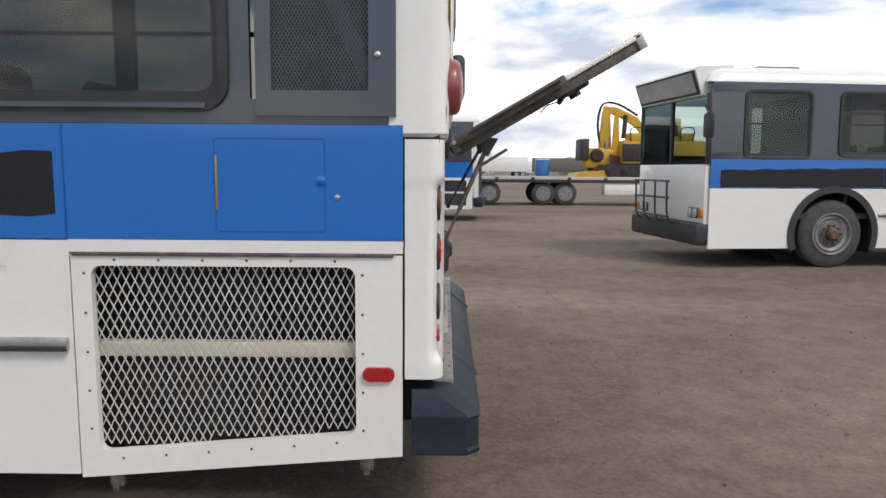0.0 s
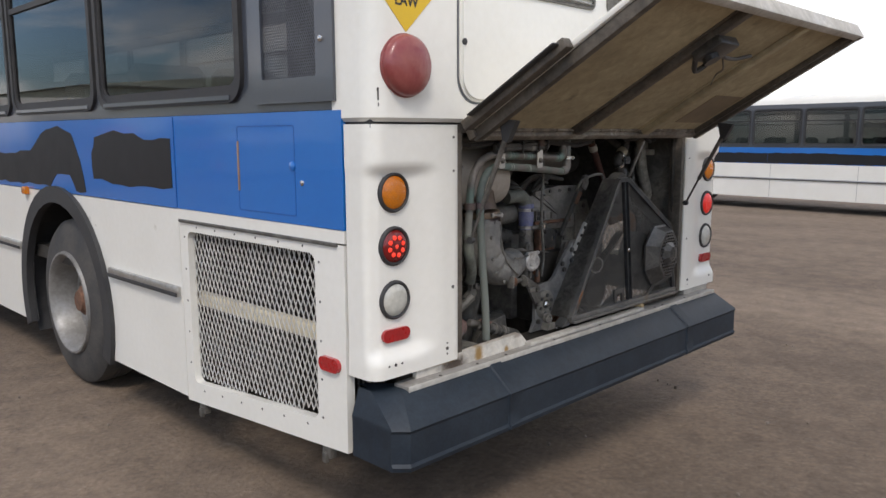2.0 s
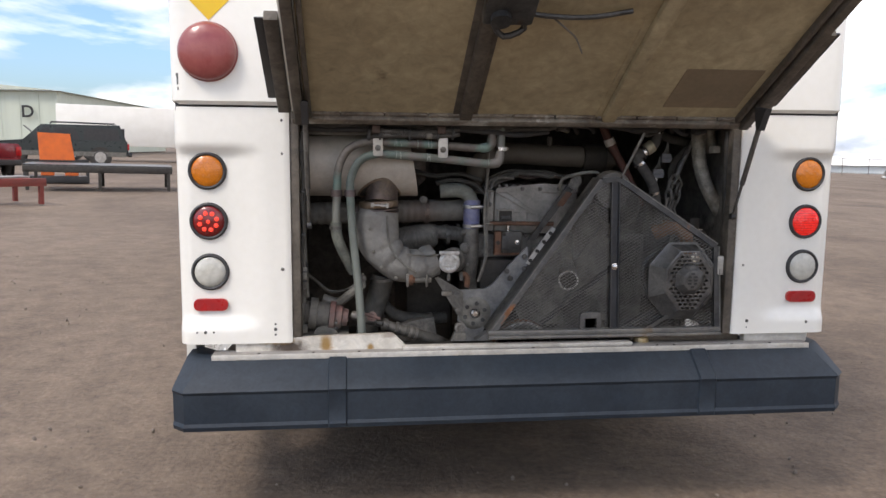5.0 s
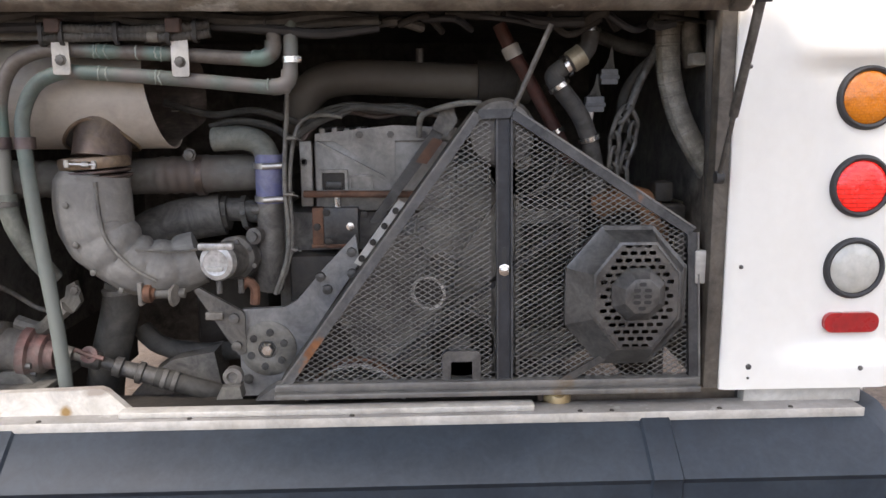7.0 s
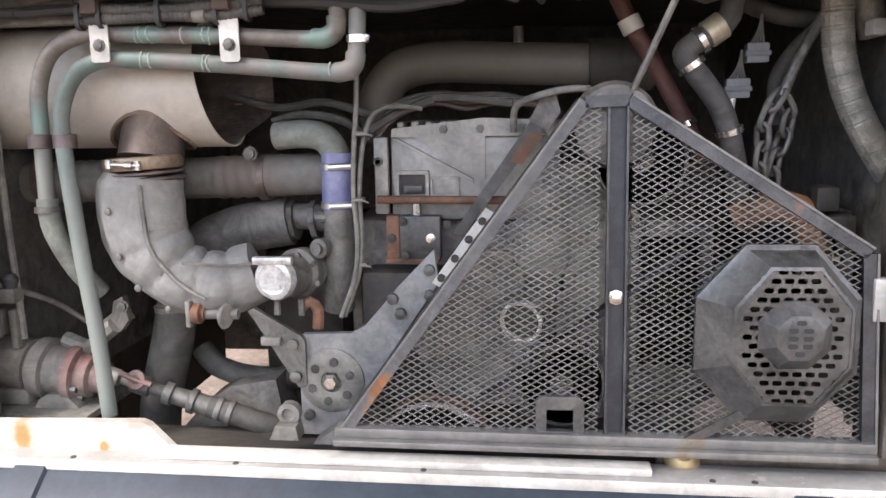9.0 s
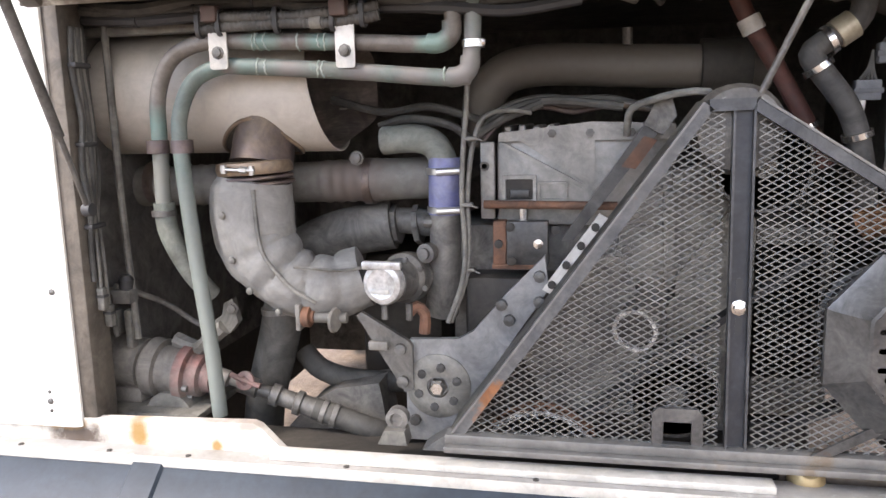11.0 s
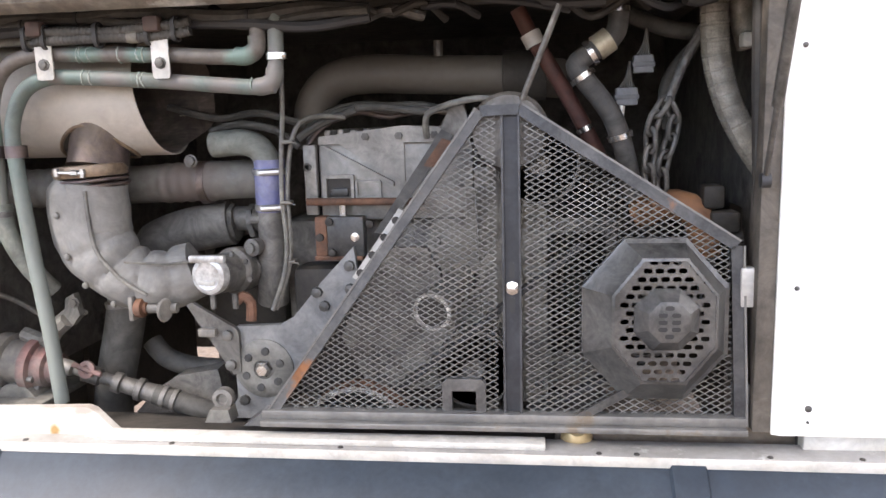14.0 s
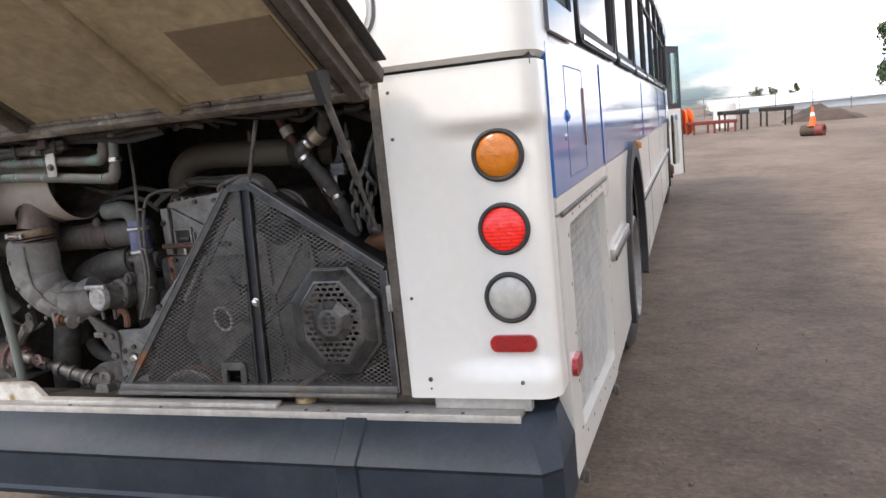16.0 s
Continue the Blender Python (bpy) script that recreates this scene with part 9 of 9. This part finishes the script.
hall = gable_hall("industrial_hall", "pale green sheet metal hall with a low gable", -52, -21, 54, 85, 4.4, 5.9, SIDING, PALEROOF)
part("door", cbox(-4, 0, -15.58, -15.5, 0.2, 3.4), PALEROOF, hall)
part("vent", cbox(-9.5, -8.9, -15.62, -15.5, 3.0, 3.8, 0.03), DUSTY, hall)
lettering("sign_letter", "D", 1.15, Matrix.Translation((13.6, -15.7, 2.9)) @ Euler((radians(90), 0, 0)).to_matrix().to_4x4(), INK_AND_HOLES, hall)
gable_hall("long_shed", "long low white shed with a pale roof", -18, -4, 92, 120, 3.0, 4.0, PALEROOF, WHITE)
box_truck(-17.7, 44.6, 15, WHITE, 7.0, "white box truck beside the pale hall")
for k in range(4):
    gable_hall("glasshouse", "long low white tunnel shed behind a fence", 4 + 42 * k, 44 + 42 * k, 92, 118, 1.4, 2.5, PALEROOF, WHITE, False)
gable_hall("far_shed", "low pale shed in the distance", 150, 190, 60, 140, 3.4, 4.6, PALEROOF, WHITE)
gable_hall("far_shed", "low pale shed in the distance", 160, 200, -90, -30, 3.4, 4.6, DUSTY, PALEROOF)


def fence():
    f = thing("chain_fence", "grey chain-link fence along the yard's edge", "fence", Matrix.Translation((0, 78, 0)))
    for k in range(26):
        x = -10 + k * 3.2
        part("post", ctube([(x, 0, gz(x) - 0.2), (x, 0, gz(x) + 1.9)], 0.035, 6, smooth=False), DUSTY, f)
    for h in (0.25, 1.05, 1.85):
        part("rail", ctube([(-10, 0, gz(-10) + h), (70, 0, gz(70) + h)], 0.022, 5, smooth=False), DUSTY, f)


fence()


def tree(x, y, h, seed, crown=0.36, low=0.25):
    rnd = random.Random(seed)
    t = thing("tree", "green leafy tree with an uneven open crown", "tree", Matrix.Translation((x, y, gz(x))), "trees")
    bm = bmesh.new()
    tube(bm, [(0, 0, -0.2), (0.05 * h * 0.3, 0, h * 0.3), (-0.03 * h, 0.02 * h, h * 0.62), (0.02 * h, 0, h * 0.9)], (h * 0.028, h * 0.006), 8, h * 0.06)
    tips = []
    for k in range(11):
        a, z = rnd.uniform(0, 6.28), h * rnd.uniform(low + 0.05, 0.85)
        r = h * crown * rnd.uniform(0.55, 1.0) * (1.15 - z / h)
        e = Vector((r * math.cos(a), r * math.sin(a), z + h * rnd.uniform(0.05, 0.2)))
        tube(bm, [(0, 0, z), tuple(Vector((0, 0, z)).lerp(e, 0.5) + Vector((0, 0, 0.03 * h))), tuple(e)], (h * 0.010, h * 0.003), 5, h * 0.08)
        tips += [e, Vector((0, 0, z)).lerp(e, 0.6)]
    tips.append(Vector((0.02 * h, 0, h * 0.93)))
    part("trunk", bm, BARK, t)
    vs, fs = [], []
    for c in tips:
        rad = h * rnd.uniform(0.06, 0.13)
        for _ in range(95):
            d = Vector((rnd.gauss(0, 1), rnd.gauss(0, 1), rnd.gauss(0, 0.75)))
            p = c + d.normalized() * rad * rnd.random() ** 0.5
            s = h * rnd.uniform(0.010, 0.022)
            q = Euler((rnd.uniform(0, 6.28), rnd.uniform(0, 6.28), rnd.uniform(0, 6.28))).to_matrix()
            n = len(vs)
            vs += [tuple(p + q @ Vector(v)) for v in ((-s, -s * 0.5, 0), (s, -s * 0.5, 0), (s * 0.8, s * 0.6, s * 0.2), (-s * 0.8, s * 0.6, s * 0.2))]
            fs.append((n, n + 1, n + 2, n + 3))
    me = bpy.data.meshes.new("crown")
    me.from_pydata(vs, [], fs)
    me.materials.append(LEAF)
    ob = new("crown", me)
    ob.parent = t


tree(14.6, 57.5, 5.9, 3, 0.32)
tree(-3.2, 66, 5.4, 4, 0.45, 0.2)
for k, (x, y, h) in enumerate(((11, 124, 3.4), (16.5, 126, 3.6), (13.5, 128, 3.1), (40, 130, 6.0), (46, 128, 6.5), (75, 130, 7.5), (95, 120, 6.0), (-62, 120, 9), (140, 20, 7), (144, 28, 6))):
    tree(x, y, h, 20 + k, 0.5, 0.15)


def cone(x, y, at_z=0.0, h=0.71):
    t = thing("traffic_cone", "orange traffic cone with white collar", "traffic cone", Matrix.Translation((x, y, gz(x) + at_z)), "traffic cones")
    part("base", cbox(-0.18, 0.18, -0.18, 0.18, 0, 0.035, 0.01), ORANGE, t)
    part("body", lathe(bmesh.new(), (0, 0, 0.035), (0, 0, 1), [(0, 0.135), (h * 0.42, 0.085), (h * 0.93, 0.028), (h * 0.95, 0)], 24), ORANGE, t)
    part("collar", lathe(bmesh.new(), (0, 0, h * 0.5), (0, 0, 1), [(0, 0.0855), (h * 0.2, 0.0615)], 24, False), WHITE, t, "white reflective collar")


cone(6.38, 19.07)
cone(5.74, 28.7, 0.36)
cone(-12.4, 20.8)
drum = thing("tipped_drum", "tipped red and grey barrel under a cone", "barrel", ground_pose(5.74, 28.7, 60))
part("shell", lathe(bmesh.new(), (-0.42, 0, 0.2), (1, 0, 0), [(0, 0.16), (0.02, 0.2), (0.5, 0.2), (0.52, 0.19)], 22), SOIL, drum)
part("mouth", lathe(bmesh.new(), (0.1, 0, 0.21), (1, 0, 0), [(0, 0.2), (0.02, 0.225), (0.28, 0.22), (0.3, 0.15), (0.2, 0.1), (0.2, 0)], 22), REDPAINT, drum, "red mouth")


def steel_bench(x, y, deg, length, w, h, m, label, legs=3):
    t = thing("steel_bench", label, "bench", ground_pose(x, y, deg), "steel benches")
    for s in (-1, 1):
        part("side_rail", cbox(s * w / 2 - 0.04, s * w / 2 + 0.04, -length / 2, length / 2, h - 0.16, h, 0.008), m, t)
    for k in range(legs):
        yy = -length / 2 + 0.1 + (length - 0.2) * k / (legs - 1)
        part("cross_bar", cbox(-w / 2, w / 2, yy - 0.04, yy + 0.04, h - 0.12, h - 0.02), m, t)
        for s in (-1, 1):
            part("leg", cbox(s * w / 2 - 0.04, s * w / 2 + 0.04, yy - 0.04, yy + 0.04, 0, h - 0.1), m, t)
    return t


steel_bench(-8.63, 12.41, 50, 4.2, 1.0, 0.53, REDPAINT, "red oxide steel beam frame on short legs")
for dx, dy, l, w, a in ((-0.25, 0.9, 1.3, 0.5, 18), (0.2, -0.3, 1.7, 0.42, 27), (-0.1, -1.5, 1.1, 0.6, 12), (0.22, 1.5, 0.8, 0.3, 40)):
    sc = thing("scrap_sheet", "grey scrap metal sheet lying on the red frame", "metal sheet", ground_pose(-8.63, 12.41, 50) @ Matrix.Translation((dx, dy, 0.53)) @ Matrix.Rotation(radians(a - 22), 4, "Z"), "scrap on the frame")
    part("sheet", cbox(-w / 2, w / 2, -l / 2, l / 2, 0.0, 0.035, 0.006), DUSTY if w > 0.45 else RAILTOP, sc)
b = steel_bench(-7.5, 19.2, 15, 3.6, 1.9, 0.62, GRIME_SHADE, "black steel flat frame with a plank deck")
part("top", cbox(-0.95, 0.95, -1.8, 1.8, 0.62, 0.66), DARKSTEEL, b)
ob = thing("orange_hopper", "orange sheet metal hopper on a black stand", "hopper", ground_pose(-9.5, 21.5, 21))
part("shell", plate(bmesh.new(), [(-0.44, 0.68), (0.50, 0.68), (0.38, 1.46), (-0.48, 1.48)], 0.5, lambda u, v, w: (-0.25 + w, u, v)), ORANGE, ob)
for y in (-0.85, 0.85):
    for x in (-0.3, 0.3):
        part("leg", cbox(x - 0.03, x + 0.03, y - 0.03, y + 0.03, 0, 0.68), RUBBER, ob)
for x in (-0.3, 0.3):
    part("rail", cbox(x - 0.03, x + 0.03, -0.88, 0.88, 0.61, 0.68), RUBBER, ob)
for y in (-0.2, 0.45):
    part("panel", cbox(-0.2, 0.2, y - 0.22, y + 0.14, 0.22, 0.60), ORANGE, ob)
part("base", cbox(-0.35, 0.35, -0.88, 0.88, 0.0, 0.2, 0.01), RUBBER, ob)
steel_bench(2.5, 38.1, 25, 2.3, 0.7, 0.6, REDPAINT, "red oxide steel bench")
for x, y, l, d in ((3.6, 40.1, 1.3, 15), (5.9, 43.2, 1.5, 15), (-1.6, 34.0, 2.6, 20), (-3.2, 36.5, 2.4, 15)):
    b = steel_bench(x, y, d, l, 0.9, 0.95, GRIME_SHADE, "black steel welding table", 2)
    part("top", cbox(-0.5, 0.5, -l / 2, l / 2, 0.95, 1.0, 0.01), DARKSTEEL, b)
tk = thing("water_tank", "white upright plastic tank", "tank", ground_pose(3.4, 45.5))
part("shell", lathe(bmesh.new(), (0, 0, 0), (0, 0, 1), [(0, 0.6), (0.1, 0.62), (1.35, 0.62), (1.5, 0.5), (1.55, 0.2), (1.55, 0)], 26), WHITE, tk)
dm = thing("dumpster", "orange red open steel dumpster", "dumpster", ground_pose(-0.6, 39.5, 15))
for x0, x1, y0, y1 in ((-1.0, -0.94, -1.5, 1.5), (0.94, 1.0, -1.5, 1.5), (-1.0, 1.0, -1.5, -1.44), (-1.0, 1.0, 1.44, 1.5)):
    part("wall", cbox(x0, x1, y0, y1, 0.1, 1.45, 0.01), ORANGE, dm)
for k in range(5):
    part("rib", cbox(-1.06, -1.0, -1.4 + 0.68 * k, -1.3 + 0.68 * k, 0.1, 1.4, 0.01), ORANGE, dm)
part("bottom", cbox(-1.0, 1.0, -1.5, 1.5, 0.05, 0.12), REDPAINT, dm)
dr = thing("cable_drum", "orange disc-shaped cable drum", "cable drum", ground_pose(1.5, 39.6, 20))
part("disc", lathe(bmesh.new(), (0, 0, 0.62), (0, -1, 0), [(0, 0.62), (0.05, 0.62), (0.06, 0.2), (0.3, 0.2), (0.31, 0.62), (0.36, 0.62), (0.36, 0)], 28), ORANGE, dr)


def heap(x, y, rx, ry, h):
    bm = bmesh.new()
    n = 28
    rows = []
    for j in range(n + 1):
        row = []
        for i in range(n + 1):
            u, v = i / n * 2 - 1, j / n * 2 - 1
            d = math.hypot(u, v)
            z = max(0, 1 - d) ** 0.7 * h * (0.75 + 0.5 * noise.noise((u * 2.4, v * 2.4, 1))) + 0.12 * max(0, 1 - d) * noise.noise((u * 9, v * 9, 5))
            row.append(bm.verts.new((x + u * rx, y + v * ry, gz(x + u * rx) - 0.05 + z)))
        rows.append(row)
    for j in range(n):
        for i in range(n):
            bm.faces.new((rows[j][i], rows[j][i + 1], rows[j + 1][i + 1], rows[j + 1][i]))
    tagged(part("soil_heap", bm, SOIL, smooth=60), "low brown heap of soil and rubble", "heap", kind="stuff")


heap(8.9, 48.0, 2.3, 1.8, 1.25)


def utility_vehicle():
    t = thing("utility_vehicle", "small orange utility vehicle with a roll cage", "utility vehicle", ground_pose(12.4, 41.0, 8))
    part("chassis", cbox(-0.62, 0.62, -1.5, 1.5, 0.35, 0.55, 0.03), GRIME_SHADE, t)
    part("bed", cbox(-0.68, 0.68, -1.5, -0.15, 0.62, 0.98, 0.03), ORANGE, t)
    part("bonnet", cbox(-0.62, 0.62, 0.75, 1.55, 0.55, 1.0, 0.08), ORANGE, t)
    part("seat", cbox(-0.6, 0.6, -0.1, 0.4, 0.55, 1.2, 0.05), RUBBER, t)
    for s in (-1, 1):
        part("cage_bar", ctube([(s * 0.6, -0.1, 0.9), (s * 0.58, -0.05, 1.85), (s * 0.56, 0.55, 1.87), (s * 0.6, 0.95, 1.0)], 0.035, 8, smooth=False), RUBBER, t)
        for y in (-0.95, 1.0):
            small_wheel(t, s * 0.72, y, 0.32, 0.32, 0.26, s, GRIME_SHADE)
    part("roof", cbox(-0.62, 0.62, -0.15, 0.65, 1.85, 1.92, 0.03), REDPAINT, t)
    part("front_guard", ctube([(-0.5, 1.6, 0.45), (-0.5, 1.65, 0.9), (0.5, 1.65, 0.9), (0.5, 1.6, 0.45)], 0.03, 8, smooth=False), RUBBER, t)


utility_vehicle()


def tractor(x, y, deg):
    t = thing("tractor", "green farm tractor with a glazed cab", "tractor", ground_pose(x, y, deg))
    part("bonnet", cbox(-0.4, 0.4, 0.4, 2.3, 0.9, 1.6, 0.08), TRACTORGREEN, t)
    part("frame", cbox(-0.3, 0.3, -1.0, 2.2, 0.55, 0.95, 0.04), GRIME_SHADE, t)
    part("cab_roof", cbox(-0.8, 0.8, -1.1, 0.5, 2.68, 2.85, 0.06), TRACTORGREEN, t)
    for a, b in ((-0.75, -1.05), (0.75, -1.05), (-0.75, 0.42), (0.75, 0.42)):
        part("cab_post", cbox(a - 0.05, a + 0.05, b - 0.05, b + 0.05, 1.3, 2.7), RUBBER, t)
    part("cab_glass", cbox(-0.72, 0.72, -1.0, 0.38, 1.5, 2.66), RUBBER, t)
    part("cab_base", cbox(-0.75, 0.75, -1.1, 0.45, 0.95, 1.5, 0.05), TRACTORGREEN, t)
    yr = mat("tractor_rim", (0.55, 0.48, 0.22), 0.6)
    for s in (-1, 1):
        small_wheel(t, s * 1.05, -0.6, 0.85, 0.85, 0.5, s, yr)
        small_wheel(t, s * 0.95, 1.8, 0.6, 0.6, 0.4, s, yr)
        part("fender", lathe(bmesh.new(), (s * 0.8, -0.6, 0.85), (s, 0, 0), [(0, 0.95), (0.3, 0.95)], 20, False), TRACTORGREEN, t)
    part("exhaust_stack", ctube([(0.25, 1.2, 1.5), (0.25, 1.2, 2.6)], 0.05, 8, smooth=False), GRIME_SHADE, t)


tractor(27.6, 44.5, 250)
dt = thing("dump_truck", "dark dump truck with orange cab parts", "truck", ground_pose(26.5, 49, 185))
part("bed", plate(bmesh.new(), [(-2.2, 1.2), (1.6, 1.1), (2.0, 2.6), (-2.6, 2.2)], 2.2, lambda u, v, w: (-1.1 + w, u, v)), DARKSTEEL, dt)
part("cab", cbox(-1.1, 1.1, 2.1, 3.8, 0.8, 2.7, 0.15), ORANGE, dt)
part("load", lathe(bmesh.new(), (0, -0.3, 2.2), (0, 0, 1), [(0, 1.2), (0.3, 0.9), (0.6, 0.3), (0.65, 0)], 14), SOIL, dt)
for y in (-1.4, -0.3, 2.9):
    for s in (-1, 1):
        small_wheel(dt, s * 1.1, y, 0.55, 0.55, 0.34, s)
for x, y, w in ((25.2, 18.6, 1.1), (26.6, 19.4, 0.9)):
    tagged(part("red_block", cbox(x - w / 2, x + w / 2, y - 0.25, y + 0.25, gz(x), gz(x) + 0.36, 0.03), REDPAINT), "red painted ballast block on the gravel", "block", "ballast blocks")

# the open front door leaf and mirror of the bus in front
def leaf_to(u, v, w):
    """The leaf stands half open: u runs outwards from its hinge."""
    return (1.30 + 0.19 * u / 0.4 - 0.05 * w, 10.3 + 0.35 * u / 0.4 + w, v)


leaf = part("front_door", ring_plate(bmesh.new(), squared(0.0, 0.4, 1.34, 2.27), rounded(0.06, 0.33, 1.42, 2.17, 0.04), 0.04, leaf_to), RUBBER, bus, "open front door leaf, dark above and white below")
p = part("pane", plate(bmesh.new(), [(0.05, 1.41), (0.34, 1.41), (0.34, 2.18), (0.05, 2.18)], 0.008, lambda u, v, w: leaf_to(u, v, w + 0.015)), SCREEN, leaf)
p.visible_shadow = False
low = part("lower_panel", ring_plate(bmesh.new(), squared(0.0, 0.37, 0.34, 1.335), rounded(0.06, 0.27, 0.50, 1.25, 0.04), 0.04, leaf_to), WHITE, leaf)
p = part("pane", plate(bmesh.new(), [(0.05, 0.49), (0.28, 0.49), (0.28, 1.26), (0.05, 1.26)], 0.008, lambda u, v, w: leaf_to(u, v, w + 0.015)), CLEAR, low)
p.visible_shadow = False
part("edge_seal", plate(bmesh.new(), [(0.372, 0.34), (0.41, 0.34), (0.41, 1.335), (0.372, 1.335)], 0.045, leaf_to), RUBBER, leaf)
